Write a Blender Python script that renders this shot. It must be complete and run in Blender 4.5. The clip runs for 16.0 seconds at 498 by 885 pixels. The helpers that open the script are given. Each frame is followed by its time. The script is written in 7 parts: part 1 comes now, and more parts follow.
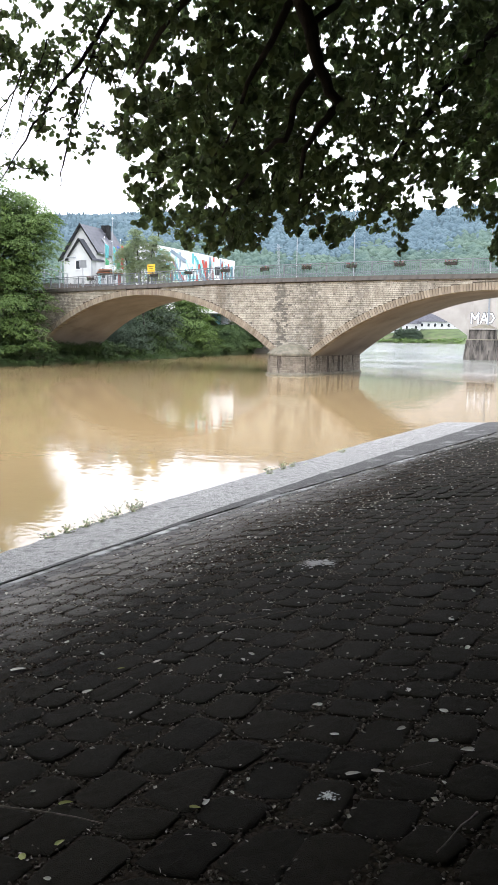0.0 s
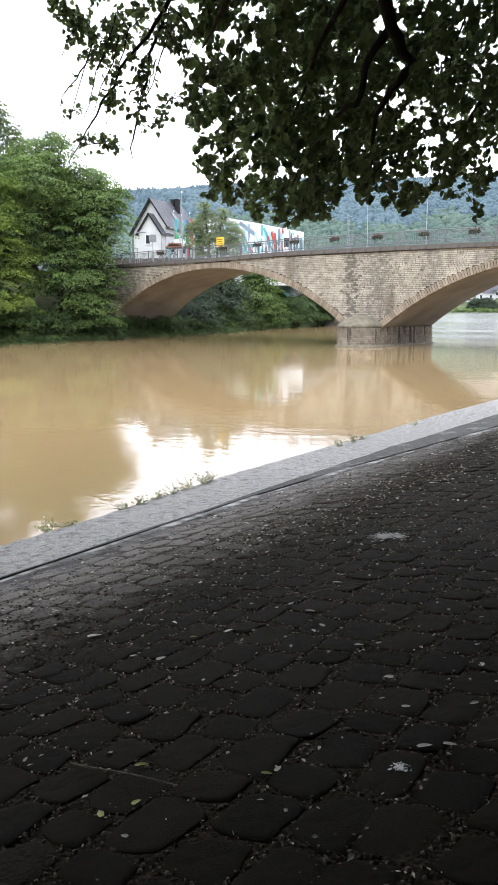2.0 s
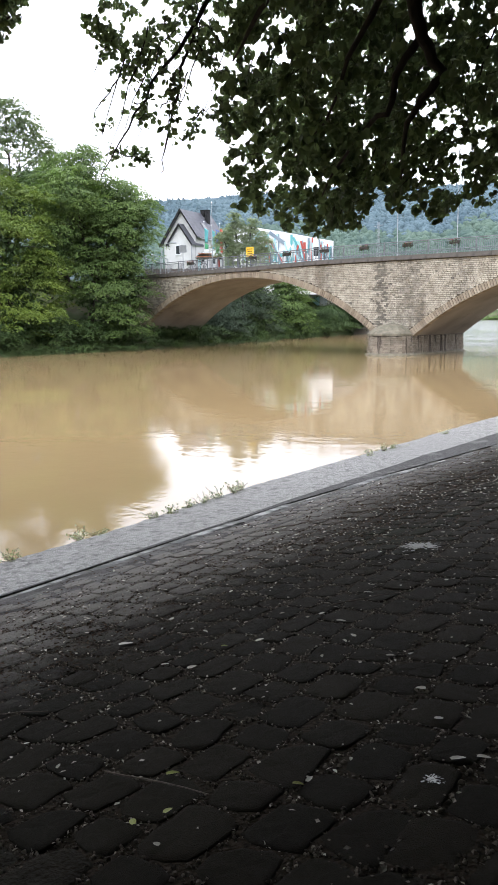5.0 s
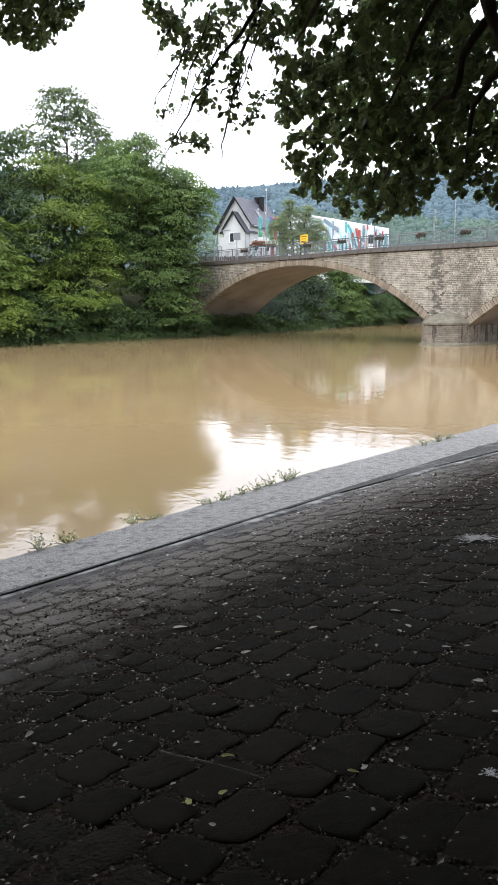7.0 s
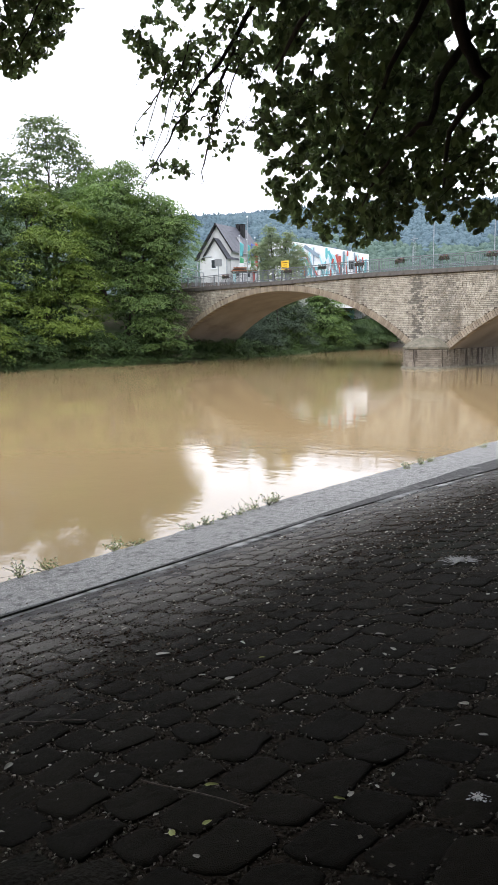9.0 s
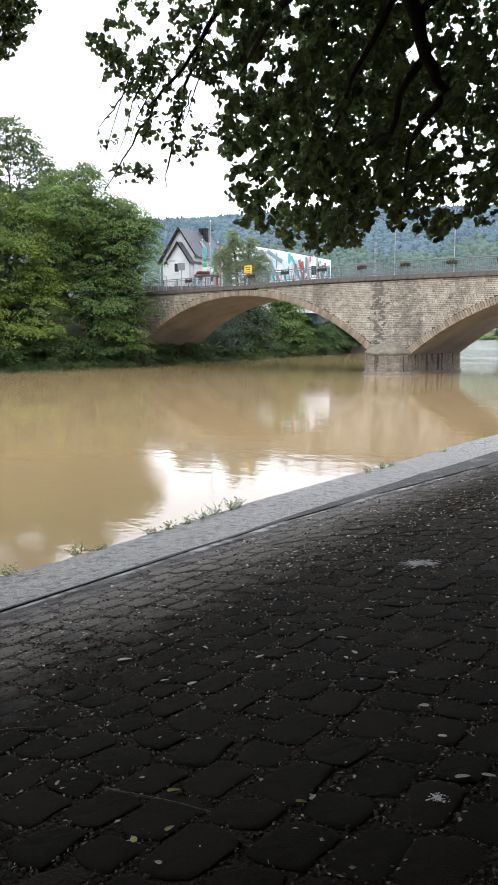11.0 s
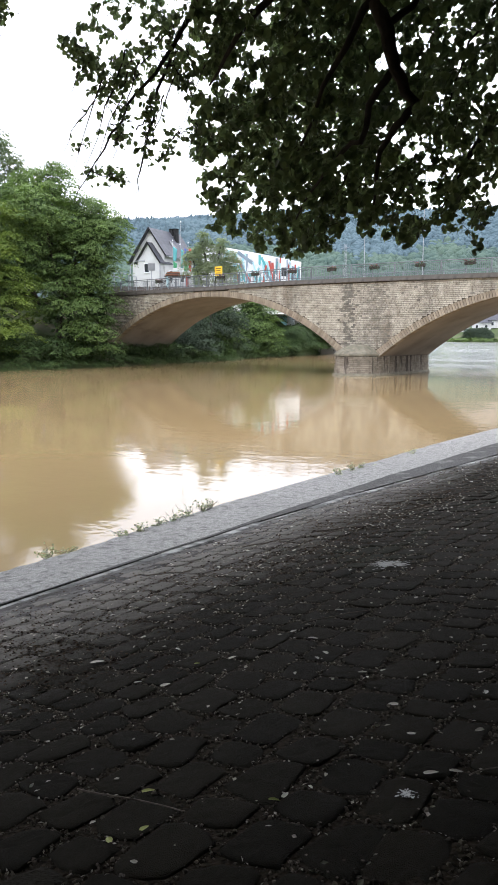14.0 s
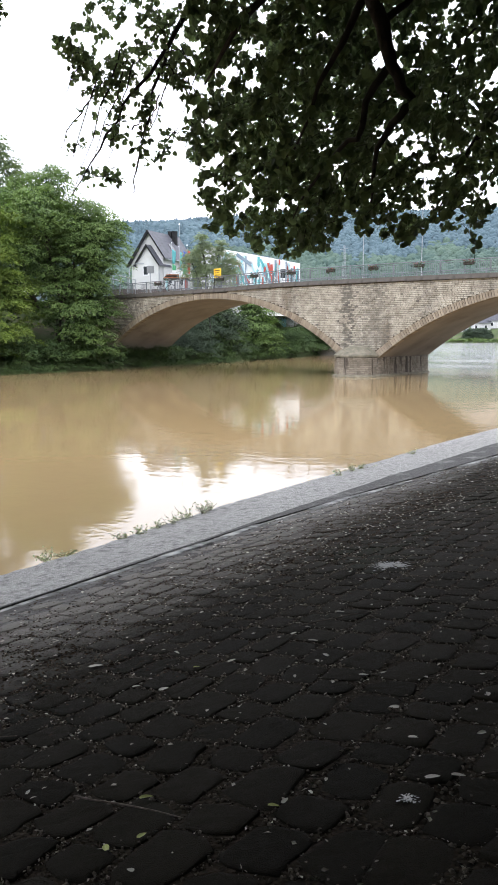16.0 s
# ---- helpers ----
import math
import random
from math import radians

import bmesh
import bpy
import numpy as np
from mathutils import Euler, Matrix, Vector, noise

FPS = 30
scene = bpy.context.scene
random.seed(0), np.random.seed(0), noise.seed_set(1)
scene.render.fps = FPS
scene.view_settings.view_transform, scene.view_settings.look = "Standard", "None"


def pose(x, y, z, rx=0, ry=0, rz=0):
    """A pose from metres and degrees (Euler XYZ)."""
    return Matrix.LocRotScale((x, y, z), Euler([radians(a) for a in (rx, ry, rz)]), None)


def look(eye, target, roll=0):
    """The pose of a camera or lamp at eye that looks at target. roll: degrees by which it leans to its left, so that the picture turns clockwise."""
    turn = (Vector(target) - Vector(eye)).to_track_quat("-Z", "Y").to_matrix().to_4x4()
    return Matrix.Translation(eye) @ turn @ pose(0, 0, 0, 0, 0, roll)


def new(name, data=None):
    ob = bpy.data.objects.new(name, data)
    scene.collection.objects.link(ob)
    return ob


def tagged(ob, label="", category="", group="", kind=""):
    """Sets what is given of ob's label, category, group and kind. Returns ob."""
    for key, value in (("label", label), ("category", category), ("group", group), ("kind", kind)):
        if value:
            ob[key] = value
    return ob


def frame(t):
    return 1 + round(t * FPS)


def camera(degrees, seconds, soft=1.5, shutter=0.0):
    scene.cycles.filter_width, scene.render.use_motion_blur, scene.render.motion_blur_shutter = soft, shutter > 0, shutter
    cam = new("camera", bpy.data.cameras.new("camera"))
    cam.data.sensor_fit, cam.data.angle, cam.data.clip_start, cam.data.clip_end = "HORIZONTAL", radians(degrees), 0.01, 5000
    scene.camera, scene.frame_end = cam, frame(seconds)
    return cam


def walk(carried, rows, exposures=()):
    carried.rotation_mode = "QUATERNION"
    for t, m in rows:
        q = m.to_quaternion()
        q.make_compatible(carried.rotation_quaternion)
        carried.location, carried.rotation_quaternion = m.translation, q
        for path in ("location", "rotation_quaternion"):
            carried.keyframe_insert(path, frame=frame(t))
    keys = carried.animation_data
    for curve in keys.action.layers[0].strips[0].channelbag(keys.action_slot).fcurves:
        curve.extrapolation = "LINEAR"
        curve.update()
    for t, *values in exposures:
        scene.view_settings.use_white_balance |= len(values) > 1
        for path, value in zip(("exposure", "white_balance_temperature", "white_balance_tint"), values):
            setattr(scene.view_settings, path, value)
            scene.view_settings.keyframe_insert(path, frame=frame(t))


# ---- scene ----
# A river bank of dark setts under an overhanging tree, with a stone arch bridge and a town behind it.
cam = camera(35.0, 16.0)
PATH = [
    (0, (0.001, -0.001, 2.502), (-1.084, 1.657, 2.23), 0.7),
    (0.5, (0.007, 0.002, 2.507), (-1.089, 1.652, 2.234), 0.1),
    (1, (0.004, 0.001, 2.505), (-1.101, 1.646, 2.233), 0.1),
    (1.5, (-0.005, -0.012, 2.507), (-1.149, 1.599, 2.197), 0.5),
    (2, (-0.004, -0.002, 2.496), (-1.225, 1.545, 2.156), -0.2),
    (2.5, (0.0, -0.006, 2.493), (-1.231, 1.534, 2.159), -0.2),
    (3, (-0.004, 0.0, 2.494), (-1.232, 1.544, 2.164), -0.2),
    (3.5, (-0.002, -0.003, 2.494), (-1.228, 1.544, 2.167), -0.1),
    (4, (-0.003, -0.009, 2.498), (-1.264, 1.508, 2.171), -0.5),
    (4.2, (-0.001, -0.008, 2.499), (-1.274, 1.5, 2.175), -0.7),
    (6.3, (-0.025, -0.022, 2.495), (-1.325, 1.463, 2.176), 0.0),
    (6.5, (-0.031, -0.009, 2.483), (-1.355, 1.453, 2.149), -0.2),
    (7, (-0.03, -0.032, 2.489), (-1.403, 1.381, 2.144), -0.3),
    (7.5, (-0.03, -0.037, 2.489), (-1.41, 1.369, 2.145), -0.0),
    (8, (-0.038, -0.014, 2.476), (-1.395, 1.424, 2.173), -0.6),
    (10.5, (-0.03, -0.029, 2.482), (-1.354, 1.445, 2.204), -0.1),
    (11, (-0.029, -0.028, 2.483), (-1.307, 1.485, 2.21), -0.1),
    (11.5, (-0.017, -0.04, 2.498), (-1.257, 1.506, 2.231), -0.2),
    (12, (-0.026, -0.026, 2.492), (-1.261, 1.523, 2.219), -0.3),
    (12.5, (-0.024, -0.032, 2.49), (-1.261, 1.516, 2.216), -0.1),
    (13, (-0.02, -0.041, 2.494), (-1.255, 1.508, 2.219), -0.1),
    (13.5, (-0.02, -0.048, 2.493), (-1.234, 1.518, 2.227), 0.3),
    (14, (-0.008, -0.072, 2.505), (-1.228, 1.489, 2.234), 0.2),
    (14.5, (-0.023, -0.033, 2.487), (-1.229, 1.539, 2.217), 0.1),
    (15, (-0.023, -0.02, 2.487), (-1.229, 1.552, 2.216), -0.4),
    (15.5, (-0.024, -0.024, 2.488), (-1.231, 1.548, 2.222), -0.3),
    (16, (-0.022, -0.033, 2.493), (-1.243, 1.528, 2.227), -0.2),
]
walk(cam, [(t, look(eye, target, roll)) for t, eye, target, roll in PATH], exposures=[(0.0, 1.64), (1.0, 1.62), (2.0, 1.5), (4.0, 1.48), (7.0, 1.32), (8.0, 1.27), (10.5, 1.23), (11.5, 1.25), (12.5, 1.3), (16.0, 1.34)])

# ---- light: an overcast sky, with a weak and very soft sun behind the cloud ----
world = bpy.data.worlds.new("overcast_sky")
world.use_nodes = True
scene.world = world
wn, wl = world.node_tree.nodes, world.node_tree.links
sky = wn.new("ShaderNodeTexSky")
sky.sky_type, sky.sun_disc = "NISHITA", False
sky.sun_elevation, sky.sun_rotation = radians(48), radians(200)
cloud = wn.new("ShaderNodeTexNoise")
cloud.inputs["Scale"].default_value, cloud.inputs["Detail"].default_value = 2.2, 4
cloud_ramp = wn.new("ShaderNodeValToRGB")
cloud_ramp.color_ramp.elements[0].color = (8.2, 8.5, 9.65, 1)
cloud_ramp.color_ramp.elements[1].color = (10.1, 10.3, 11.35, 1)
cover = wn.new("ShaderNodeMix")
cover.data_type = "RGBA"
cover.inputs["Factor"].default_value = 0.93
wl.new(cloud.outputs["Fac"], cloud_ramp.inputs["Fac"])
wl.new(sky.outputs["Color"], cover.inputs["A"])
wl.new(cloud_ramp.outputs["Color"], cover.inputs["B"])
wl.new(cover.outputs["Result"], wn["Background"].inputs["Color"])
wn["Background"].inputs["Strength"].default_value = 0.12
sun = new("sun", bpy.data.lights.new("sun", "SUN"))
sun.data.energy, sun.data.angle, sun.data.color = 0.5, radians(30), (1.0, 0.98, 0.95)
sun.matrix_world = look((0, 0, 60), (0 - 20, 60, 0))


# ---- materials ----
def material(name, dark, light, scale=4.0, rough=0.8, bump=0.0, bump_scale=30.0, island=0.0, piece=0.0, metal=0.0,
             stretch=(1, 1, 1), stain=None, stain_scale=0.5, stain_stretch=(1, 1, 1), stain_at=(0.55, 0.7), through_light=0.0,
             detail=6.0, specular=0.5, relief=0.02, glow=(1.5, 1.6, 0.8)):
    """A procedural surface: two colours mixed by noise, per-piece variation, stains and a fine relief, in metres."""
    m = bpy.data.materials.new(name)
    m.use_nodes = True
    n, l = m.node_tree.nodes, m.node_tree.links
    b = n["Principled BSDF"]
    b.inputs["Roughness"].default_value, b.inputs["Metallic"].default_value = rough, metal
    b.inputs["Specular IOR Level"].default_value = specular
    coord = n.new("ShaderNodeTexCoord")
    place = n.new("ShaderNodeMapping")
    place.inputs["Scale"].default_value = stretch
    l.new(coord.outputs["Object"], place.inputs["Vector"])
    grain = n.new("ShaderNodeTexNoise")
    grain.inputs["Scale"].default_value, grain.inputs["Detail"].default_value = scale, detail
    l.new(place.outputs["Vector"], grain.inputs["Vector"])
    factor = grain.outputs["Fac"]
    spread = n.new("ShaderNodeMapRange")
    spread.inputs["From Min"].default_value, spread.inputs["From Max"].default_value = 0.3, 0.7
    l.new(factor, spread.inputs["Value"])
    factor = spread.outputs["Result"]
    for share, node, out in ((island, "ShaderNodeNewGeometry", "Random Per Island"), (piece, "ShaderNodeObjectInfo", "Random")):
        if share:
            r = n.new(node)
            mixed = n.new("ShaderNodeMix")
            mixed.inputs["Factor"].default_value = share
            l.new(factor, mixed.inputs["A"])
            l.new(r.outputs[out], mixed.inputs["B"])
            factor = mixed.outputs["Result"]
    colour = n.new("ShaderNodeMix")
    colour.data_type = "RGBA"
    colour.inputs["A"].default_value, colour.inputs["B"].default_value = (*dark, 1), (*light, 1)
    l.new(factor, colour.inputs["Factor"])
    result = colour.outputs["Result"]
    if stain:
        sp = n.new("ShaderNodeMapping")
        sp.inputs["Scale"].default_value = stain_stretch
        sp.inputs["Location"].default_value = (3.7, 1.3, 0.6)
        l.new(coord.outputs["Object"], sp.inputs["Vector"])
        blot = n.new("ShaderNodeTexNoise")
        blot.inputs["Scale"].default_value, blot.inputs["Detail"].default_value = stain_scale, 8
        blot.inputs["Roughness"].default_value = 0.65
        l.new(sp.outputs["Vector"], blot.inputs["Vector"])
        edge = n.new("ShaderNodeMapRange")
        edge.inputs["From Min"].default_value, edge.inputs["From Max"].default_value = stain_at
        l.new(blot.outputs["Fac"], edge.inputs["Value"])
        over = n.new("ShaderNodeMix")
        over.data_type = "RGBA"
        over.inputs["B"].default_value = (*stain, 1)
        l.new(result, over.inputs["A"])
        l.new(edge.outputs["Result"], over.inputs["Factor"])
        result = over.outputs["Result"]
    l.new(result, b.inputs["Base Color"])
    if bump:
        fine = n.new("ShaderNodeTexNoise")
        fine.inputs["Scale"].default_value, fine.inputs["Detail"].default_value = bump_scale, 5
        l.new(coord.outputs["Object"], fine.inputs["Vector"])
        bump_node = n.new("ShaderNodeBump")
        bump_node.inputs["Strength"].default_value, bump_node.inputs["Distance"].default_value = bump, relief
        l.new(fine.outputs["Fac"], bump_node.inputs["Height"])
        l.new(bump_node.outputs["Normal"], b.inputs["Normal"])
    if through_light:
        t = n.new("ShaderNodeBsdfTranslucent")
        bright = n.new("ShaderNodeMix")
        bright.data_type, bright.blend_type = "RGBA", "MULTIPLY"
        bright.inputs["Factor"].default_value = 1
        bright.inputs["B"].default_value = (*glow, 1)
        l.new(result, bright.inputs["A"])
        l.new(bright.outputs["Result"], t.inputs["Color"])
        both = n.new("ShaderNodeMixShader")
        both.inputs["Fac"].default_value = through_light
        l.new(b.outputs["BSDF"], both.inputs[1])
        l.new(t.outputs["BSDF"], both.inputs[2])
        l.new(both.outputs["Shader"], n["Material Output"].inputs["Surface"])
    return m


ASHLAR = material("tan_ashlar", (0.22, 0.198, 0.158), (0.54, 0.50, 0.42), 3.0, 0.9, 0.5, 25, island=0.28,
                  stain=(0.16, 0.13, 0.10), stain_scale=0.5, stain_stretch=(1.6, 1, 0.35), stain_at=(0.52, 0.72))


def add_streaks(m, streaks, colour):
    """Dark run-off streaks down a wall, each about a given x and width, broken up by noise."""
    n, l = m.node_tree.nodes, m.node_tree.links
    b = n["Principled BSDF"]
    result = b.inputs["Base Color"].links[0].from_socket
    coord = n.new("ShaderNodeTexCoord")
    axes = n.new("ShaderNodeSeparateXYZ")
    l.new(coord.outputs["Object"], axes.inputs["Vector"])
    broken = n.new("ShaderNodeTexNoise")
    broken.inputs["Scale"].default_value, broken.inputs["Detail"].default_value = 2.6, 6
    l.new(coord.outputs["Object"], broken.inputs["Vector"])
    by_stone = n.new("ShaderNodeNewGeometry")
    uneven = n.new("ShaderNodeMix")
    uneven.inputs["Factor"].default_value = 0.52
    l.new(broken.outputs["Fac"], uneven.inputs["A"])
    l.new(by_stone.outputs["Random Per Island"], uneven.inputs["B"])
    for x, width, strength in streaks:
        off = n.new("ShaderNodeMath")
        off.operation = "SUBTRACT"
        off.inputs[1].default_value = x
        l.new(axes.outputs["X"], off.inputs[0])
        side = n.new("ShaderNodeMath")
        side.operation = "ABSOLUTE"
        l.new(off.outputs["Value"], side.inputs[0])
        near = n.new("ShaderNodeMapRange")
        near.inputs["From Min"].default_value, near.inputs["From Max"].default_value = width, width * 0.2
        near.inputs["To Max"].default_value = 0.42
        l.new(side.outputs["Value"], near.inputs["Value"])
        total = n.new("ShaderNodeMath")
        total.operation = "ADD"
        l.new(near.outputs["Result"], total.inputs[0])
        l.new(uneven.outputs["Result"], total.inputs[1])
        edge = n.new("ShaderNodeMapRange")
        edge.inputs["From Min"].default_value, edge.inputs["From Max"].default_value = 0.74, 0.94
        edge.inputs["To Max"].default_value = strength
        l.new(total.outputs["Value"], edge.inputs["Value"])
        over = n.new("ShaderNodeMix")
        over.data_type = "RGBA"
        over.inputs["B"].default_value = (*colour, 1)
        l.new(result, over.inputs["A"])
        l.new(edge.outputs["Result"], over.inputs["Factor"])
        result = over.outputs["Result"]
    l.new(result, b.inputs["Base Color"])


add_streaks(ASHLAR, ((-26.2, 0.8, 0.75), (-24.2, 1.8, 0.5), (-20.8, 1.1, 0.45), (-30.3, 0.8, 0.4), (-33.0, 1.2, 0.3), (-17.0, 1.5, 0.4), (-46.0, 2.5, 0.6)), (0.085, 0.08, 0.072))
VOUSSOIR = material("arch_stone", (0.155, 0.125, 0.092), (0.37, 0.315, 0.24), 2.5, 0.9, 0.5, 20, piece=0.6,
                    stain=(0.125, 0.10, 0.08), stain_scale=0.55, stain_at=(0.5, 0.66))
MORTAR = material("dark_mortar", (0.045, 0.038, 0.03), (0.125, 0.105, 0.08), 0.8, 0.95)
SOFFIT = material("arch_underside", (0.19, 0.165, 0.148), (0.30, 0.268, 0.24), 0.5, 0.9, 0.3, 8,
                  stain=(0.11, 0.085, 0.075), stain_scale=0.35, stain_stretch=(1, 0.5, 1), stain_at=(0.55, 0.75))
PIER_STONE = material("pier_stone", (0.12, 0.103, 0.083), (0.32, 0.28, 0.225), 2.0, 0.9, 0.6, 20, island=0.5,
                      stain=(0.055, 0.044, 0.036), stain_scale=1.5, stain_stretch=(1.4, 1.4, 0.22), stain_at=(0.53, 0.62))
COPING = material("weathered_coping", (0.05, 0.046, 0.043), (0.12, 0.11, 0.10), 2.0, 0.9, 0.4, 20, piece=0.05)
CAP_STONE = material("mossy_cap_stone", (0.11, 0.102, 0.075), (0.27, 0.242, 0.185), 3.0, 0.9, 0.5, 15, piece=0.4, stain=(0.12, 0.115, 0.075), stain_scale=1.6)
ASPHALT = material("asphalt", (0.04, 0.04, 0.042), (0.065, 0.065, 0.066), 8.0, 0.9, 0.3, 60)
RAIL_METAL = material("galvanised_steel", (0.10, 0.11, 0.12), (0.18, 0.19, 0.205), 6.0, 0.55, metal=0.3)
POST_METAL = material("grey_post_metal", (0.24, 0.26, 0.28), (0.36, 0.38, 0.4), 3.0, 0.5, metal=0.4)
PALE_CONCRETE = material("pale_concrete", (0.33, 0.305, 0.275), (0.45, 0.42, 0.385), 0.6, 0.9, 0.2, 10,
                         stain=(0.25, 0.225, 0.195), stain_scale=0.3, stain_stretch=(1, 1, 0.4))
DARK_CONCRETE = material("wet_pier_concrete", (0.055, 0.048, 0.042), (0.20, 0.178, 0.155), 1.4, 0.85, 0.3, 10, stretch=(1.5, 1.5, 0.5),
                         stain=(0.02, 0.018, 0.016), stain_scale=1.1, stain_stretch=(1.6, 1.6, 0.4), stain_at=(0.47, 0.6))
WHITE_PAINT = material("white_mark_paint", (0.66, 0.67, 0.7), (0.82, 0.83, 0.85), 4.0, 0.7)
BLACK_PAINT = material("black_mark_paint", (0.03, 0.03, 0.035), (0.06, 0.06, 0.07), 4.0, 0.7)
BANK_CONCRETE = material("gritty_bank_concrete", (0.05, 0.049, 0.046), (0.58, 0.565, 0.53), 78.0, 0.85, 1.0, 70, detail=3,
                         stain=(0.10, 0.097, 0.09), stain_scale=11.0, stain_at=(0.5, 0.68))
BAND = material("smooth_grey_cement", (0.014, 0.0135, 0.0125), (0.115, 0.111, 0.103), 34.0, 0.9, 1.0, 60, detail=5, stain=(0.19, 0.184, 0.174), stain_scale=2.6, stain_at=(0.55, 0.66))
SILT = material("dried_grey_silt", (0.048, 0.0445, 0.0405), (0.175, 0.167, 0.155), 14.0, 0.95, 1.0, 50, stretch=(1, 0.35, 1), detail=8, stain=(0.036, 0.032, 0.028), stain_scale=3.0, stain_stretch=(1, 0.5, 1), stain_at=(0.46, 0.6))
KERB = material("pale_kerb_stone", (0.2, 0.197, 0.19), (0.42, 0.415, 0.40), 6.0, 0.85, 0.5, 50, piece=0.5,
                stain=(0.10, 0.10, 0.095), stain_scale=3.2, stain_at=(0.42, 0.54))
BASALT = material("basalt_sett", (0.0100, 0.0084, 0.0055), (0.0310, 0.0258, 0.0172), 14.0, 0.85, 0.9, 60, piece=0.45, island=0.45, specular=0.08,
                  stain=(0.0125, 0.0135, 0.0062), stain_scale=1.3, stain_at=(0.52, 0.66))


def add_silt_and_light(m, x0, x1, colour):
    """Dried flood silt with the brighter light by the water painted in: thick at x0, broken up towards x1; it thins out
    up the river.
    """
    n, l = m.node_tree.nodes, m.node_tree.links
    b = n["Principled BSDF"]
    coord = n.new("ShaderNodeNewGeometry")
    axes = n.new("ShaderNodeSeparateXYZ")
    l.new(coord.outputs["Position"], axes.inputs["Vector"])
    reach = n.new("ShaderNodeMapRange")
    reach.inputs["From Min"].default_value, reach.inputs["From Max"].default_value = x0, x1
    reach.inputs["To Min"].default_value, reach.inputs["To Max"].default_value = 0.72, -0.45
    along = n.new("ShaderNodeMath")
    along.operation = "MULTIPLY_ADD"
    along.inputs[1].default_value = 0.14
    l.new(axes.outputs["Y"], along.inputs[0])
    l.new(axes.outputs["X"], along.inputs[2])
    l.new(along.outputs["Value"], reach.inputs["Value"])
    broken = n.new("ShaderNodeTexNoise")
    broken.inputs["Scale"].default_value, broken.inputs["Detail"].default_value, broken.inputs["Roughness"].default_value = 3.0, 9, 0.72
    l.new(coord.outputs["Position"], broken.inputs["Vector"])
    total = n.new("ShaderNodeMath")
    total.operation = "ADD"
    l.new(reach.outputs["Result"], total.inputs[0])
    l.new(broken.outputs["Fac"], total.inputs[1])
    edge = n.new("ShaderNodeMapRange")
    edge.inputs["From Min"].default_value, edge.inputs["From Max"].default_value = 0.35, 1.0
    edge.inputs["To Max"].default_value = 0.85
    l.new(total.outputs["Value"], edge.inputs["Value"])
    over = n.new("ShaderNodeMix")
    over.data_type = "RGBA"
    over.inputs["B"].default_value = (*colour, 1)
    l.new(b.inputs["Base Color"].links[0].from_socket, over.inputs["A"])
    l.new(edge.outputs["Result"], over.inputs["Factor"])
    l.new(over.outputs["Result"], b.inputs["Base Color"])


# paler towards the river: silt, and the stronger light there put into the colour
add_silt_and_light(BASALT, -4.5, -2.3, (0.225, 0.21, 0.188))
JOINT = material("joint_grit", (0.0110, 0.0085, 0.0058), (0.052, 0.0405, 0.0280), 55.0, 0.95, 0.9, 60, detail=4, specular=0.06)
add_silt_and_light(JOINT, -4.5, -2.5, (0.165, 0.152, 0.134))
GRIT = material("gravel_grains", (0.013, 0.0108, 0.008), (0.24, 0.208, 0.168), 20.0, 0.9, island=0.9, specular=0.12)
DRY_LEAF = material("dry_fallen_leaf", (0.2, 0.165, 0.115), (0.66, 0.62, 0.52), 30.0, 0.8, island=0.7, piece=0.5)
PALE_LEAF = material("pale_fallen_leaf", (0.36, 0.34, 0.27), (0.66, 0.64, 0.55), 30.0, 0.8, piece=0.6)
GREEN_FALLEN = material("yellow_green_fallen_leaf", (0.28, 0.32, 0.07), (0.46, 0.48, 0.14), 30.0, 0.7)
BROWN_LITTER = material("rotted_brown_leaf", (0.016, 0.0105, 0.007), (0.098, 0.066, 0.042), 30.0, 0.9, island=0.8, specular=0.1)
TWIG = material("dry_twig", (0.09, 0.07, 0.055), (0.22, 0.18, 0.145), 40.0, 0.9)
DROPPING = material("chalky_white_splash", (0.62, 0.62, 0.6), (0.85, 0.85, 0.83), 60.0, 0.9)
PATCH = material("pale_mortar_patch", (0.26, 0.25, 0.24), (0.44, 0.43, 0.41), 30.0, 0.9, 0.6, 60)
BARK = material("dark_bark", (0.022, 0.018, 0.015), (0.06, 0.05, 0.04), 14.0, 0.95, 0.8, 25, stretch=(1, 1, 0.3))
LEAF_NEAR = material("broad_green_leaf", (0.055, 0.072, 0.051), (0.195, 0.232, 0.143), 1.2, 0.45, island=0.6, piece=0.3, through_light=0.64, glow=(1.3, 1.48, 0.9))
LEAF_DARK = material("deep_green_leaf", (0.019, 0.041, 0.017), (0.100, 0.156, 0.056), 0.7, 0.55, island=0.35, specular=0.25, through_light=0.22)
LEAF_MID = material("mid_green_leaf", (0.028, 0.056, 0.018), (0.190, 0.280, 0.090), 0.6, 0.55, island=0.35, specular=0.25, through_light=0.24)
LEAF_BRIGHT = material("yellow_green_leaf", (0.036, 0.066, 0.016), (0.235, 0.315, 0.072), 0.45, 0.55, island=0.3, specular=0.25, through_light=0.26)
LEAF_GREY = material("grey_green_leaf", (0.07, 0.10, 0.055), (0.17, 0.21, 0.12), 0.8, 0.6, island=0.5, specular=0.2, through_light=0.3)
LEAF_WILLOW = material("dull_willow_leaf", (0.028, 0.046, 0.032), (0.085, 0.118, 0.078), 0.8, 0.6, island=0.4, specular=0.2, through_light=0.2)
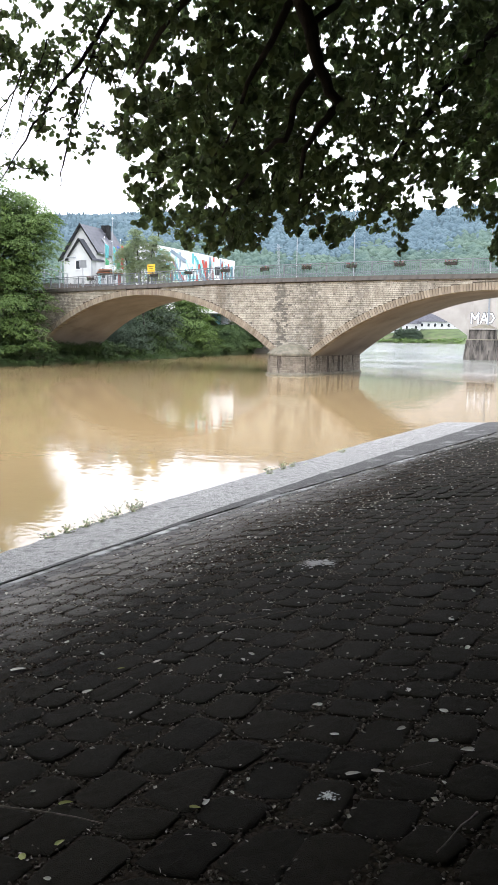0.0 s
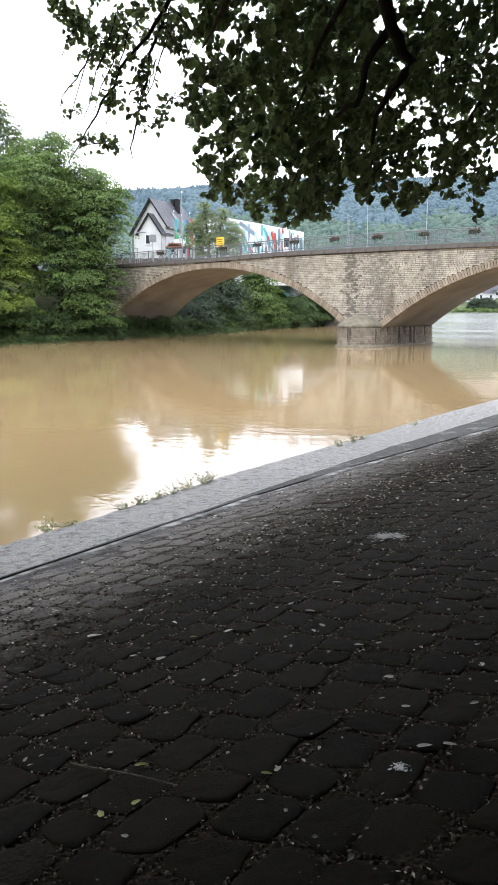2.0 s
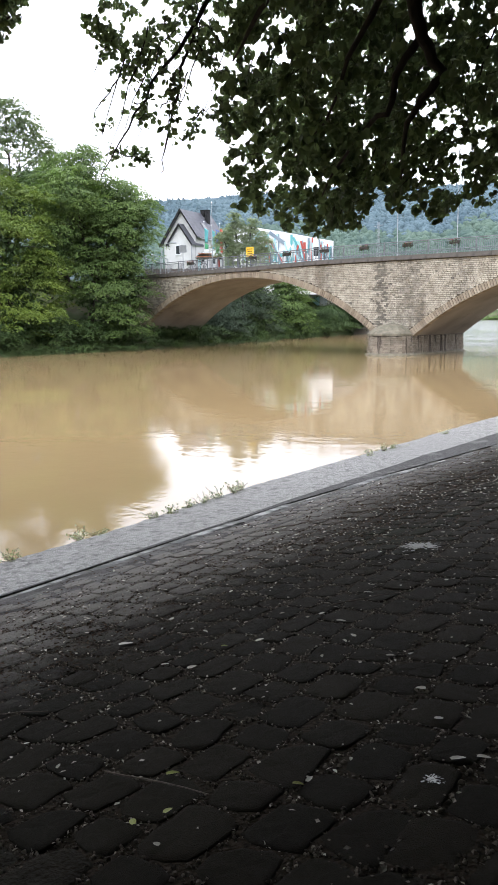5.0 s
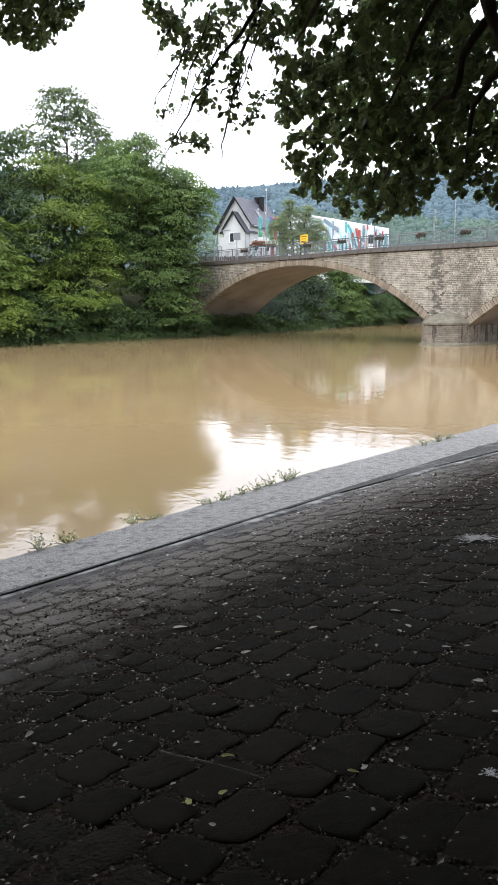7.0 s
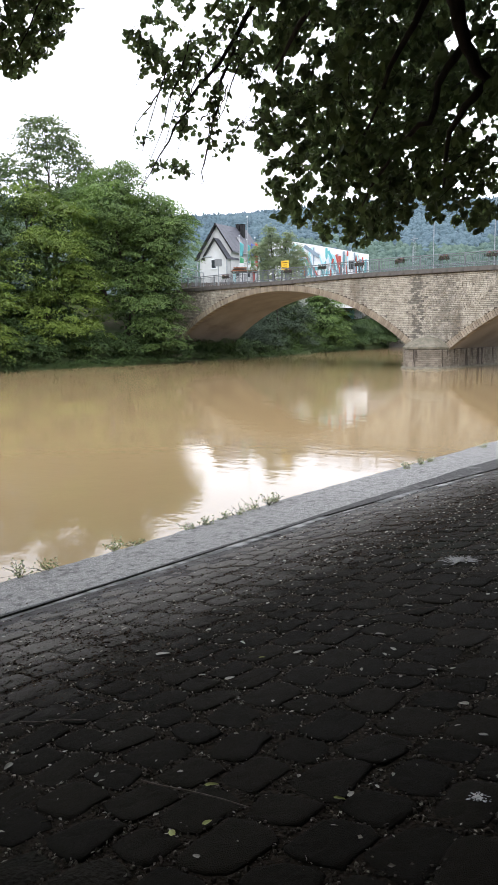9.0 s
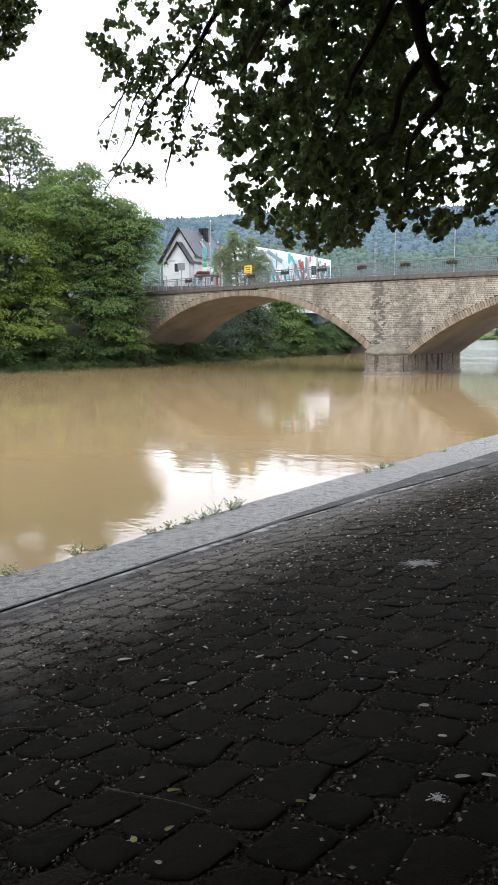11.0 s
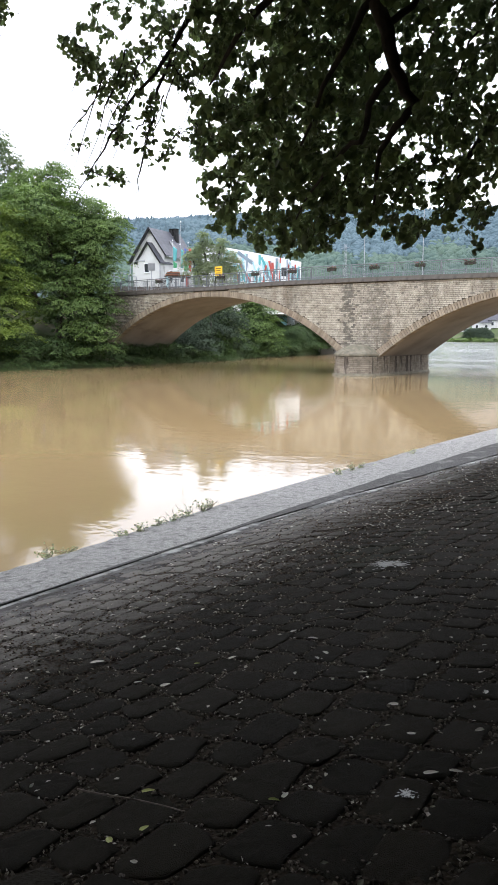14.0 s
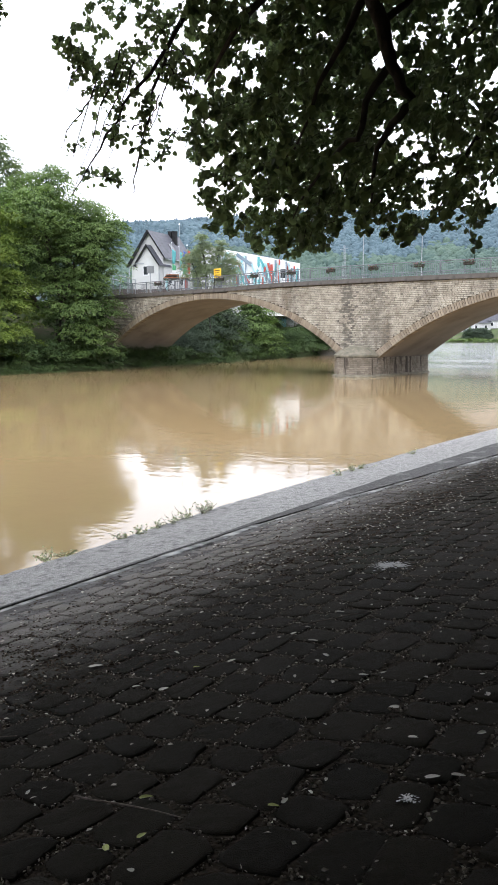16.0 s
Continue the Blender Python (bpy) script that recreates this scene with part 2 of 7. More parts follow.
LEAF_PALE = material("pale_green_leaf", (0.12, 0.155, 0.105), (0.28, 0.325, 0.215), 0.8, 0.6, island=0.5, specular=0.2, through_light=0.35)
# distance haze is put into these wood colours as blue, less in the valley
HAZY_WOOD = material("hazed_wood_foliage", (0.056, 0.096, 0.122), (0.098, 0.151, 0.172), 0.03, 0.95, 1.0, 1.1, island=0.28, relief=0.9)
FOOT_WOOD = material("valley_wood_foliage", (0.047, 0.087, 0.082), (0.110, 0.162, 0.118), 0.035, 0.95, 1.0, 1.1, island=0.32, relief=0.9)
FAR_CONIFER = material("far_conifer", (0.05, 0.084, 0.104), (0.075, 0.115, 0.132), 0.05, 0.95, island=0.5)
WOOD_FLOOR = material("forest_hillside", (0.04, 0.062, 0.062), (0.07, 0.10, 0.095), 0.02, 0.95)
WEED_LEAF = material("pale_weed_leaf", (0.23, 0.25, 0.18), (0.52, 0.54, 0.45), 5.0, 0.6, island=0.7, through_light=0.4)
GROUND = material("grass_and_soil", (0.034, 0.054, 0.017), (0.095, 0.132, 0.042), 0.25, 0.95, 0.6, 4,
                  stain=(0.10, 0.085, 0.055), stain_scale=0.15, stain_at=(0.55, 0.7))
STUCCO = material("white_stucco", (0.44, 0.44, 0.44), (0.55, 0.555, 0.56), 0.7, 0.85, 0.2, 30, stain=(0.36, 0.36, 0.355), stain_scale=0.4, stain_stretch=(1, 1, 0.4))
WHITE_PLASTER = material("clean_white_plaster", (0.68, 0.69, 0.7), (0.8, 0.81, 0.82), 0.8, 0.8, 0.2, 20)
SLATE = material("slate_roof", (0.045, 0.047, 0.058), (0.088, 0.09, 0.108), 1.5, 0.55, 0.3, 10, piece=0.1, island=0.1)
DARK_TRIM = material("dark_barge_board", (0.015, 0.015, 0.016), (0.03, 0.03, 0.032), 3.0, 0.8, specular=0.15)
GLASS = material("window_glass", (0.02, 0.022, 0.025), (0.05, 0.055, 0.06), 0.5, 0.05, specular=0.7)
TERRACOTTA = material("terracotta", (0.3, 0.11, 0.06), (0.45, 0.19, 0.1), 2.0, 0.85)
TEAL = material("teal_paint", (0.07, 0.32, 0.35), (0.14, 0.44, 0.46), 1.0, 0.6)
CYAN = material("sky_blue_paint", (0.30, 0.60, 0.68), (0.44, 0.72, 0.78), 1.0, 0.6)
GREY_BLUE = material("slate_blue_paint", (0.16, 0.22, 0.28), (0.26, 0.33, 0.39), 1.0, 0.6)
RED = material("red_paint", (0.38, 0.06, 0.05), (0.52, 0.11, 0.08), 1.0, 0.6)
GREEN_CLOTH = material("green_flag_cloth", (0.05, 0.27, 0.13), (0.1, 0.38, 0.2), 2.0, 0.8)
BLUE_CLOTH = material("blue_flag_cloth", (0.05, 0.08, 0.28), (0.09, 0.14, 0.4), 2.0, 0.8)
YELLOW = material("yellow_sign_paint", (0.72, 0.43, 0.02), (0.82, 0.53, 0.04), 2.0, 0.5)
SIGN_BACK = material("grey_sign_back", (0.2, 0.21, 0.22), (0.29, 0.3, 0.31), 2.0, 0.5, metal=0.3)
DARK_WOOD = material("dark_planter_wood", (0.018, 0.015, 0.013), (0.042, 0.034, 0.028), 8.0, 0.8)
PETAL = material("dusky_red_flowers", (0.12, 0.03, 0.03), (0.28, 0.09, 0.09), 12.0, 0.8, island=0.8)
FENCE_WOOD = material("brown_fence_boards", (0.06, 0.045, 0.038), (0.13, 0.1, 0.085), 5.0, 0.85, island=0.5)
WHITE_METAL = material("white_vehicle_paint", (0.6, 0.62, 0.64), (0.72, 0.74, 0.76), 1.0, 0.3)
RUBBER = material("black_rubber", (0.012, 0.012, 0.013), (0.025, 0.025, 0.026), 5.0, 0.8)
SHADE_STONE = material("shade_wall_stone", (0.10, 0.095, 0.085), (0.2, 0.19, 0.17), 1.2, 0.9, 0.5, 8)


def water_material():
    """Silt-laden river water: brown in itself, with a clear surface and small ripples drawn out along the flow."""
    m = bpy.data.materials.new("silty_river_water")
    m.use_nodes = True
    n, l = m.node_tree.nodes, m.node_tree.links
    b = n["Principled BSDF"]
    b.inputs["Roughness"].default_value, b.inputs["IOR"].default_value = 0.02, 1.333
    b.inputs["Specular IOR Level"].default_value = 0.43
    coord = n.new("ShaderNodeTexCoord")
    silt = n.new("ShaderNodeTexNoise")
    silt.inputs["Scale"].default_value, silt.inputs["Detail"].default_value = 0.06, 5
    l.new(coord.outputs["Object"], silt.inputs["Vector"])
    colour = n.new("ShaderNodeMix")
    colour.data_type = "RGBA"
    colour.inputs["A"].default_value, colour.inputs["B"].default_value = (0.290, 0.204, 0.101, 1), (0.340, 0.245, 0.126, 1)
    l.new(silt.outputs["Fac"], colour.inputs["Factor"])
    # past the bridge, choppier water with the reflected sky's grey put into its colour
    axes = n.new("ShaderNodeSeparateXYZ")
    l.new(coord.outputs["Object"], axes.inputs["Vector"])
    past_bridge = n.new("ShaderNodeMapRange")
    past_bridge.inputs["From Min"].default_value, past_bridge.inputs["From Max"].default_value = 44, 58
    l.new(axes.outputs["Y"], past_bridge.inputs["Value"])
    across = n.new("ShaderNodeMath")
    across.operation = "MULTIPLY_ADD"
    across.inputs[1].default_value = 0.58
    l.new(axes.outputs["Y"], across.inputs[0])
    l.new(axes.outputs["X"], across.inputs[2])
    lee = n.new("ShaderNodeMapRange")
    lee.inputs["From Min"].default_value, lee.inputs["From Max"].default_value = -1.2, 1.2
    l.new(across.outputs["Value"], lee.inputs["Value"])
    share = n.new("ShaderNodeMath")
    share.operation = "MULTIPLY"
    l.new(past_bridge.outputs["Result"], share.inputs[0])
    l.new(lee.outputs["Result"], share.inputs[1])
    sky_grey = n.new("ShaderNodeMix")
    sky_grey.data_type = "RGBA"
    sky_grey.inputs["B"].default_value = (0.175, 0.178, 0.155, 1)
    l.new(colour.outputs["Result"], sky_grey.inputs["A"])
    l.new(share.outputs["Value"], sky_grey.inputs["Factor"])
    l.new(sky_grey.outputs["Result"], b.inputs["Base Color"])
    rapid = n.new("ShaderNodeMapRange")
    rapid.inputs["From Min"].default_value, rapid.inputs["From Max"].default_value = 47, 66
    rapid.inputs["To Min"].default_value, rapid.inputs["To Max"].default_value = 0.02, 0.05
    l.new(axes.outputs["Y"], rapid.inputs["Value"])
    gusts = n.new("ShaderNodeTexNoise")
    gusts.inputs["Scale"].default_value, gusts.inputs["Detail"].default_value = 0.1, 5
    drawn = n.new("ShaderNodeMapping")
    drawn.inputs["Scale"].default_value = (0.5, 1.3, 1)
    l.new(coord.outputs["Object"], drawn.inputs["Vector"])
    l.new(drawn.outputs["Vector"], gusts.inputs["Vector"])
    ruffled = n.new("ShaderNodeMapRange")
    ruffled.inputs["From Min"].default_value, ruffled.inputs["From Max"].default_value = 0.47, 0.6
    ruffled.inputs["To Max"].default_value = 0.22
    l.new(gusts.outputs["Fac"], ruffled.inputs["Value"])
    gloss = n.new("ShaderNodeMath")
    gloss.operation = "MULTIPLY_ADD"
    l.new(ruffled.outputs["Result"], gloss.inputs[0])
    l.new(share.outputs["Value"], gloss.inputs[1])
    l.new(rapid.outputs["Result"], gloss.inputs[2])
    l.new(gloss.outputs["Value"], b.inputs["Roughness"])
    normal = None
    for scale, stretch, strength, distance in ((0.35, (1, 0.8, 1), 0.15, 0.05), (2.2, (0.8, 1.2, 1), 0.2, 0.016), (9.0, (1, 1, 1), 0.22, 0.005)):
        place = n.new("ShaderNodeMapping")
        place.inputs["Scale"].default_value = stretch
        l.new(coord.outputs["Object"], place.inputs["Vector"])
        wave = n.new("ShaderNodeTexNoise")
        wave.inputs["Scale"].default_value, wave.inputs["Detail"].default_value = scale, 2
        l.new(place.outputs["Vector"], wave.inputs["Vector"])
        relief = n.new("ShaderNodeBump")
        relief.inputs["Strength"].default_value, relief.inputs["Distance"].default_value = strength, distance
        l.new(wave.outputs["Fac"], relief.inputs["Height"])
        if normal:
            l.new(normal, relief.inputs["Normal"])
        normal = relief.outputs["Normal"]
    chop = n.new("ShaderNodeTexNoise")
    chop.inputs["Scale"].default_value, chop.inputs["Detail"].default_value = 1.4, 4
    stretched = n.new("ShaderNodeMapping")
    stretched.inputs["Scale"].default_value = (0.45, 1.5, 1)
    l.new(coord.outputs["Object"], stretched.inputs["Vector"])
    l.new(stretched.outputs["Vector"], chop.inputs["Vector"])
    swell = n.new("ShaderNodeMapRange")
    swell.inputs["From Min"].default_value, swell.inputs["From Max"].default_value = 43, 53
    l.new(axes.outputs["Y"], swell.inputs["Value"])
    choppy = n.new("ShaderNodeMath")
    choppy.operation = "MULTIPLY"
    l.new(swell.outputs["Result"], choppy.inputs[0])
    l.new(lee.outputs["Result"], choppy.inputs[1])
    height = n.new("ShaderNodeMath")
    height.operation = "MULTIPLY"
    l.new(chop.outputs["Fac"], height.inputs[0])
    l.new(choppy.outputs["Value"], height.inputs[1])
    relief = n.new("ShaderNodeBump")
    relief.inputs["Strength"].default_value, relief.inputs["Distance"].default_value = 1.0, 0.16
    l.new(height.outputs["Value"], relief.inputs["Height"])
    l.new(normal, relief.inputs["Normal"])
    l.new(relief.outputs["Normal"], b.inputs["Normal"])
    return m


WATER = water_material()


# ---- builders ----
def thing(name, at=(0, 0, 0), label="", category="", group="", kind="", turn=0.0):
    e = new(name)
    e.empty_display_size = 0.2
    e.matrix_basis = pose(*at, 0, 0, turn)
    return tagged(e, label, category, group, kind)


def mesh_of(name, verts, faces, mat, smooth=False):
    me = bpy.data.meshes.new(name)
    me.from_pydata([tuple(v) for v in verts], [], faces)
    me.materials.append(mat)
    if smooth:
        me.shade_smooth()
    me.update()
    return me


def put(name, me, parent=None, label="", at=None, kind=""):
    ob = new(name, me)
    ob.parent = parent
    if at is not None:
        ob.matrix_basis = at
    return tagged(ob, label, kind=kind)


def part(name, bm, mat, parent=None, label="", smooth=False):
    """Links a bmesh as one mesh object under a thing or a part."""
    me = bpy.data.meshes.new(name)
    bm.to_mesh(me)
    bm.free()
    me.materials.append(mat)
    if smooth:
        me.shade_smooth()
    return put(name, me, parent, label)


def box_bm(lo, hi, bevel=0.0, bm=None):
    own = bm if bm is not None else bmesh.new()
    made = bmesh.ops.create_cube(own, size=1)["verts"]
    for v in made:
        v.co = Vector([l + (c + 0.5) * (h - l) for c, l, h in zip(v.co, lo, hi)])
    if bevel:
        edges = list({e for v in made for e in v.link_edges})
        bmesh.ops.bevel(own, geom=edges, offset=bevel, segments=1, affect="EDGES", profile=0.5)
    return own


def rod_bm(a, b, r0, r1=None, sides=8, bm=None):
    """A round bar from a to b, tapering from r0 to r1."""
    own = bm if bm is not None else bmesh.new()
    r1 = r0 if r1 is None else r1
    a, b = Vector(a), Vector(b)
    q = (b - a).to_track_quat("Z", "Y")
    rings = []
    for p, r in ((a, r0), (b, r1)):
        rings.append([own.verts.new(p + q @ Vector((r * math.cos(k * math.tau / sides), r * math.sin(k * math.tau / sides), 0))) for k in range(sides)])
    for k in range(sides):
        own.faces.new((rings[0][k], rings[0][(k + 1) % sides], rings[1][(k + 1) % sides], rings[1][k]))
    own.faces.new(rings[0][::-1])
    own.faces.new(rings[1])
    return own


def tube_bm(points, radii, sides=8, bm=None):
    """A bent, tapering limb through the points."""
    own = bm if bm is not None else bmesh.new()
    pts = [Vector(p) for p in points]
    rings = []
    for i, p in enumerate(pts):
        d = (pts[min(i + 1, len(pts) - 1)] - pts[max(i - 1, 0)]).normalized()
        q = d.to_track_quat("Z", "Y")
        rings.append([own.verts.new(p + q @ Vector((radii[i] * math.cos(k * math.tau / sides), radii[i] * math.sin(k * math.tau / sides), 0))) for k in range(sides)])
    for r0, r1 in zip(rings, rings[1:]):
        for k in range(sides):
            own.faces.new((r0[k], r0[(k + 1) % sides], r1[(k + 1) % sides], r1[k]))
    own.faces.new(rings[0][::-1])
    own.faces.new(rings[-1])
    return own


def bend(a, b, sag, steps, rng, wobble=0.0):
    """Points on a bowed line from a to b; sag lifts (+) or drops (-) its middle."""
    a, b = np.array(a, float), np.array(b, float)
    out = []
    for k in range(steps + 1):
        s = k / steps
        p = a + (b - a) * s + np.array([0, 0, sag * 4 * s * (1 - s)])
        if 0 < k < steps:
            p = p + rng.normal(0, wobble, 3)
        out.append(p)
    return out


# ---- ground, hills and river ----
RIVER = np.array([(-6.9, -400), (-6.9, 20.3), (2.0, 20.5), (2.0, 112), (-14, 150), (-36, 212), (-70, 258), (-95, 277), (-120, 279), (-170, 280), (-260, 270), (-700, 262),
                  (-700, 190), (-260, 190), (-150, 170), (-95, 140), (-66, 105), (-57.5, 90), (-53.5, 70), (-48.6, 55), (-46.9, 43),
                  (-46.0, 38), (-45.8, 25), (-46.5, 0), (-48, -400)], float)


def outside_river(x, y):
    """Distance to the water's edge: positive on land, negative in the river."""
    best, inside = np.full(x.shape, 1e9), np.zeros(x.shape, bool)
    for (ax, ay), (bx, by) in zip(RIVER, np.roll(RIVER, -1, 0)):
        dx, dy = bx - ax, by - ay
        s = np.clip(((x - ax) * dx + (y - ay) * dy) / (dx * dx + dy * dy), 0, 1)
        best = np.minimum(best, np.hypot(x - ax - s * dx, y - ay - s * dy))
        if dy:
            inside ^= ((ay > y) != (by > y)) & (x < ax + (y - ay) / dy * dx)
    return np.where(inside, -best, best)


def land_height(x, y):
    d = outside_river(x, y)
    r = np.hypot(x, y)
    left = np.clip(d * np.where(y > 54, 0.95, 0.55), 0, 5.75) + 0.02 * np.clip(d - 14, 0, 90)
    far = np.clip(0.35 + d * 0.29, 0, 5.4)
    right = np.clip(-0.25 + d * 0.135, -0.5, 5.0)
    z = np.where((x > -12) & (y < 130), right, np.where((x < -40) & (y < 175), left, far))
    s = np.clip((r - 340) / 400, 0, 1)
    az = np.arctan2(-x, y)
    ridge = 104 + 7 * np.sin(az * 5 + 1.0) + 4 * np.sin(az * 13)
    z = z + ridge * s * s * (3 - 2 * s)
    return np.where(d < 0, np.maximum(-2.0, d * 0.5), z)


def build_ground():
    angles = np.concatenate([np.arange(-10, 80, 0.75), np.arange(80, 350, 3.0)])
    radii = 1.5 * 1.034 ** np.arange(232)
    a, r = np.meshgrid(np.radians(angles), radii)
    x, y = -np.sin(a) * r, np.cos(a) * r
    z = land_height(x, y)
    na, nr = len(angles), len(radii)
    verts = np.stack([x, y, z], -1).reshape(-1, 3).tolist() + [(0, 0, float(land_height(np.array([0.0]), np.array([0.0]))[0]))]
    faces = [(j * na + i, j * na + (i + 1) % na, (j + 1) * na + (i + 1) % na, (j + 1) * na + i) for j in range(nr - 1) for i in range(na)]
    faces += [(len(verts) - 1, (i + 1) % na, i) for i in range(na)]
    ob = put("ground", mesh_of("ground", verts, faces, GROUND, True))
    tagged(ob, "grassy river valley ground rising into wooded hills", "ground", kind="structure")
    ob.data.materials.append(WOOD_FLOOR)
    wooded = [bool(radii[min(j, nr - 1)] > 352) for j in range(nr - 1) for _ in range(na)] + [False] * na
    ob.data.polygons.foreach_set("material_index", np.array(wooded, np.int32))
    river = put("river_water", mesh_of("river_water", [(-720, -420, 0), (40, -420, 0), (40, 300, 0), (-720, 300, 0)], [(0, 1, 2, 3)], WATER))
    tagged(river, "muddy brown river water with small ripples", "river", kind="structure")


build_ground()


# ---- the near bank: a concrete strip and a paved slope ----
SLOPE = 0.14


def edge_x(y):
    return float(np.interp(y, [-40, 3, 5.2, 6.2, 8, 12, 16, 20], [-6.35, -6.4, -6.46, -6.6, -6.76, -6.93, -7.12, -7.15]))


def base_x(y):
    return float(np.interp(y, [-40, 2.5, 5, 7, 9.2, 12.4, 16.6, 24, 44], [-5.15, -5.2, -5.34, -5.44, -5.38, -5.15, -4.92, -4.75, -4.7]))


def band_x(y):
    """The seam between the gritty strip and the cement band."""
    return float(np.interp(y, [-40, 4, 5.4, 6.8, 8.7, 11.3, 15.4, 20], [-5.36, -5.44, -5.52, -5.62, -5.72, -5.84, -5.9, -5.98]))


def slope_z(x):
    return 0.38 + SLOPE * (x + 5.2)


def build_bank():
    rng = np.random.default_rng(3)
    ys = np.concatenate([np.arange(-40, 0, 2.0), np.arange(0, 20.3, 0.12)])
    verts, faces = [], []
    for y in ys:
        e, b = edge_x(y) + 0.012 * noise.noise((y * 1.3, 0, 0)) + 0.01 * rng.normal(), base_x(y)
        w = 0.012 * noise.noise((y * 0.9, 3, 0))
        verts += [(e, y, -1.2), (e, y, 0.20), (e + 0.05, y, 0.243 + w), (e + 0.45, y, 0.27 + w), (band_x(y), y, 0.318 + w), (b - 0.01, y, slope_z(b) + 0.004), (b - 0.01, y, -0.2)]
    k = 7
    for j in range(len(ys) - 1):
        faces += [(j * k + i, j * k + i + 1, (j + 1) * k + i + 1, (j + 1) * k + i) for i in range(k - 1)]
    faces.append(tuple((len(ys) - 1) * k + i for i in range(k)))
    ob = put("bank_strip", mesh_of("bank_strip", verts, faces, BANK_CONCRETE))
    tagged(ob, "gritty grey concrete strip along the water's edge", "river wall", kind="structure")
    # a smoother cement band between strip and kerb
    verts = []
    for y in ys:
        b, w = base_x(y), 0.012 * noise.noise((y * 0.9, 3, 0))
        inner = band_x(y) + 0.05 + 0.05 * noise.noise((y * 0.7, 8, 0)) + 0.03 * noise.noise((y * 6, 8, 0))
        f = (inner - band_x(y)) / (b - 0.01 - band_x(y))
        verts += [(inner, y, (0.318 + w) * (1 - f) + (slope_z(b) + 0.004) * f + 0.0045), (b - 0.008 + 0.012 * noise.noise((y * 1.7, 1, 0)), y, slope_z(b) + 0.0085), (b - 0.006, y, -0.1)]
    put("cement_band", mesh_of("cement_band", verts, [(3 * j + i, 3 * j + i + 1, 3 * j + i + 4, 3 * j + i + 3) for j in range(len(ys) - 1) for i in range(2)], BAND), ob, "smoother grey cement band beside the kerb")
    # the bed in which the setts lie
    xs = np.concatenate([np.arange(0, 6.2, 0.12), np.arange(6.4, 14, 0.8)])
    ys = np.concatenate([np.arange(-40, 0, 2.0), np.arange(0, 20.3, 0.12)])
    verts = [(base_x(y) + x, y, slope_z(base_x(y) + x) - 0.0062 + 0.0030 * noise.noise((x * 3, y * 3, 0))) for y in ys for x in xs]
    nx = len(xs)
    faces = [(j * nx + i, j * nx + i + 1, (j + 1) * nx + i + 1, (j + 1) * nx + i) for j in range(len(ys) - 1) for i in range(nx - 1)]
    last = [(len(ys) - 1) * nx + i for i in range(nx)]
    verts += [(verts[i][0], verts[i][1], -1.2) for i in last]
    first = len(verts) - nx
    faces += [(last[i], last[i + 1], first + i + 1, first + i) for i in range(nx - 1)]
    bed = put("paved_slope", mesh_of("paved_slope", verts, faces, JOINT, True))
    # silt washed over the lowest rows
    xs = np.arange(0.10, 1.6, 0.045)
    ys = np.arange(-2, 20.2, 0.09)
    verts = []
    for y in ys:
        for x in xs:
            n = noise.noise((x * 2.2, y * 1.1, 5)) + 0.5 * noise.noise((x * 7, y * 4, 2))
            verts.append((base_x(y) + x, y, slope_z(base_x(y) + x) + 0.0045 - 0.019 * (x / 1.5) ** 0.8 + 0.005 * n))
    nx = len(xs)
    faces = [(j * nx + i, j * nx + i + 1, (j + 1) * nx + i + 1, (j + 1) * nx + i) for j in range(len(ys) - 1) for i in range(nx - 1)]
    put("silt_deposit", mesh_of("silt_deposit", verts, faces, SILT, True), bed, "grey dried silt over the lowest setts")
    return tagged(bed, "sloping bank paved with dark worn basalt setts and gritty joints", "pavement", kind="structure")


paved_slope = build_bank()
# a wall added out of view to block light from behind the bank
unseen_wall = part("unseen_wall", box_bm((7.6, -40, 0.5), (8.1, 20.3, 6.0), 0.03), SHADE_STONE)
tagged(unseen_wall, "plain dark wall added out of view to close and shade the bank", "wall", kind="structure")


# ---- the stone bridge ----
FACE, BACK = 43.5, 50.5
ARCHES = [(-37.65, 11.05, 1.25, 5.2), (-12.9, 11.0, 1.2, 5.05)]   # middle, half span, springing, crown
RING = 0.39


def arch_radius(a):
    rise = a[3] - a[2]
    return (a[1] ** 2 + rise ** 2) / (2 * rise)


def under_arch(x):
    for a in ARCHES:
        if abs(x - a[0]) < a[1]:
            r = arch_radius(a)
            return a[3] - r + math.sqrt(r * r - (x - a[0]) ** 2)
    return -0.6


def wall_top(x):
    return 5.76 - 0.0005 * (x + 29) ** 2 - 0.11 * min(1.0, max(0.0, (-32 - x) / 5))


def in_ring(x, z, slack=0.0):
    """Whether a place of the wall lies in an arch or in its ring of stones."""
    for a in ARCHES:
        r = arch_radius(a)
        if z > a[2] - 0.3 and math.hypot(x - a[0], z - (a[3] - r)) < r + RING + slack:
            return True
        if abs(x - a[0]) < a[1] + 0.02 and z < a[2]:
            return True
    return False


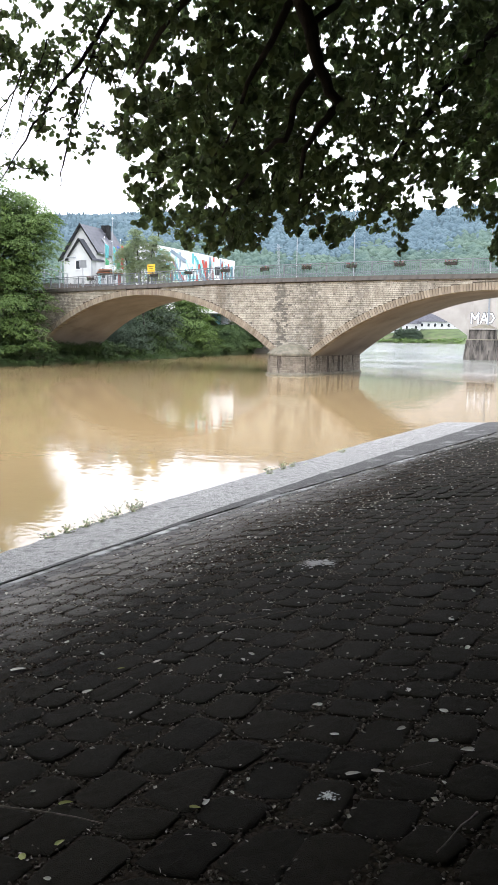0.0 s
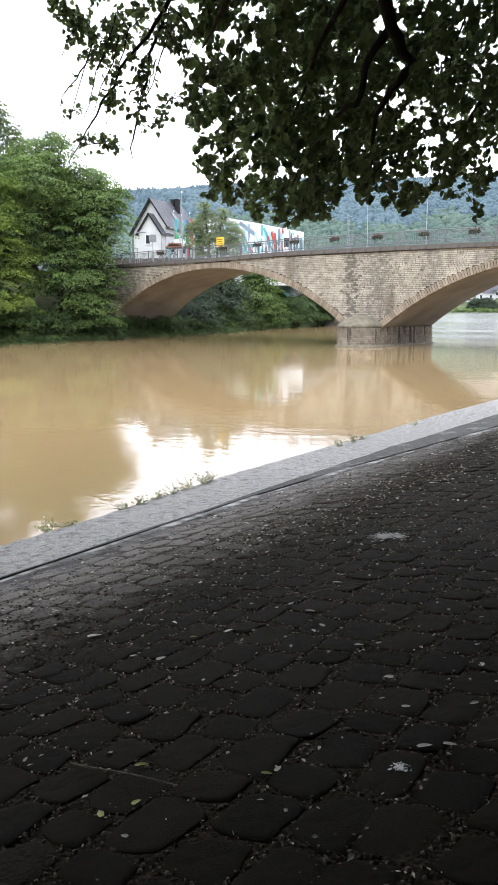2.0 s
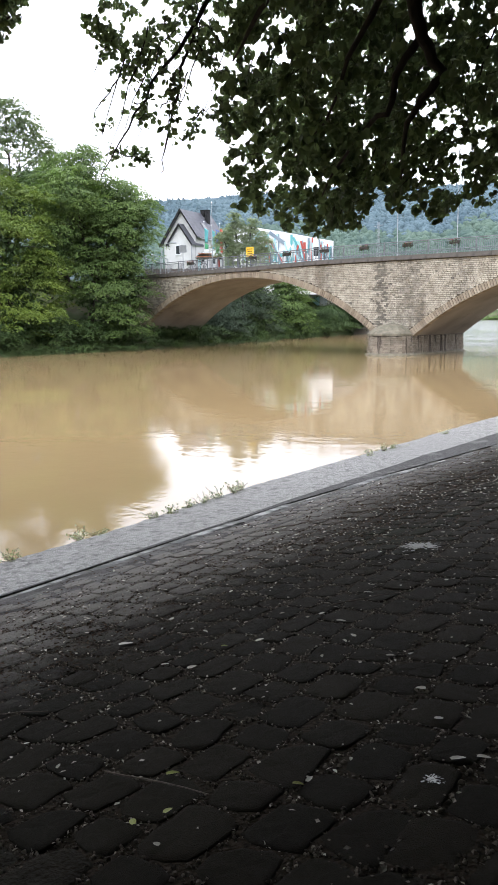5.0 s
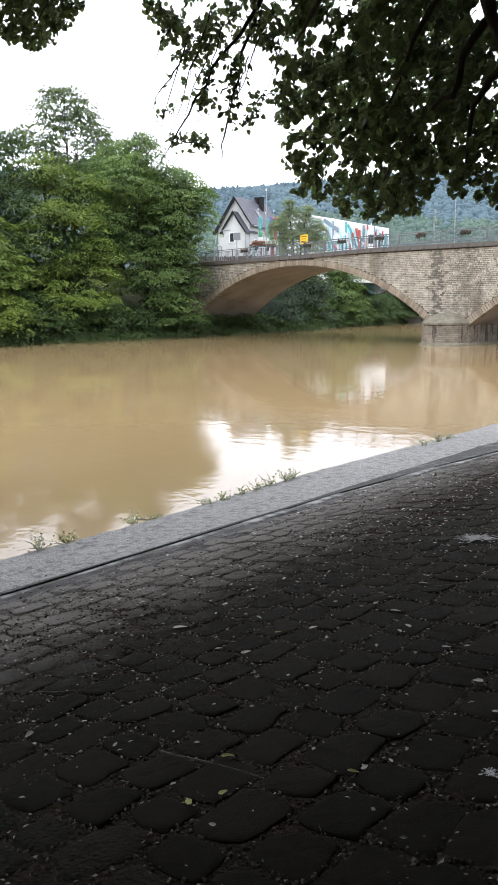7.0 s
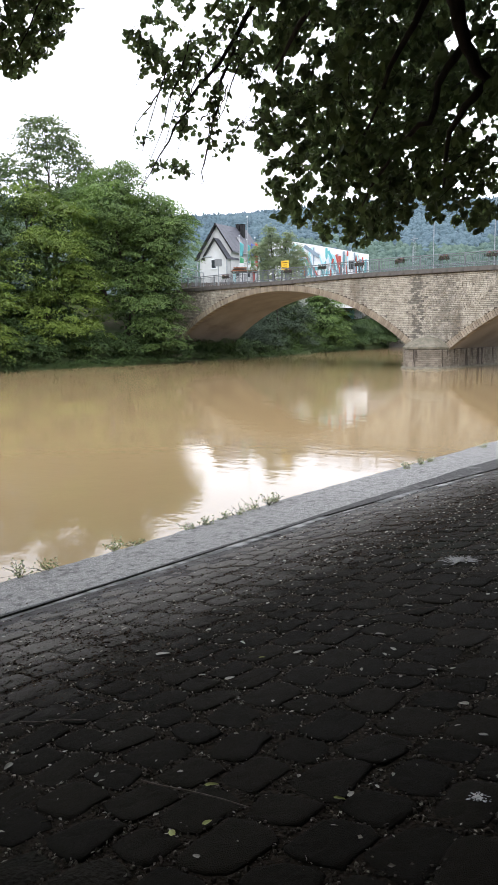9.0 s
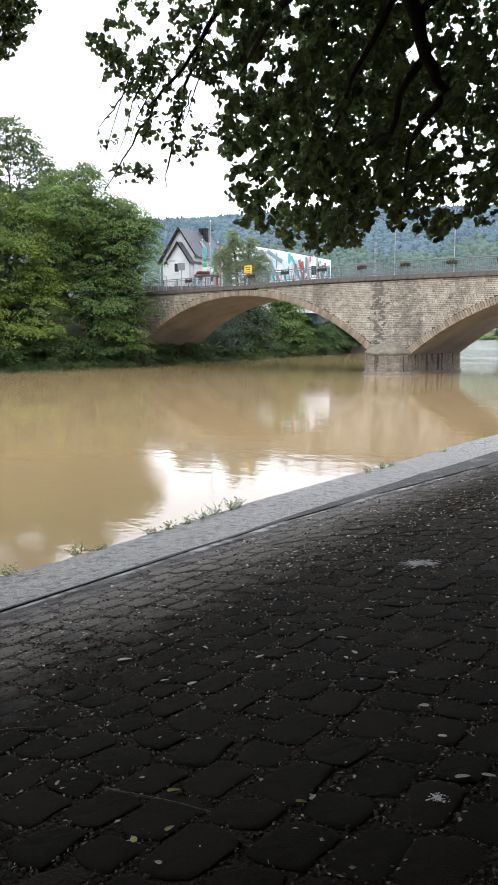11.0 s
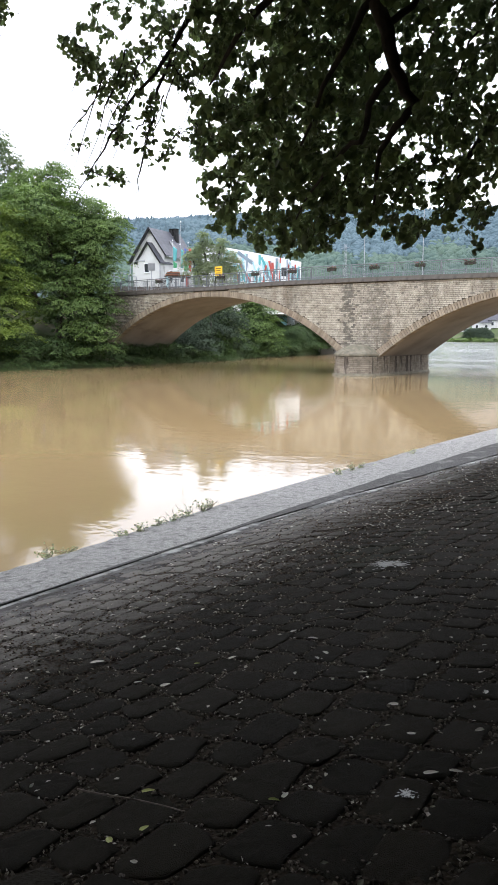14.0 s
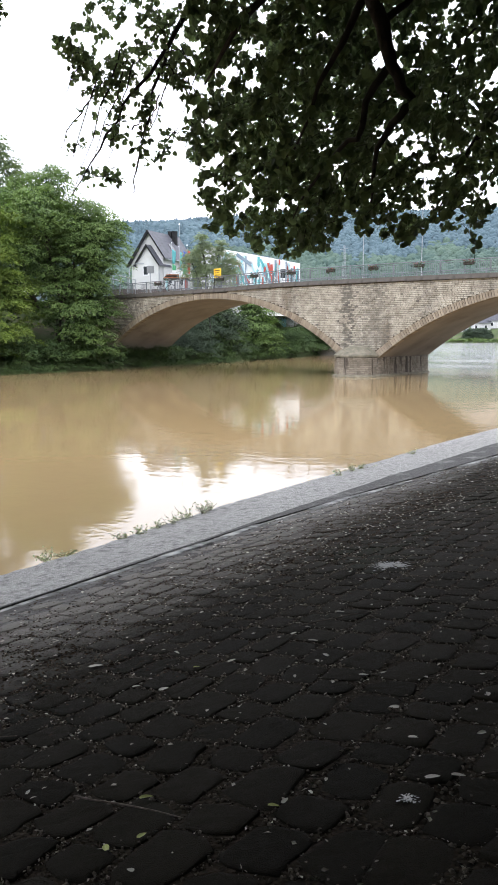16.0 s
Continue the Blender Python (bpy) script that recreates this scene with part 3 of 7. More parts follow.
def block(x0, x1, z0, z1, y, depth, rng, jitter=0.006):
    """A dressed stone whose face lies at y, towards the viewer, with a chamfered rim."""
    c = 0.008
    j = rng.normal(0, jitter, 8)
    y = y + rng.uniform(-0.012, 0.012)
    back = [(x0, y + depth, z0), (x1, y + depth, z0), (x1, y + depth, z1), (x0, y + depth, z1)]
    rim = [(x0, y + c, z0), (x1, y + c, z0), (x1, y + c, z1), (x0, y + c, z1)]
    face = [(x0 + c + abs(j[0]), y, z0 + c + abs(j[1])), (x1 - c - abs(j[2]), y, z0 + c + abs(j[3])),
            (x1 - c - abs(j[4]), y, z1 - c - abs(j[5])), (x0 + c + abs(j[6]), y, z1 - c - abs(j[7]))]
    f = [(8, 9, 10, 11)] + [(a + i, a + (i + 1) % 4, a + 4 + (i + 1) % 4, a + 4 + i) for a in (0, 4) for i in range(4)]
    return back + rim + face, f


def build_bridge():
    rng = np.random.default_rng(11)
    bridge = thing("stone_bridge", (-25.3, FACE, 0), "old tan sandstone arch bridge over the brown river", "bridge")
    off = Matrix.Translation((25.3, -FACE, 0))
    xs = sorted(set(np.round(np.arange(-75, 12.1, 0.3), 3)) | {round(a[0] + s * (a[1] + e), 4) for a in ARCHES for s in (-1, 1) for e in (-0.001, 0.001)})
    verts, faces = [], []
    for x in xs:
        for y in (FACE + 0.03, BACK):
            verts += [(x, y, under_arch(x)), (x, y, wall_top(x) + 0.02)]
    for j in range(len(xs) - 1):
        a, b = 4 * j, 4 * j + 4
        faces += [(a, b, b + 1, a + 1), (b + 2, a + 2, a + 3, b + 3), (a + 1, b + 1, b + 3, a + 3)]
    put("wall_core", mesh_of("wall_core", verts, faces, MORTAR), bridge, at=off)
    for a in ARCHES:
        verts, faces = [], []
        r = arch_radius(a)
        half = math.asin(a[1] / r)
        n = 60
        for k in range(n + 1):
            t = -half + 2 * half * k / n
            x, z = a[0] + (r - 0.012) * math.sin(t), a[3] - r + (r - 0.012) * math.cos(t)
            verts += [(x, FACE + 0.02, z), (x, BACK - 0.02, z)]
        faces = [(2 * k, 2 * k + 1, 2 * k + 3, 2 * k + 2) for k in range(n)]
        put("arch_vault", mesh_of("arch_vault", verts, faces, SOFFIT, True), bridge, "brown plastered underside of the arch", at=off)
    # courses of small squared stones
    verts, faces = [], []
    h = 0.11
    for row in range(int(6.1 / h)):
        z0 = 0.1 + row * h
        x = -58.0 + (row % 2) * 0.12 + rng.uniform(0, 0.1)
        while x < 6:
            length = rng.uniform(0.15, 0.27)
            xc, zc = x + length / 2, z0 + h / 2
            top = min(z0 + h - 0.016, wall_top(xc))
            if top - z0 > 0.05 and not in_ring(xc, zc, 0.03):
                v, f = block(x, x + length - 0.017, z0, top, FACE, 0.06, rng)
                faces += [tuple(i + len(verts) for i in g) for g in f]
                verts += v
            x += length
    put("squared_stonework", mesh_of("squared_stonework", verts, faces, ASHLAR), bridge, "small squared tan stones in level courses", at=off, kind="stuff")
    # the ring stones of each arch
    for a in ARCHES:
        r = arch_radius(a)
        half = math.asin(a[1] / r) + 0.012
        n = int(2 * half * r / 0.172)
        w = half / n - 0.0006
        r0, r1, c = r - 0.03, r + RING, 0.012
        shape = []
        for y, i in ((0.5, 0), (c, 0), (0, c)):
            for rr, t in ((r0 + i, -w + i / r), (r0 + i, w - i / r), (r1 - i, w - i / r), (r1 - i, -w + i / r)):
                shape.append((rr * math.sin(t), y, rr * math.cos(t)))
        f = [(8, 9, 10, 11)] + [(q + i, q + (i + 1) % 4, q + 4 + (i + 1) % 4, q + 4 + i) for q in (0, 4) for i in range(4)]
        me = mesh_of("ring_stone", shape, f, VOUSSOIR)
        for k in range(n):
            t = -half + (2 * k + 1) * half / n
            put("ring_stone", me, bridge, at=off @ pose(a[0], FACE - 0.035 + rng.uniform(-0.008, 0.008), a[3] - r, 0, math.degrees(t), 0))
    # coping
    me = bpy.data.meshes.new("coping_stone")
    bm = box_bm((0.002, -0.26, 0.0), (0.998, 0.3, 0.27), 0.005)
    bm.to_mesh(me)
    bm.free()
    me.materials.append(COPING)
    for k in range(70):
        x = -62 + k
        tilt = math.degrees(math.atan(0.001 * (x + 29.5)))
        put("coping_stone", me, bridge, at=off @ pose(x, FACE + 0.12 + rng.uniform(-0.006, 0.006), wall_top(x), 0, tilt, 0))
    # roadway and far parapet
    for name, y0, y1, up, mat in (("footway", FACE + 0.42, FACE + 1.9, 0.22, PALE_CONCRETE), ("roadway", FACE + 1.9, BACK - 1.6, 0.08, ASPHALT), ("footway", BACK - 1.6, BACK - 0.3, 0.22, PALE_CONCRETE), ("far_coping", BACK - 0.3, BACK + 0.25, 0.3, COPING)):
        verts, faces = [], []
        for x in np.arange(-75, 12.1, 1.0):
            z = wall_top(x)
            verts += [(x, y0, z), (x, y0, z + up), (x, y1, z + up), (x, y1, z)]
        for j in range(len(verts) // 4 - 1):
            faces += [(4 * j + i, 4 * j + i + 4, 4 * j + i + 5, 4 * j + i + 1) for i in range(3)]
        put(name, mesh_of(name, verts, faces, mat), bridge, at=off)
    # piers with rounded noses
    for px, vis in ((-25.3, True), (-0.4, False)):
        build_pier(bridge, off, px, rng)
    return bridge


def pier_outline(px, grow):
    w = 1.36 + grow
    pts = []
    for s, y, nose in ((-1, FACE, 1.55 + grow), (1, BACK, 0.45 + grow)):
        arc = []
        for k in range(7):
            t = math.pi * k / 6
            arc.append((px - s * -w * math.cos(t) * 1, y + s * nose * math.sin(t) ** 0.8))
        pts += arc
    return pts


def build_pier(bridge, off, px, rng):
    pier = put("pier", None, bridge, at=off)
    top = 1.22
    verts, faces = [], []
    n = len(pier_outline(px, 0))
    for g, z in ((0.1, -1.5), (0.02, -0.02), (-0.03, top - 0.02)):
        verts += [(x, y, z) for x, y in pier_outline(px, g)]
    for q in range(2):
        faces += [(q * n + i, q * n + (i + 1) % n, q * n + n + (i + 1) % n, q * n + n + i) for i in range(n)]
    faces.append(tuple(range(2 * n, 3 * n)))
    put("pier_core", mesh_of("pier_core", verts, faces, MORTAR), pier)
    verts, faces = [], []
    h = 0.117
    for row in range(10):
        z0 = 0.01 + row * h
        grow = 0.07 - 0.007 * row
        pts = pier_outline(px, grow)
        for i in range(n):
            a, b = np.array(pts[i]), np.array(pts[(i + 1) % n])
            long = np.linalg.norm(b - a)
            u = (b - a) / long
            out = np.array([u[1], -u[0]])
            if out @ ((a + b) / 2 - np.array([px, (FACE + BACK) / 2])) < 0:
                out = -out
            s = 0.0
            while s < long - 0.03:
                e = min(long, s + rng.uniform(0.18, 0.34))
                if long - e < 0.15:
                    e = long
                p = rng.uniform(0, 0.016)
                q = [a + u * s, a + u * (e - 0.012)]
                base = len(verts)
                for d, c in ((-0.06, 0), (p, 0), (p + 0.01, 0.012)):
                    for qq, sg in ((q[0], 1), (q[1], -1)):
                        w = qq + out * d + u * sg * c
                        verts += [(w[0], w[1], z0 + c), (w[0], w[1], z0 + h - 0.012 - c)]
                for m in (base, base + 4):
                    faces += [(m, m + 1, m + 5, m + 4), (m + 2, m + 6, m + 7, m + 3), (m, m + 4, m + 6, m + 2), (m + 1, m + 3, m + 7, m + 5)]
                faces.append((base + 8, base + 10, base + 11, base + 9))
                s = e
    put("pier_stonework", mesh_of("pier_stonework", verts, faces, PIER_STONE), pier, "grey weathered pier stones with dark water stains", kind="stuff")
    ledge = [(x, y, z) for g, z in ((0.04, 0.16), (0.15, 0.10), (0.20, 0.03), (0.24, -0.2)) for x, y in pier_outline(px, g)]
    put("waterline_ledge", mesh_of("waterline_ledge", ledge, [(q * n + i, q * n + (i + 1) % n, q * n + n + (i + 1) % n, q * n + n + i) for q in range(3) for i in range(n)], CAP_STONE), pier, "pale limy ledge at the waterline")
    # faceted half-cone cap on each nose
    for s, y, nose in ((-1, FACE, 1.62), (1, BACK, 0.5)):
        verts, faces = [], []
        m = 5
        for k in range(m + 1):
            t = math.pi * k / m
            cx, sy = math.cos(t), math.sin(t) ** 0.8
            for rr, z in ((1.02, top - 0.02), (1.02, top + 0.10), (0.86, top + 0.30), (0.5, top + 0.62), (0.06, top + 0.74)):
                verts.append((px + 1.4 * rr * cx, y + s * nose * rr * sy, z + 0.02 * noise.noise((cx * 3, sy * 3, z * 4))))
        faces = [(5 * k + i, 5 * k + i + 1, 5 * k + i + 6, 5 * k + i + 5) for k in range(m) for i in range(4)]
        put("pier_cap", mesh_of("pier_cap", verts, faces, CAP_STONE), pier, "weathered faceted stone cap")


stone_bridge = build_bridge()


def build_railing(y, near):
    railing = thing("bridge_railing", (-25.3, y, 5.9), "galvanised steel bridge railing with upright bars", "railing", "bridge railings")
    off = Matrix.Translation((25.3, -y, -5.9))
    post = mesh_of("post", *cuboid(0.05, 0.05, 0.82), RAIL_METAL)
    bar = mesh_of("baluster", *cuboid(0.022, 0.022, 0.57), RAIL_METAL)
    x0 = -48.5
    for k in range(37):
        x = x0 + 1.5 * k
        put("post", post, railing, at=off @ pose(x, y, wall_top(x) + 0.29))
    for name, up, r in (("top_rail", 0.78, 0.03), ("middle_rail", 0.66, 0.018), ("bottom_rail", 0.10, 0.018)):
        for k in range(12):
            a, b = x0 + 4.5 * k, x0 + 4.5 * (k + 1)
            bm = rod_bm((a, y, wall_top(a) + 0.3 + up), (b, y, wall_top(b) + 0.3 + up), r, sides=6)
            part(name, bm, RAIL_METAL, railing).matrix_basis = off
    rest_v, rest_f = [], []
    count = 0
    for k in range(450):
        x = x0 + 0.12 * k
        if k % 12.5 == 0 or x > 5:
            continue
        if near and -47.6 < x < -12 and count < 300:
            put("baluster", bar, railing, at=off @ pose(x, y, wall_top(x) + 0.4))
            count += 1
        else:
            v, f = cuboid(0.022, 0.022, 0.57)
            rest_f += [tuple(i + len(rest_v) for i in g) for g in f]
            rest_v += [(p[0] + x, p[1] + y, p[2] + wall_top(x) + 0.4) for p in v]
    put("baluster_row", mesh_of("baluster_row", rest_v, rest_f, RAIL_METAL), railing, at=off, kind="stuff")


def cuboid(w, d, h):
    v = [(sx * w / 2, sy * d / 2, z) for z in (0, h) for sx, sy in ((-1, -1), (1, -1), (1, 1), (-1, 1))]
    return v, [(0, 3, 2, 1), (4, 5, 6, 7), (0, 1, 5, 4), (1, 2, 6, 5), (2, 3, 7, 6), (3, 0, 4, 7)]


build_railing(FACE + 0.02, True)
build_railing(BACK, False)


# ---- leaves and trees ----
LEAF_FORM = np.array([(0, 0.03, 0), (-0.28, -0.04, 0.04), (-0.50, 0.20, 0.09), (-0.50, 0.50, 0.08), (-0.27, 0.82, 0.0), (0, 1.0, -0.10),
                      (0.27, 0.82, 0.0), (0.50, 0.50, 0.08), (0.50, 0.20, 0.09), (0.28, -0.04, 0.04)])
LEAF_FACES = [(0, 5, 4, 3, 2, 1), (0, 9, 8, 7, 6, 5)]
SIMPLE_FORM = np.array([(0, 0, 0), (-0.28, 0.45, 0.06), (0, 1, -0.05), (0.28, 0.45, 0.06)])
SIMPLE_FACES = [(0, 2, 1), (0, 3, 2)]


def unit(v):
    return v / np.maximum(np.linalg.norm(v, axis=-1, keepdims=True), 1e-9)


def leaf_mesh(name, base, axis, up, size, mat, form=LEAF_FORM, form_faces=LEAF_FACES):
    """One mesh of many leaves: each at its base, along its axis, its face turned up."""
    axis = unit(axis)
    side = unit(np.cross(axis, up))
    up = np.cross(side, axis)
    n, k = len(base), len(form)
    v = base[:, None] + size[:, None, None] * (form[None, :, 0, None] * side[:, None] + form[None, :, 1, None] * axis[:, None] + form[None, :, 2, None] * up[:, None])
    faces = [tuple(i * k + j for j in f) for i in range(n) for f in form_faces]
    return mesh_of(name, v.reshape(-1, 3).tolist(), faces, mat)


def leaf_cloud(name, blobs, clumps, per, size, mat, rng, clump=0.6, low=None):
    """The leaves of a crown: clumps near the surface of several uneven blobs (x, y, z, rx, ry, rz)."""
    blobs = np.array(blobs, float)
    weight = blobs[:, 3] * blobs[:, 4] + blobs[:, 4] * blobs[:, 5] + blobs[:, 3] * blobs[:, 5]
    pick = rng.choice(len(blobs), clumps, p=weight / weight.sum())
    d = unit(rng.normal(size=(clumps, 3)))
    d[:, 2] = np.where(d[:, 2] < -0.5, -d[:, 2], d[:, 2])
    reach = rng.uniform(0.72, 1.08, (clumps, 1))
    centre = blobs[pick, :3] + d * blobs[pick, 3:] * reach
    if low is not None:
        centre[:, 2] = np.maximum(centre[:, 2], low + rng.uniform(0, 0.5, clumps))
    size_of = np.repeat(rng.uniform(0.5, 1.35, clumps), per)
    c = np.repeat(centre, per, 0)
    o = np.repeat(d, per, 0)
    # each clump is a drooping spray: an arched cap of leaves that leans outwards
    turn = rng.uniform(0, math.tau, len(c))
    reach = np.sqrt(rng.uniform(0, 1, len(c)))
    flat = np.stack([np.cos(turn) * reach, np.sin(turn) * reach, 0.22 - 0.6 * reach ** 2 + rng.normal(0, 0.09, len(c))], -1)
    lean = o * [1, 1, 0]
    spread = (flat + lean * (reach * 0.45)[:, None] - [0, 0, 0.35] * (reach * np.sum(unit(lean) * flat, -1).clip(0, 1))[:, None]) * clump * size_of[:, None] * [1.25, 1.25, 0.85]
    base = c + spread
    axis = unit(spread * [1, 1, 0.3]) * 0.9 + lean * 0.5 + rng.normal(0, 0.35, c.shape) + [0, 0, -0.45]
    up = o * 0.35 + [0, 0, 1.0] + rng.normal(0, 0.35, c.shape)
    return leaf_mesh(name, base, axis, up, size * rng.uniform(0.6, 1.35, len(c)), mat, SIMPLE_FORM, SIMPLE_FACES)


def tree(base, blobs, mat, label, clumps=420, per=24, size=0.34, trunk=0.22, seed=0, clump=0.65, name="tree", category="tree", group="", low=None):
    """A tapered trunk, a limb to each blob of the crown, side limbs, and a crown of leaves."""
    rng = np.random.default_rng(seed)
    base = np.array(base, float)
    t = thing(name, tuple(base), label, category, group)
    blobs = [np.array(b, float) for b in blobs]
    high = max(b[2] for b in blobs)
    fork = np.array([rng.normal(0, 0.2), rng.normal(0, 0.2), high * 0.35])
    part("trunk", tube_bm(bend((0, 0, -0.4), fork, 0, 4, rng, 0.04), np.linspace(trunk * 1.25, trunk * 0.8, 5), 10), BARK, t)
    for b in blobs:
        tip = b[:3] + np.array([0, 0, b[5] * 0.3])
        part("limb", tube_bm(bend(fork - [0, 0, 0.1], tip, 0.3, 4, rng, 0.12), np.linspace(trunk * 0.6, 0.03, 5), 7), BARK, t)
        bm = bmesh.new()
        for _ in range(5):
            d = unit(rng.normal(size=3)) * b[3:] * 0.85
            d[2] = abs(d[2]) * 0.6
            tube_bm(bend(fork + (tip - fork) * rng.uniform(0.5, 0.9), b[:3] + d, 0.15, 3, rng, 0.1), np.linspace(trunk * 0.2, 0.015, 4), 5, bm)
        tagged(part("bough_growth", bm, BARK, t), kind="stuff")
    # deep green leaves in the heart of the crown put shade into its gaps
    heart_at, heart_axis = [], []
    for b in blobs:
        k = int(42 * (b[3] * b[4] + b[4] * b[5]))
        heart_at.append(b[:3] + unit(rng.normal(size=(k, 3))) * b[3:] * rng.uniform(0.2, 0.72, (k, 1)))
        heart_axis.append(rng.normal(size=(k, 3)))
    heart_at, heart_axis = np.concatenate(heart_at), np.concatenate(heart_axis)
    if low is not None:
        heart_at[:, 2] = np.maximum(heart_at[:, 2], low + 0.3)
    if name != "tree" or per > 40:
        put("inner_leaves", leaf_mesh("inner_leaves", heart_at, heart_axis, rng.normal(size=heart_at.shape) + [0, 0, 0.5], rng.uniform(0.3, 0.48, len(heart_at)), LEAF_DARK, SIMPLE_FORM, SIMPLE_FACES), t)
    put("crown", leaf_cloud("crown", blobs, clumps, per, size, mat, rng, clump, None if low is None else low), t)
    return t


def bank_z(x, y):
    return float(land_height(np.array([x], float), np.array([y], float))[0])


def far_tree(x, y, blobs, mat, label, lift=None, **more):
    z = bank_z(x, y) if lift is None else lift
    return tree((x, y, z), [(b[0], b[1], b[2] - z, b[3], b[4], b[5]) for b in blobs], mat, label, **more)


# trees on the far bank beside the bridge; blobs give offsets from the trunk and heights above the water
far_tree(-48.6, 38.6, [(1.2, 0.3, 4.2, 3.0, 3.0, 3.2), (-0.6, -1.0, 8.0, 3.2, 3.2, 3.2), (1.6, 1.6, 8.6, 2.6, 2.6, 2.6), (-1.2, -0.6, 12.0, 2.4, 2.4, 2.6), (1.0, -2.2, 11.0, 1.9, 1.9, 2.2), (0.2, 2.4, 5.6, 2.2, 2.2, 2.6), (2.4, 1.0, 2.0, 1.8, 1.9, 1.8), (1.9, 2.3, 9.8, 1.9, 1.9, 2.3), (0.4, 2.4, 10.8, 2.3, 2.3, 2.2), (2.2, 2.0, 7.0, 1.4, 1.4, 2.2), (1.8, 2.4, 4.4, 1.5, 1.4, 2.0), (-2.6, 1.5, 13.2, 2.0, 2.0, 2.3)],
         LEAF_MID, "tall ash tree with feathery green crown beside the bridge", clumps=560, per=130, size=0.175, seed=21, clump=0.72, low=-0.8)
far_tree(-49.4, 31.8, [(1.4, 0.4, 3.4, 2.7, 2.8, 2.8), (1.0, -0.6, 6.8, 2.8, 2.8, 2.6), (0.4, 1.0, 9.4, 2.3, 2.4, 2.2), (-0.4, -1.0, 11.0, 1.7, 1.7, 1.7), (1.9, 1.4, 5.6, 1.8, 1.8, 1.8), (2.4, -1.0, 1.9, 1.7, 1.9, 1.6)],
         LEAF_BRIGHT, "bright yellow-green maple leaning over the river", clumps=310, per=130, size=0.185, seed=22, clump=0.75, low=-0.8)
far_tree(-52.2, 28.4, [(1.5, 0.6, 3.2, 3.0, 3.4, 3.0), (1.0, 0.0, 7.6, 3.2, 3.4, 3.2), (-0.6, -0.4, 12.0, 2.8, 3.0, 3.0), (2.2, -2.0, 4.6, 2.4, 2.6, 2.6), (3.6, 0.4, 1.6, 2.0, 2.4, 1.6)],
         LEAF_DARK, "dark green broadleaf tree at the water's edge", clumps=390, per=130, size=0.19, seed=23, clump=0.8, low=-0.8)
far_tree(-64.2, 42.6, [(0, 0, 12.0, 3.6, 3.6, 4.0), (0.8, 0.6, 16.5, 3.0, 3.0, 3.2), (-0.2, -0.2, 19.6, 2.2, 2.2, 2.4), (1.8, 2.6, 15.5, 1.9, 1.9, 2.4), (-2.0, -2.4, 16.0, 2.2, 2.2, 2.4)],
         LEAF_GREY, "tall thin grey-green tree behind the bank", clumps=560, per=22, seed=24, clump=0.6)
far_tree(-47.9, 24.4, [(1.0, 0.2, 4.6, 2.3, 2.4, 1.9), (1.5, 0.0, 1.9, 2.3, 2.6, 1.7), (0.2, -0.8, 7.4, 2.2, 2.2, 1.8)],
         LEAF_BRIGHT, "small bright green tree hanging over the water", clumps=190, per=130, size=0.185, seed=25, clump=0.72, low=-0.8)
far_tree(-56.2, 42.5, [(0, 0, 8.0, 3.2, 3.2, 3.4), (0.8, 1.2, 11.6, 2.4, 2.4, 2.6), (-1.0, -1.5, 12.4, 2.2, 2.2, 2.4)],
         LEAF_DARK, "dark green tree behind the ash by the road", clumps=520, per=44, size=0.3, seed=26)
far_tree(-58.5, 21.5, [(0.6, 0, 6.0, 3.8, 3.8, 4.2), (0, 0.5, 12.0, 3.4, 3.4, 3.6), (2.6, -1.0, 3.4, 3.0, 3.4, 3.0)],
         LEAF_MID, "broad green tree on the river bank", clumps=640, per=44, size=0.3, seed=27)
far_tree(-55.0, 13.0, [(0.6, 0, 5.0, 4.2, 4.2, 4.2), (0, 0.5, 11.0, 3.6, 3.6, 3.8), (3.4, -1.0, 2.6, 3.0, 3.6, 2.4)],
         LEAF_DARK, "broad dark tree on the river bank", clumps=560, per=40, size=0.32, seed=28)
far_tree(-54.0, 2.0, [(0.6, 0, 5.0, 4.2, 4.2, 4.2), (0, 0.5, 10.0, 3.6, 3.6, 3.8), (3.4, -1.0, 2.6, 3.0, 3.6, 2.4)],
         LEAF_MID, "broad green tree on the river bank", clumps=460, per=24, seed=29)
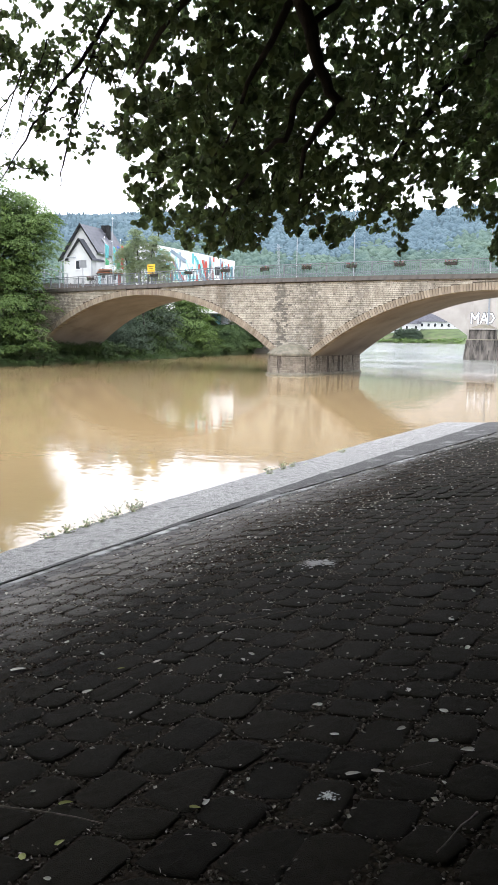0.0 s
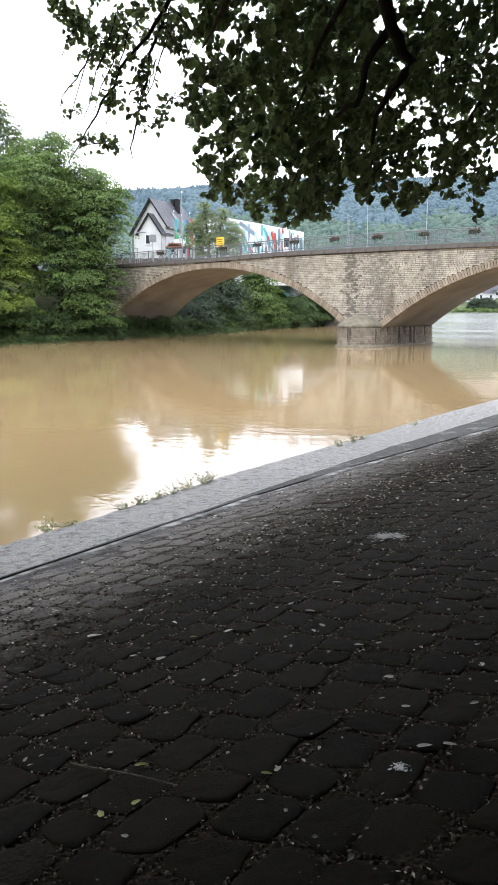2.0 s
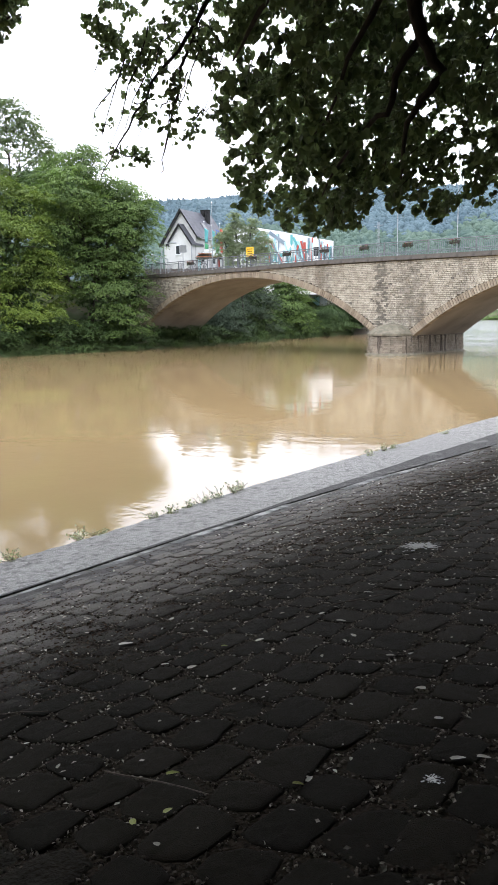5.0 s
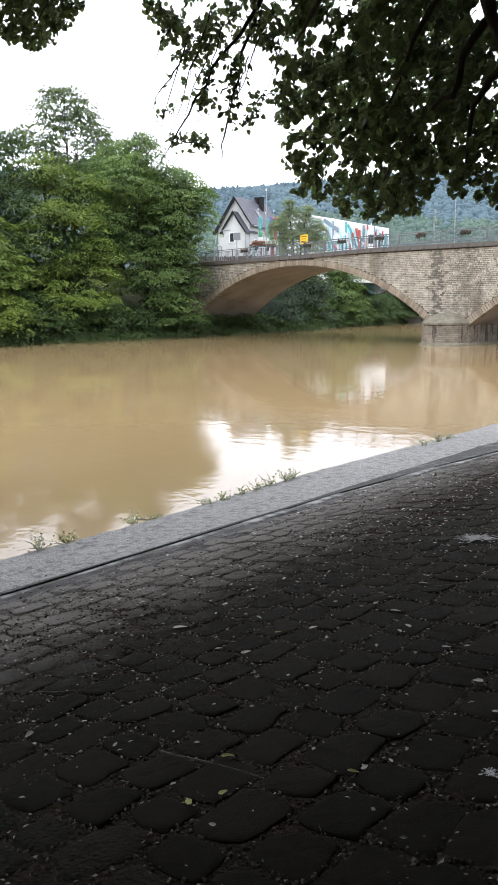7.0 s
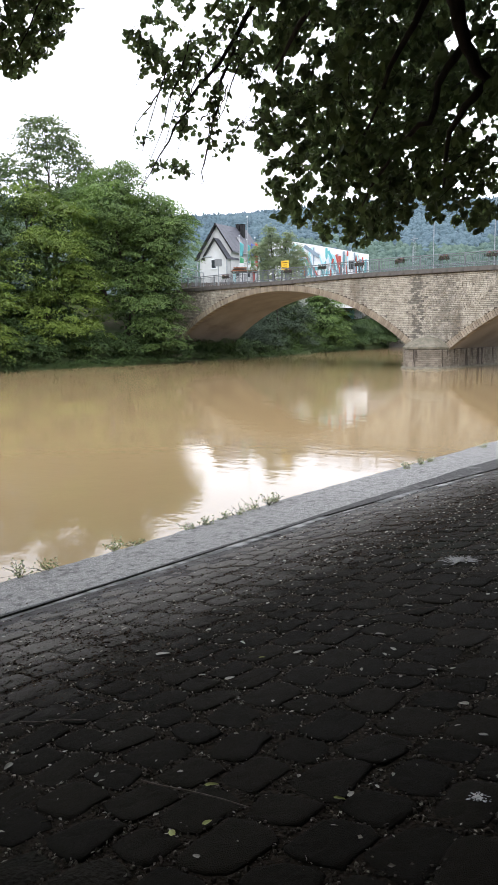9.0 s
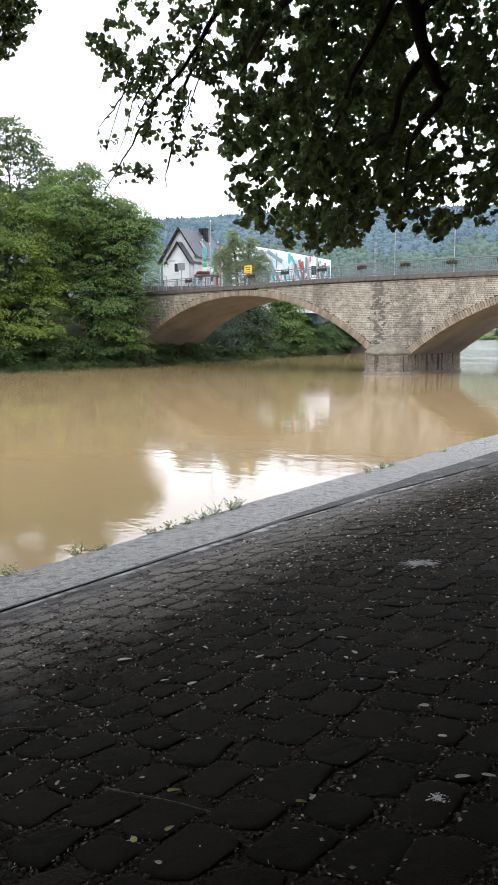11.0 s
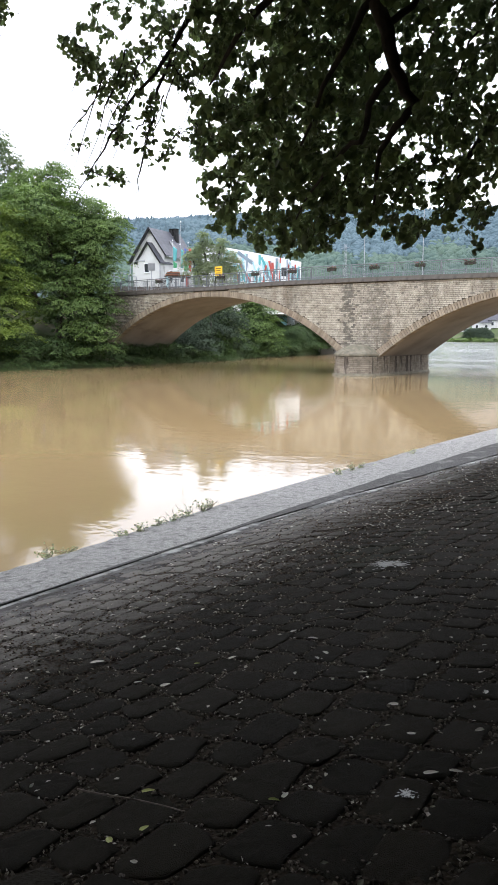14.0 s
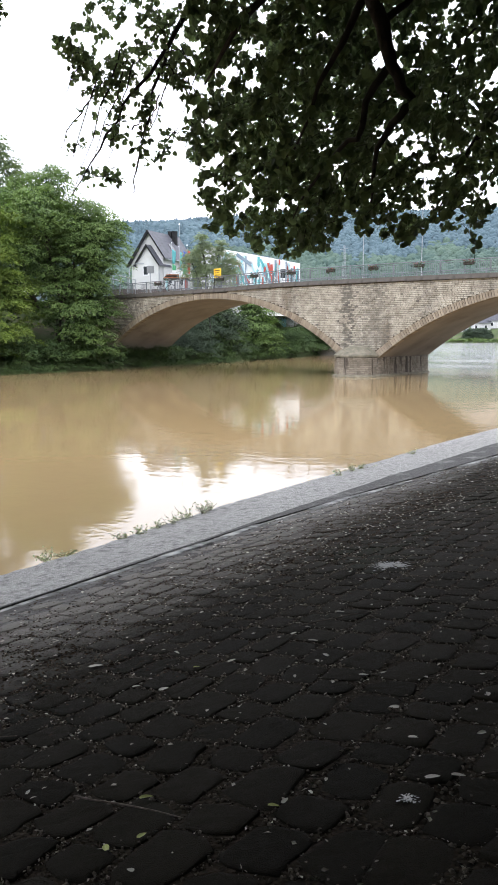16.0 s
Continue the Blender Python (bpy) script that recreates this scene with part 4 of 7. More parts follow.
# thick bushes on the far bank beyond the bridge
for k, (x, y, r, top, mat, words) in enumerate((
        (-51.0, 55.6, 2.0, 4.6, LEAF_WILLOW, "dark rounded bush on the bank below the bridge"),
        (-52.6, 61.5, 2.8, 7.0, LEAF_WILLOW, "grey-green willow bush hanging to the water"),
        (-54.6, 70.5, 3.0, 8.4, LEAF_MID, "large green bush leaning over the river bank"),
        (-59.0, 76.0, 2.9, 8.4, LEAF_MID, "large fresh green bush on the river bank"),
        (-55.4, 79.0, 2.0, 3.6, LEAF_DARK, "dark low bush at the water's edge"),
        (-57.0, 86.4, 2.8, 6.4, LEAF_DARK, "dark bush at the far river bend"),
        (-60.4, 95.5, 4.0, 8.0, LEAF_DARK, "dark bush at the far river bend"),
        (-65.8, 105.0, 4.6, 8.6, LEAF_DARK, "dark bush at the far river bend"))):
    far_tree(x, y, [(0.5, -0.3, 1.6, r, r, 1.9), (0.2, 0, top * 0.5, r * 0.95, r * 0.95, top * 0.28), (-0.2, 0.4, top * 0.76, r * 0.7, r * 0.7, top * 0.24), (1.2, -1.2, top * 0.3, r * 0.7, r * 0.7, top * 0.24)],
             mat, words, clumps=160, per=100, size=0.2, clump=0.75, trunk=0.12, seed=40 + k, name="bush", category="bush", group="bushes beyond the bridge", low=-0.9)
# the slender tree above the parapet
far_tree(-50.4, 58.6, [(0.2, 0.2, 7.9, 1.9, 1.9, 1.5), (-1.5, -1.1, 9.0, 0.8, 0.8, 1.7), (-0.5, -0.4, 9.6, 0.8, 0.8, 1.9), (0.5, 0.4, 9.3, 0.8, 0.8, 1.7), (1.5, 1.1, 8.8, 0.7, 0.7, 1.6), (-0.7, -0.5, 11.3, 0.4, 0.4, 1.0), (0.7, 0.5, 10.8, 0.35, 0.35, 0.9)],
         LEAF_PALE, "slender light green tree beside the road", clumps=950, per=40, size=0.125, trunk=0.09, seed=60, clump=0.36)


def undergrowth():
    rng = np.random.default_rng(5)
    blobs = []
    for y in np.arange(-6, 78, 1.0):
        x = float(np.interp(y, [-6, 25, 38, 43, 55, 70, 76], [-46.4, -45.7, -46.0, -46.8, -48.8, -53.2, -54.8]))
        high = 1.25 if 42 < y < 54 else rng.uniform(1.2, 2.6) if y < 42 else rng.uniform(0.9, 1.8)
        blobs.append((x - 0.8 + rng.normal(0, 0.4), y, 0.5, 1.3, 1.2, high))
    me = leaf_cloud("bank_undergrowth", blobs, 2400, 34, 0.2, LEAF_DARK, rng, 0.5, 0.02)
    tagged(put("bank_undergrowth", me), "dark leafy undergrowth along the far waterline", "undergrowth", kind="stuff")
    blobs = [(-125 + 3.2 * k + rng.normal(0, 1), 279.6 + rng.normal(0, 0.8) - 0.02 * k, 0.7, 2.6, 1.8, rng.uniform(0.6, 1.3)) for k in range(16)]
    me = leaf_cloud("shore_reeds", blobs, 260, 12, 0.8, LEAF_MID, rng, 1.0, 0.05)
    tagged(put("shore_reeds", me), "green reeds along the distant shore", "reeds", kind="stuff")


undergrowth()
far_tree(-114.3, 283, [(-2.6, 0, 2.6, 2.3, 2.2, 2.5), (1.2, 0.4, 2.7, 3.3, 2.8, 2.6), (3.4, -0.4, 1.8, 1.7, 1.8, 1.6)], LEAF_WILLOW, "dull green rounded bush on the distant grassy shore",
         clumps=240, per=30, size=0.6, trunk=0.15, seed=70, clump=0.8, name="bush", category="bush")


def hill_wood():
    """The wooded hillside: thousands of uneven crowns, with conifers along the ridge."""
    rng = np.random.default_rng(8)
    bm = bmesh.new()
    bmesh.ops.create_icosphere(bm, subdivisions=1, radius=1)
    ball = np.array([v.co for v in bm.verts])
    ball_faces = [tuple(v.index for v in f.verts) for f in bm.faces if f.calc_center_median().z > -0.35]
    bm.free()
    n = 37000
    az = np.radians(rng.uniform(12, 54, n))
    r = np.sqrt(rng.uniform(345.0 ** 2, 770.0 ** 2, n))
    x, y = -np.sin(az) * r, np.cos(az) * r
    keep = outside_river(x, y) > 18
    keep &= ~((np.hypot(x + 108, y - 300) < 42))
    x, y, r = x[keep], y[keep], r[keep]
    z = land_height(x, y)
    wide = 1.3 + 2.3 * rng.uniform(0, 1, len(x)) ** 2.2
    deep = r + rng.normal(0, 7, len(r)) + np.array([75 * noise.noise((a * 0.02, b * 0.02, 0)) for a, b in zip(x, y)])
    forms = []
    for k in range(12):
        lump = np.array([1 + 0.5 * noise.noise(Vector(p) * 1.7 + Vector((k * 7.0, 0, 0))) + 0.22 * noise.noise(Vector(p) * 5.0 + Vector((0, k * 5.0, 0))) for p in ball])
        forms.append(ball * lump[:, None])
    for name, mat, chosen, words in (("hillside_wood", HAZY_WOOD, deep >= 540, "wooded hillside in the distance, its green blued by haze"),
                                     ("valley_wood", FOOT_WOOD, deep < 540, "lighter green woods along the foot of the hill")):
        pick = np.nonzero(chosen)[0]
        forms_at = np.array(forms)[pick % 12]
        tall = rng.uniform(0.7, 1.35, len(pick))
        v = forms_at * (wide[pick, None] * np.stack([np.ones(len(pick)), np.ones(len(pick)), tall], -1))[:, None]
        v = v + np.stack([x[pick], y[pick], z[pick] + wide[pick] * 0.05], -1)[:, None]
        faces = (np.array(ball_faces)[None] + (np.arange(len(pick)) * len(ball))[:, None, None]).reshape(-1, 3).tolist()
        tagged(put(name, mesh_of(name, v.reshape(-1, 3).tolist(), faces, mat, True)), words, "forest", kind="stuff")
    verts, faces = [], []
    for i in range(2600):
        a, rr = radians(rng.uniform(12, 65)), rng.uniform(600, 775)
        if noise.noise((a * 14, rr * 0.012, 0)) < -0.05:
            continue
        cx, cy = -math.sin(a) * rr, math.cos(a) * rr
        cz = float(land_height(np.array([cx]), np.array([cy]))[0])
        h = rng.uniform(3, 6.5)
        w = h * rng.uniform(0.26, 0.42)
        for q in range(3):
            base = len(verts)
            z0, z1 = cz + h * 0.26 * q, cz + h * (0.45 + 0.275 * q)
            verts += [(cx + w * (1 - 0.27 * q) * math.cos(t * 1.047 + q), cy + w * (1 - 0.27 * q) * math.sin(t * 1.047 + q), z0 + rng.normal(0, 0.4)) for t in range(6)] + [(cx, cy, z1)]
            faces += [(base + t, base + (t + 1) % 6, base + 6) for t in range(6)]
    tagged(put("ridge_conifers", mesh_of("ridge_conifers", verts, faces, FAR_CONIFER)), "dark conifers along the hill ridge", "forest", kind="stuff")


hill_wood()


# ---- the overhanging tree ----
CANOPY_AZ = [5, 14, 16.2, 17.5, 20.9, 22.4, 25.5, 27.4, 30.2, 31.8, 34.2, 36, 39, 41.3, 42.4, 43.2, 45, 46.6, 49.2, 51, 51.7, 54, 55.5, 58.3, 60.4, 66]
CANOPY_EL = [3.5, 4.2, 4.4, 8.0, 8.6, 6.8, 7.4, 6.2, 7.2, 7.6, 5.4, 5.9, 6.4, 8.0, 10.6, 15.6, 14.6, 12.2, 10.2, 10.4, 19.5, 24, 18.4, 15.8, 16.8, 17]
EYE = np.array([0, 0, 2.49])


def aim(az, el, d):
    a, e = np.radians(az), np.radians(el)
    return EYE + np.stack([-np.sin(a) * np.cos(e), np.cos(a) * np.cos(e), np.sin(e)], -1) * np.asarray(d)[..., None]


def overhanging_tree():
    rng = np.random.default_rng(17)
    foot = np.array([4.2, 7.6, slope_z(4.2) - 0.15])
    t = thing("overhanging_tree", tuple(foot), "large tree with dark branches overhanging the paved bank", "tree")
    off = Matrix.Translation(-Vector(foot))
    crown_fork = foot + [-0.4, -0.2, 4.6]
    o = part("trunk", tube_bm(bend(foot - [0, 0, 0.3], crown_fork, 0, 5, rng, 0.05), np.linspace(0.46, 0.34, 6), 14), BARK, t)
    o.matrix_basis = off
    # main boughs over the bank
    boughs = {
        "middle": [crown_fork, (1.6, 6.6, 7.2), (-1.3, 5.0, 6.3), tuple(aim(30.3, 22.2, 4.6)), tuple(aim(29.3, 20.0, 4.5)), tuple(aim(28.7, 17.7, 4.45)), tuple(aim(27.3, 15.7, 4.4)), tuple(aim(28.6, 14.2, 4.4)), tuple(aim(29.7, 11.9, 4.45)), tuple(aim(29.9, 9.2, 4.6))],
        "second": [tuple(aim(28.7, 17.9, 4.46)), tuple(aim(30.4, 15.6, 4.5)), tuple(aim(30.9, 13.3, 4.55)), tuple(aim(32.6, 12.2, 4.7)), tuple(aim(34.2, 10.2, 4.9)), tuple(aim(35.4, 8.0, 5.1))],
        "cross": [tuple(aim(30.2, 21.9, 4.6)), tuple(aim(32.0, 19.2, 4.6)), tuple(aim(33.6, 16.8, 4.7)), tuple(aim(34.6, 14.0, 4.9)), tuple(aim(36.6, 11.0, 5.2))],
        "fork": [tuple(aim(29.4, 20.2, 4.5)), tuple(aim(27.7, 21.2, 4.6)), tuple(aim(26.4, 23.0, 5.0)), tuple(aim(25.0, 26.0, 5.8))],
        "right": [crown_fork, (1.2, 7.8, 6.6), tuple(aim(17.0, 19.4, 7.0)), tuple(aim(20.4, 16.2, 6.8)), tuple(aim(21.1, 14.9, 6.7)), tuple(aim(22.6, 13.2, 6.7)), tuple(aim(24.2, 10.4, 6.7)), tuple(aim(25.3, 8.4, 6.8))],
        "slim": [tuple(aim(19.8, 23.0, 6.6)), tuple(aim(22.6, 20.6, 6.4)), tuple(aim(24.0, 17.8, 6.3)), tuple(aim(24.9, 15.0, 6.3))],
        "high_left": [(-1.3, 5.0, 6.3), tuple(aim(37.4, 21.8, 5.2)), tuple(aim(39.6, 19.6, 5.3)), tuple(aim(41.4, 16.8, 5.6))],
        "left": [(-1.4, 6.2, 6.9), (-3.6, 5.2, 6.3), tuple(aim(43.6, 19.4, 6.3)), tuple(aim(45.0, 17.4, 6.3)), tuple(aim(47.0, 15.4, 6.3)), tuple(aim(48.6, 12.6, 6.2)), tuple(aim(50.6, 9.6, 6.2))],
        "left_low": [tuple(aim(43.6, 19.4, 6.3)), tuple(aim(44.4, 17.4, 6.3)), tuple(aim(45.2, 14.6, 6.3)), tuple(aim(46.2, 11.2, 6.2)), tuple(aim(46.5, 9.8, 6.2))],
        "far_left": [(-3.6, 5.2, 6.3), tuple(aim(52.0, 26.0, 5.8)), tuple(aim(56.0, 21.5, 5.6)), tuple(aim(58.6, 17.5, 5.5))],
        "behind": [crown_fork, (2.0, 2.0, 8.0), (0.0, -3.0, 7.5)],
        "upright": [crown_fork, (4.0, 7.2, 10.0), (3.4, 6.6, 13.5)],
    }
    girth = {"middle": (0.064, 0.006), "second": (0.022, 0.004), "cross": (0.022, 0.004), "fork": (0.02, 0.012), "right": (0.06, 0.005), "slim": (0.014, 0.004), "high_left": (0.035, 0.006), "left": (0.024, 0.003), "left_low": (0.014, 0.003), "far_left": (0.010, 0.003), "behind": (0.2, 0.06), "upright": (0.26, 0.08)}
    outer = []
    for key, pts in boughs.items():
        fine = []
        for a, b in zip(pts, pts[1:]):
            a, b = np.array(a, float), np.array(b, float)
            fine += [a + (b - a) * s + (rng.normal(0, 0.012, 3) if 0 < s else 0) for s in (0, 0.34, 0.67)]
        fine.append(np.array(pts[-1], float))
        g = girth[key]
        if key in ("left", "left_low", "far_left"):
            outer += fine
        o = part("bough", tube_bm(fine, np.linspace(g[0], g[1], len(fine)), 8), BARK, t, smooth=True)
        o.matrix_basis = off
    # twigs, each with its leaves: thick inside the crown, loose along its lower rim and on the outer sprays
    twigs = []
    while len(twigs) < 6600:
        az = rng.uniform(6, 62)
        low = float(np.interp(az, CANOPY_AZ, CANOPY_EL)) + abs(rng.normal(0, 0.35)) - 0.35 + 3.2 * max(0.0, noise.noise((az * 0.75, 9.0, 0)))
        el = rng.uniform(low, 30)
        over = el - low
        patchy = 0.6 * noise.noise((az * 0.40, el * 0.50, 4.0)) + 0.7 * noise.noise((az * 1.3, el * 1.4, 2.0)) + 0.5 * noise.noise((az * 2.6, el * 2.8, 6.0))
        if az < 42.5:
            heart = math.exp(-((az - 33.5) / 5.0) ** 2) + 0.3 * math.exp(-((az - 18.5) / 2.6) ** 2) * (el > 11)
            open_side = math.exp(-((az - 24.8) / 3.2) ** 2)
            chance = (0.62 + 0.38 * heart - 0.03 * open_side) * (0.75 if over < 1.2 else 1.0)
            gap = 0.12 * heart + 0.02 * open_side + 0.03
            if patchy > gap:
                chance *= max(0.08 + 0.14 * open_side, 0.45 - 2.2 * (patchy - gap))
        elif az < 50.6 + 1.6 * noise.noise((el * 0.5, 1.0, 7.0)) + 0.5 * noise.noise((el * 1.7, 3.0, 7.0)):
            chance = 0.2 if el > 15.6 + rng.uniform(0, 1.2) else 0.015
            if patchy > 0.12:
                chance *= 0.12
        elif az < 54.5:
            chance = 0.0
        else:
            chance = 0.4 if over < 6 else 0.6
        if el > 23:
            chance *= 0.6
        if rng.uniform() > chance:
            continue
        twigs.append((az, el, (rng.uniform(4.3, 5.2) if rng.uniform() < 0.05 else rng.uniform(5.6, 9.0)) if az < 42.5 else rng.uniform(6.0, 7.8)))
    twigs = np.array(twigs)
    tips = aim(twigs[:, 0], twigs[:, 1], twigs[:, 2])
    heading = unit(np.stack([rng.normal(-0.5, 0.6, len(tips)), rng.normal(-0.1, 0.6, len(tips)), rng.normal(-0.55, 0.35, len(tips))], -1))
    length = rng.uniform(0.09, 0.18, len(tips))
    bm_v, bm_f = [], []
    base, axis, up, size = [], [], [], []
    for k in range(len(tips)):
        root, tip = tips[k] - heading[k] * length[k], tips[k]
        side = unit(np.cross(heading[k], rng.normal(size=3)))
        side2 = np.cross(heading[k], side)
        q = len(bm_v)
        bm_v += [root + side * 0.0024, root - side * 0.0012 + side2 * 0.002, root - side * 0.0012 - side2 * 0.002, tip]
        bm_f += [(q, q + 1, q + 3), (q + 1, q + 2, q + 3), (q + 2, q, q + 3)]
        if twigs[k, 0] > 42.6:
            near = min(outer, key=lambda p: np.sum((p - root) ** 2) + (0.4 if p[2] < root[2] else 0))
            if np.linalg.norm(near - root) < 0.34:
                mid = (near + root) / 2 + [0, 0, 0.06]
                for a, b in ((near, mid), (mid, root)):
                    q = len(bm_v)
                    bm_v += [p + o for p in (a, b) for o in (side * 0.004, -side * 0.002 + side2 * 0.0035, -side * 0.002 - side2 * 0.0035)]
                    bm_f += [(q + i, q + (i + 1) % 3, q + 3 + (i + 1) % 3, q + 3 + i) for i in range(3)]
        for j in range(10):
            s = 0.35 + 0.65 * (j + 0.6) / 10
            out = side if j % 2 else -side
            base.append(root + (tip - root) * s + rng.normal(0, 0.012, 3))
            axis.append(out * 0.75 + heading[k] * 0.6 + np.array([0, 0, -0.45]) + rng.normal(0, 0.3, 3))
            up.append(np.array([0, 0, 0.6]) + rng.normal(0, 0.8, 3))
            size.append(rng.uniform(0.03, 0.055) * (0.8 if twigs[k, 0] > 42.5 else 1.0))
    # strands that hang from the outer boughs
    for a0, e0, a1, e1, count in ((46.6, 18.1, 49.2, 15.6, 34), (49.2, 15.6, 51.4, 12.2, 4), (46.2, 18.0, 47.7, 13.3, 46), (47.7, 13.3, 48.1, 11.7, 4), (45.4, 16.0, 45.9, 11.8, 62), (44.5, 16.1, 45.2, 13.3, 6),
                                  (42.6, 14.6, 41.9, 13.0, 26), (43.9, 13.4, 42.9, 13.9, 24), (45.0, 11.9, 43.6, 12.8, 26), (49.9, 10.9, 46.8, 10.5, 64), (50.4, 12.3, 49.9, 12.7, 8), (50.6, 18.8, 47.9, 15.8, 70), (44.1, 17.9, 42.6, 16.3, 50),
                                  (49.3, 18.3, 50.9, 15.8, 46), (47.1, 18.7, 48.5, 14.7, 50), (43.7, 19.1, 44.1, 16.2, 50), (48.2, 14.2, 47.0, 13.0, 24), (46.4, 13.9, 45.4, 14.6, 16), (57.0, 19.5, 58.6, 15.8, 50), (58.5, 20.0, 60.5, 16.9, 44), (56.0, 18.8, 57.4, 17.4, 24)):
        d = rng.uniform(5.9, 6.6)
        pts = bend(aim(a0, e0, d), aim(a1, e1, d + rng.uniform(-0.25, 0.25)), 0.03, 6, rng, 0.012)
        o = part("hanging_twig", tube_bm(pts, np.linspace(0.006, 0.002, 7), 5), BARK, t)
        o.matrix_basis = off
        bunches = rng.uniform(0.06, 1.0, 3 + count // 9)
        for _ in range(int(count * 1.6)):
            s = float(rng.choice(bunches)) + rng.normal(0, 0.022)
            p = pts[0] + (pts[-1] - pts[0]) * s + np.array([0, 0, 0.12 * s * (1 - s)]) + rng.normal(0, 0.033, 3)
            base.append(p)
            axis.append(rng.normal(0, 0.8, 3) + [0, 0, -0.3])
            up.append(np.array([0, 0, 0.5]) + rng.normal(0, 0.9, 3))
            size.append(rng.uniform(0.024, 0.045))
    base, axis, up, size = map(np.array, (base, axis, up, size))
    o = put("twig_growth", mesh_of("twig_growth", bm_v, bm_f, BARK), t, at=off, kind="stuff")
    rim = np.arange(0, len(base), max(1, len(base) // 260))[:260]
    rest = np.setdiff1d(np.arange(len(base)), rim)
    put("foliage", leaf_mesh("foliage", base[rest], axis[rest], up[rest], size[rest], LEAF_NEAR), t, at=off, kind="stuff")
    single = mesh_of("leaf", LEAF_FORM.tolist(), LEAF_FACES, LEAF_NEAR)
    for k in rim:
        a = Vector(axis[k]).normalized()
        s = a.cross(Vector(up[k])).normalized()
        m = Matrix((s, a, s.cross(a))).transposed().to_4x4()
        put("leaf", single, t, at=off @ Matrix.Translation(base[k]) @ m @ Matrix.Scale(size[k], 4))
    # a few bare hanging sprigs at the outer tips
    for az, el, drop in ((50.2, 11.5, 0.42), (49.3, 12.6, 0.5), (46.0, 12.8, 0.45), (51.0, 12.0, 0.5), (43.4, 14.5, 0.35), (22.8, 8.2, 0.2), (34.0, 6.8, 0.2)):
        a = aim(az, el, 6.1)
        bm = tube_bm(bend(a + [0.25, 0.1, 0.5], a - [0.06, 0, drop * 0.5], 0.05, 4, rng, 0.015), np.linspace(0.006, 0.0015, 5), 4)
        part("bare_sprig", bm, BARK, t).matrix_basis = off
    # the further side of the crown, seen through the near leaves
    n = 60000
    az, el, d = rng.uniform(4, 42.0, n), rng.uniform(6, 28, n), rng.uniform(8.4, 11.0, n)
    over = np.minimum(el - np.interp(az, CANOPY_AZ, CANOPY_EL) - np.abs(rng.normal(0, 0.5, n)) - 1.0, (42.0 - az) * 1.1)
    holes = np.array([0.6 * noise.noise((a * 0.40, e * 0.50, 4.0)) + 0.7 * noise.noise((a * 1.3, e * 1.4, 2.0)) + 0.5 * noise.noise((a * 2.6, e * 2.8, 6.0)) for a, e in zip(az, el)])
    inside = np.exp(-((az - 33.5) / 5.0) ** 2)
    bare = np.exp(-((az - 24.8) / 3.4) ** 2)
    # above 23.5 degrees, out of view, leaves are added thickly to block the sky
    share = np.maximum((0.055 + 0.09 * inside) * np.clip(over / 3.0, 0, 1) * np.where(holes > 0.05 + 0.14 * inside - 0.06 * bare, 0.15, 1.0), np.where(el > 23.5, 0.6, 0.0))
    c = aim(az, el, d)[rng.uniform(size=n) < share]
    back = leaf_mesh("inner_foliage", c, rng.normal(size=c.shape) + [0, 0, -0.5], rng.normal(0, 0.6, c.shape) + [0, 0, 0.7], rng.uniform(0.05, 0.08, len(c)), LEAF_NEAR)
    put("inner_foliage", back, t, at=off, kind="stuff")
    # leaves added overhead and around, mostly out of view, to shade the setts
    n = 44000
    c = np.stack([rng.uniform(-6.6, 8, n), rng.uniform(-9, 17, n), rng.uniform(4.6, 12.0, n)], -1)
    rel = c - EYE
    el = np.degrees(np.arctan2(rel[:, 2], np.hypot(rel[:, 0], rel[:, 1])))
    az = np.degrees(np.arctan2(-rel[:, 0], rel[:, 1]))
    side = np.stack([rng.uniform(-10.5, -1.0, 16000), rng.uniform(-9, 4.0, 16000), rng.uniform(3.3, 8.5, 16000)], -1)
    rs = side - EYE
    front = (c[:, 1] > 5.0) & (c[:, 0] < 3.0) & (rng.uniform(size=n) < 0.93)
    c = c[((el > 27) & ~front | (az < 3) & (el > 8) | (az > 71) & (el > 16)) & (np.linalg.norm(rel, axis=1) > 3.4)]
    azs, els = np.degrees(np.arctan2(-rs[:, 0], rs[:, 1])), np.degrees(np.arctan2(rs[:, 2], np.hypot(rs[:, 0], rs[:, 1])))
    c = np.concatenate([c, side[(azs > 70) & (els > 12) & (np.linalg.norm(rs, axis=1) > 3.2)]])
    shore_side = aim(rng.uniform(72, 120, 2600), rng.uniform(14, 46, 2600), rng.uniform(5.0, 9.5, 2600))
    rear_side = aim(rng.uniform(118, 268, 15000), rng.uniform(1, 42, 15000), rng.uniform(6.5, 11.0, 15000))
    land_side = aim(rng.uniform(-95, 9.5, 16000), rng.uniform(2, 40, 16000), rng.uniform(6.0, 10.5, 16000))
    overhead = np.stack([rng.uniform(-4.2, 6, 12000), rng.uniform(-7, 4.5, 12000), rng.uniform(6.0, 9.5, 12000)], -1)
    further = np.stack([rng.uniform(-5.0, 5, 8000), rng.uniform(8, 19.5, 8000), rng.uniform(5.0, 9.0, 8000)], -1)
    fr = further - EYE
    faz, fel = np.degrees(np.arctan2(-fr[:, 0], fr[:, 1])), np.degrees(np.arctan2(fr[:, 2], np.hypot(fr[:, 0], fr[:, 1])))
    further = further[(faz < 19.0) & (fel > 10)]
    c = np.concatenate([c, further, shore_side, rear_side, land_side, overhead])
    per = 2
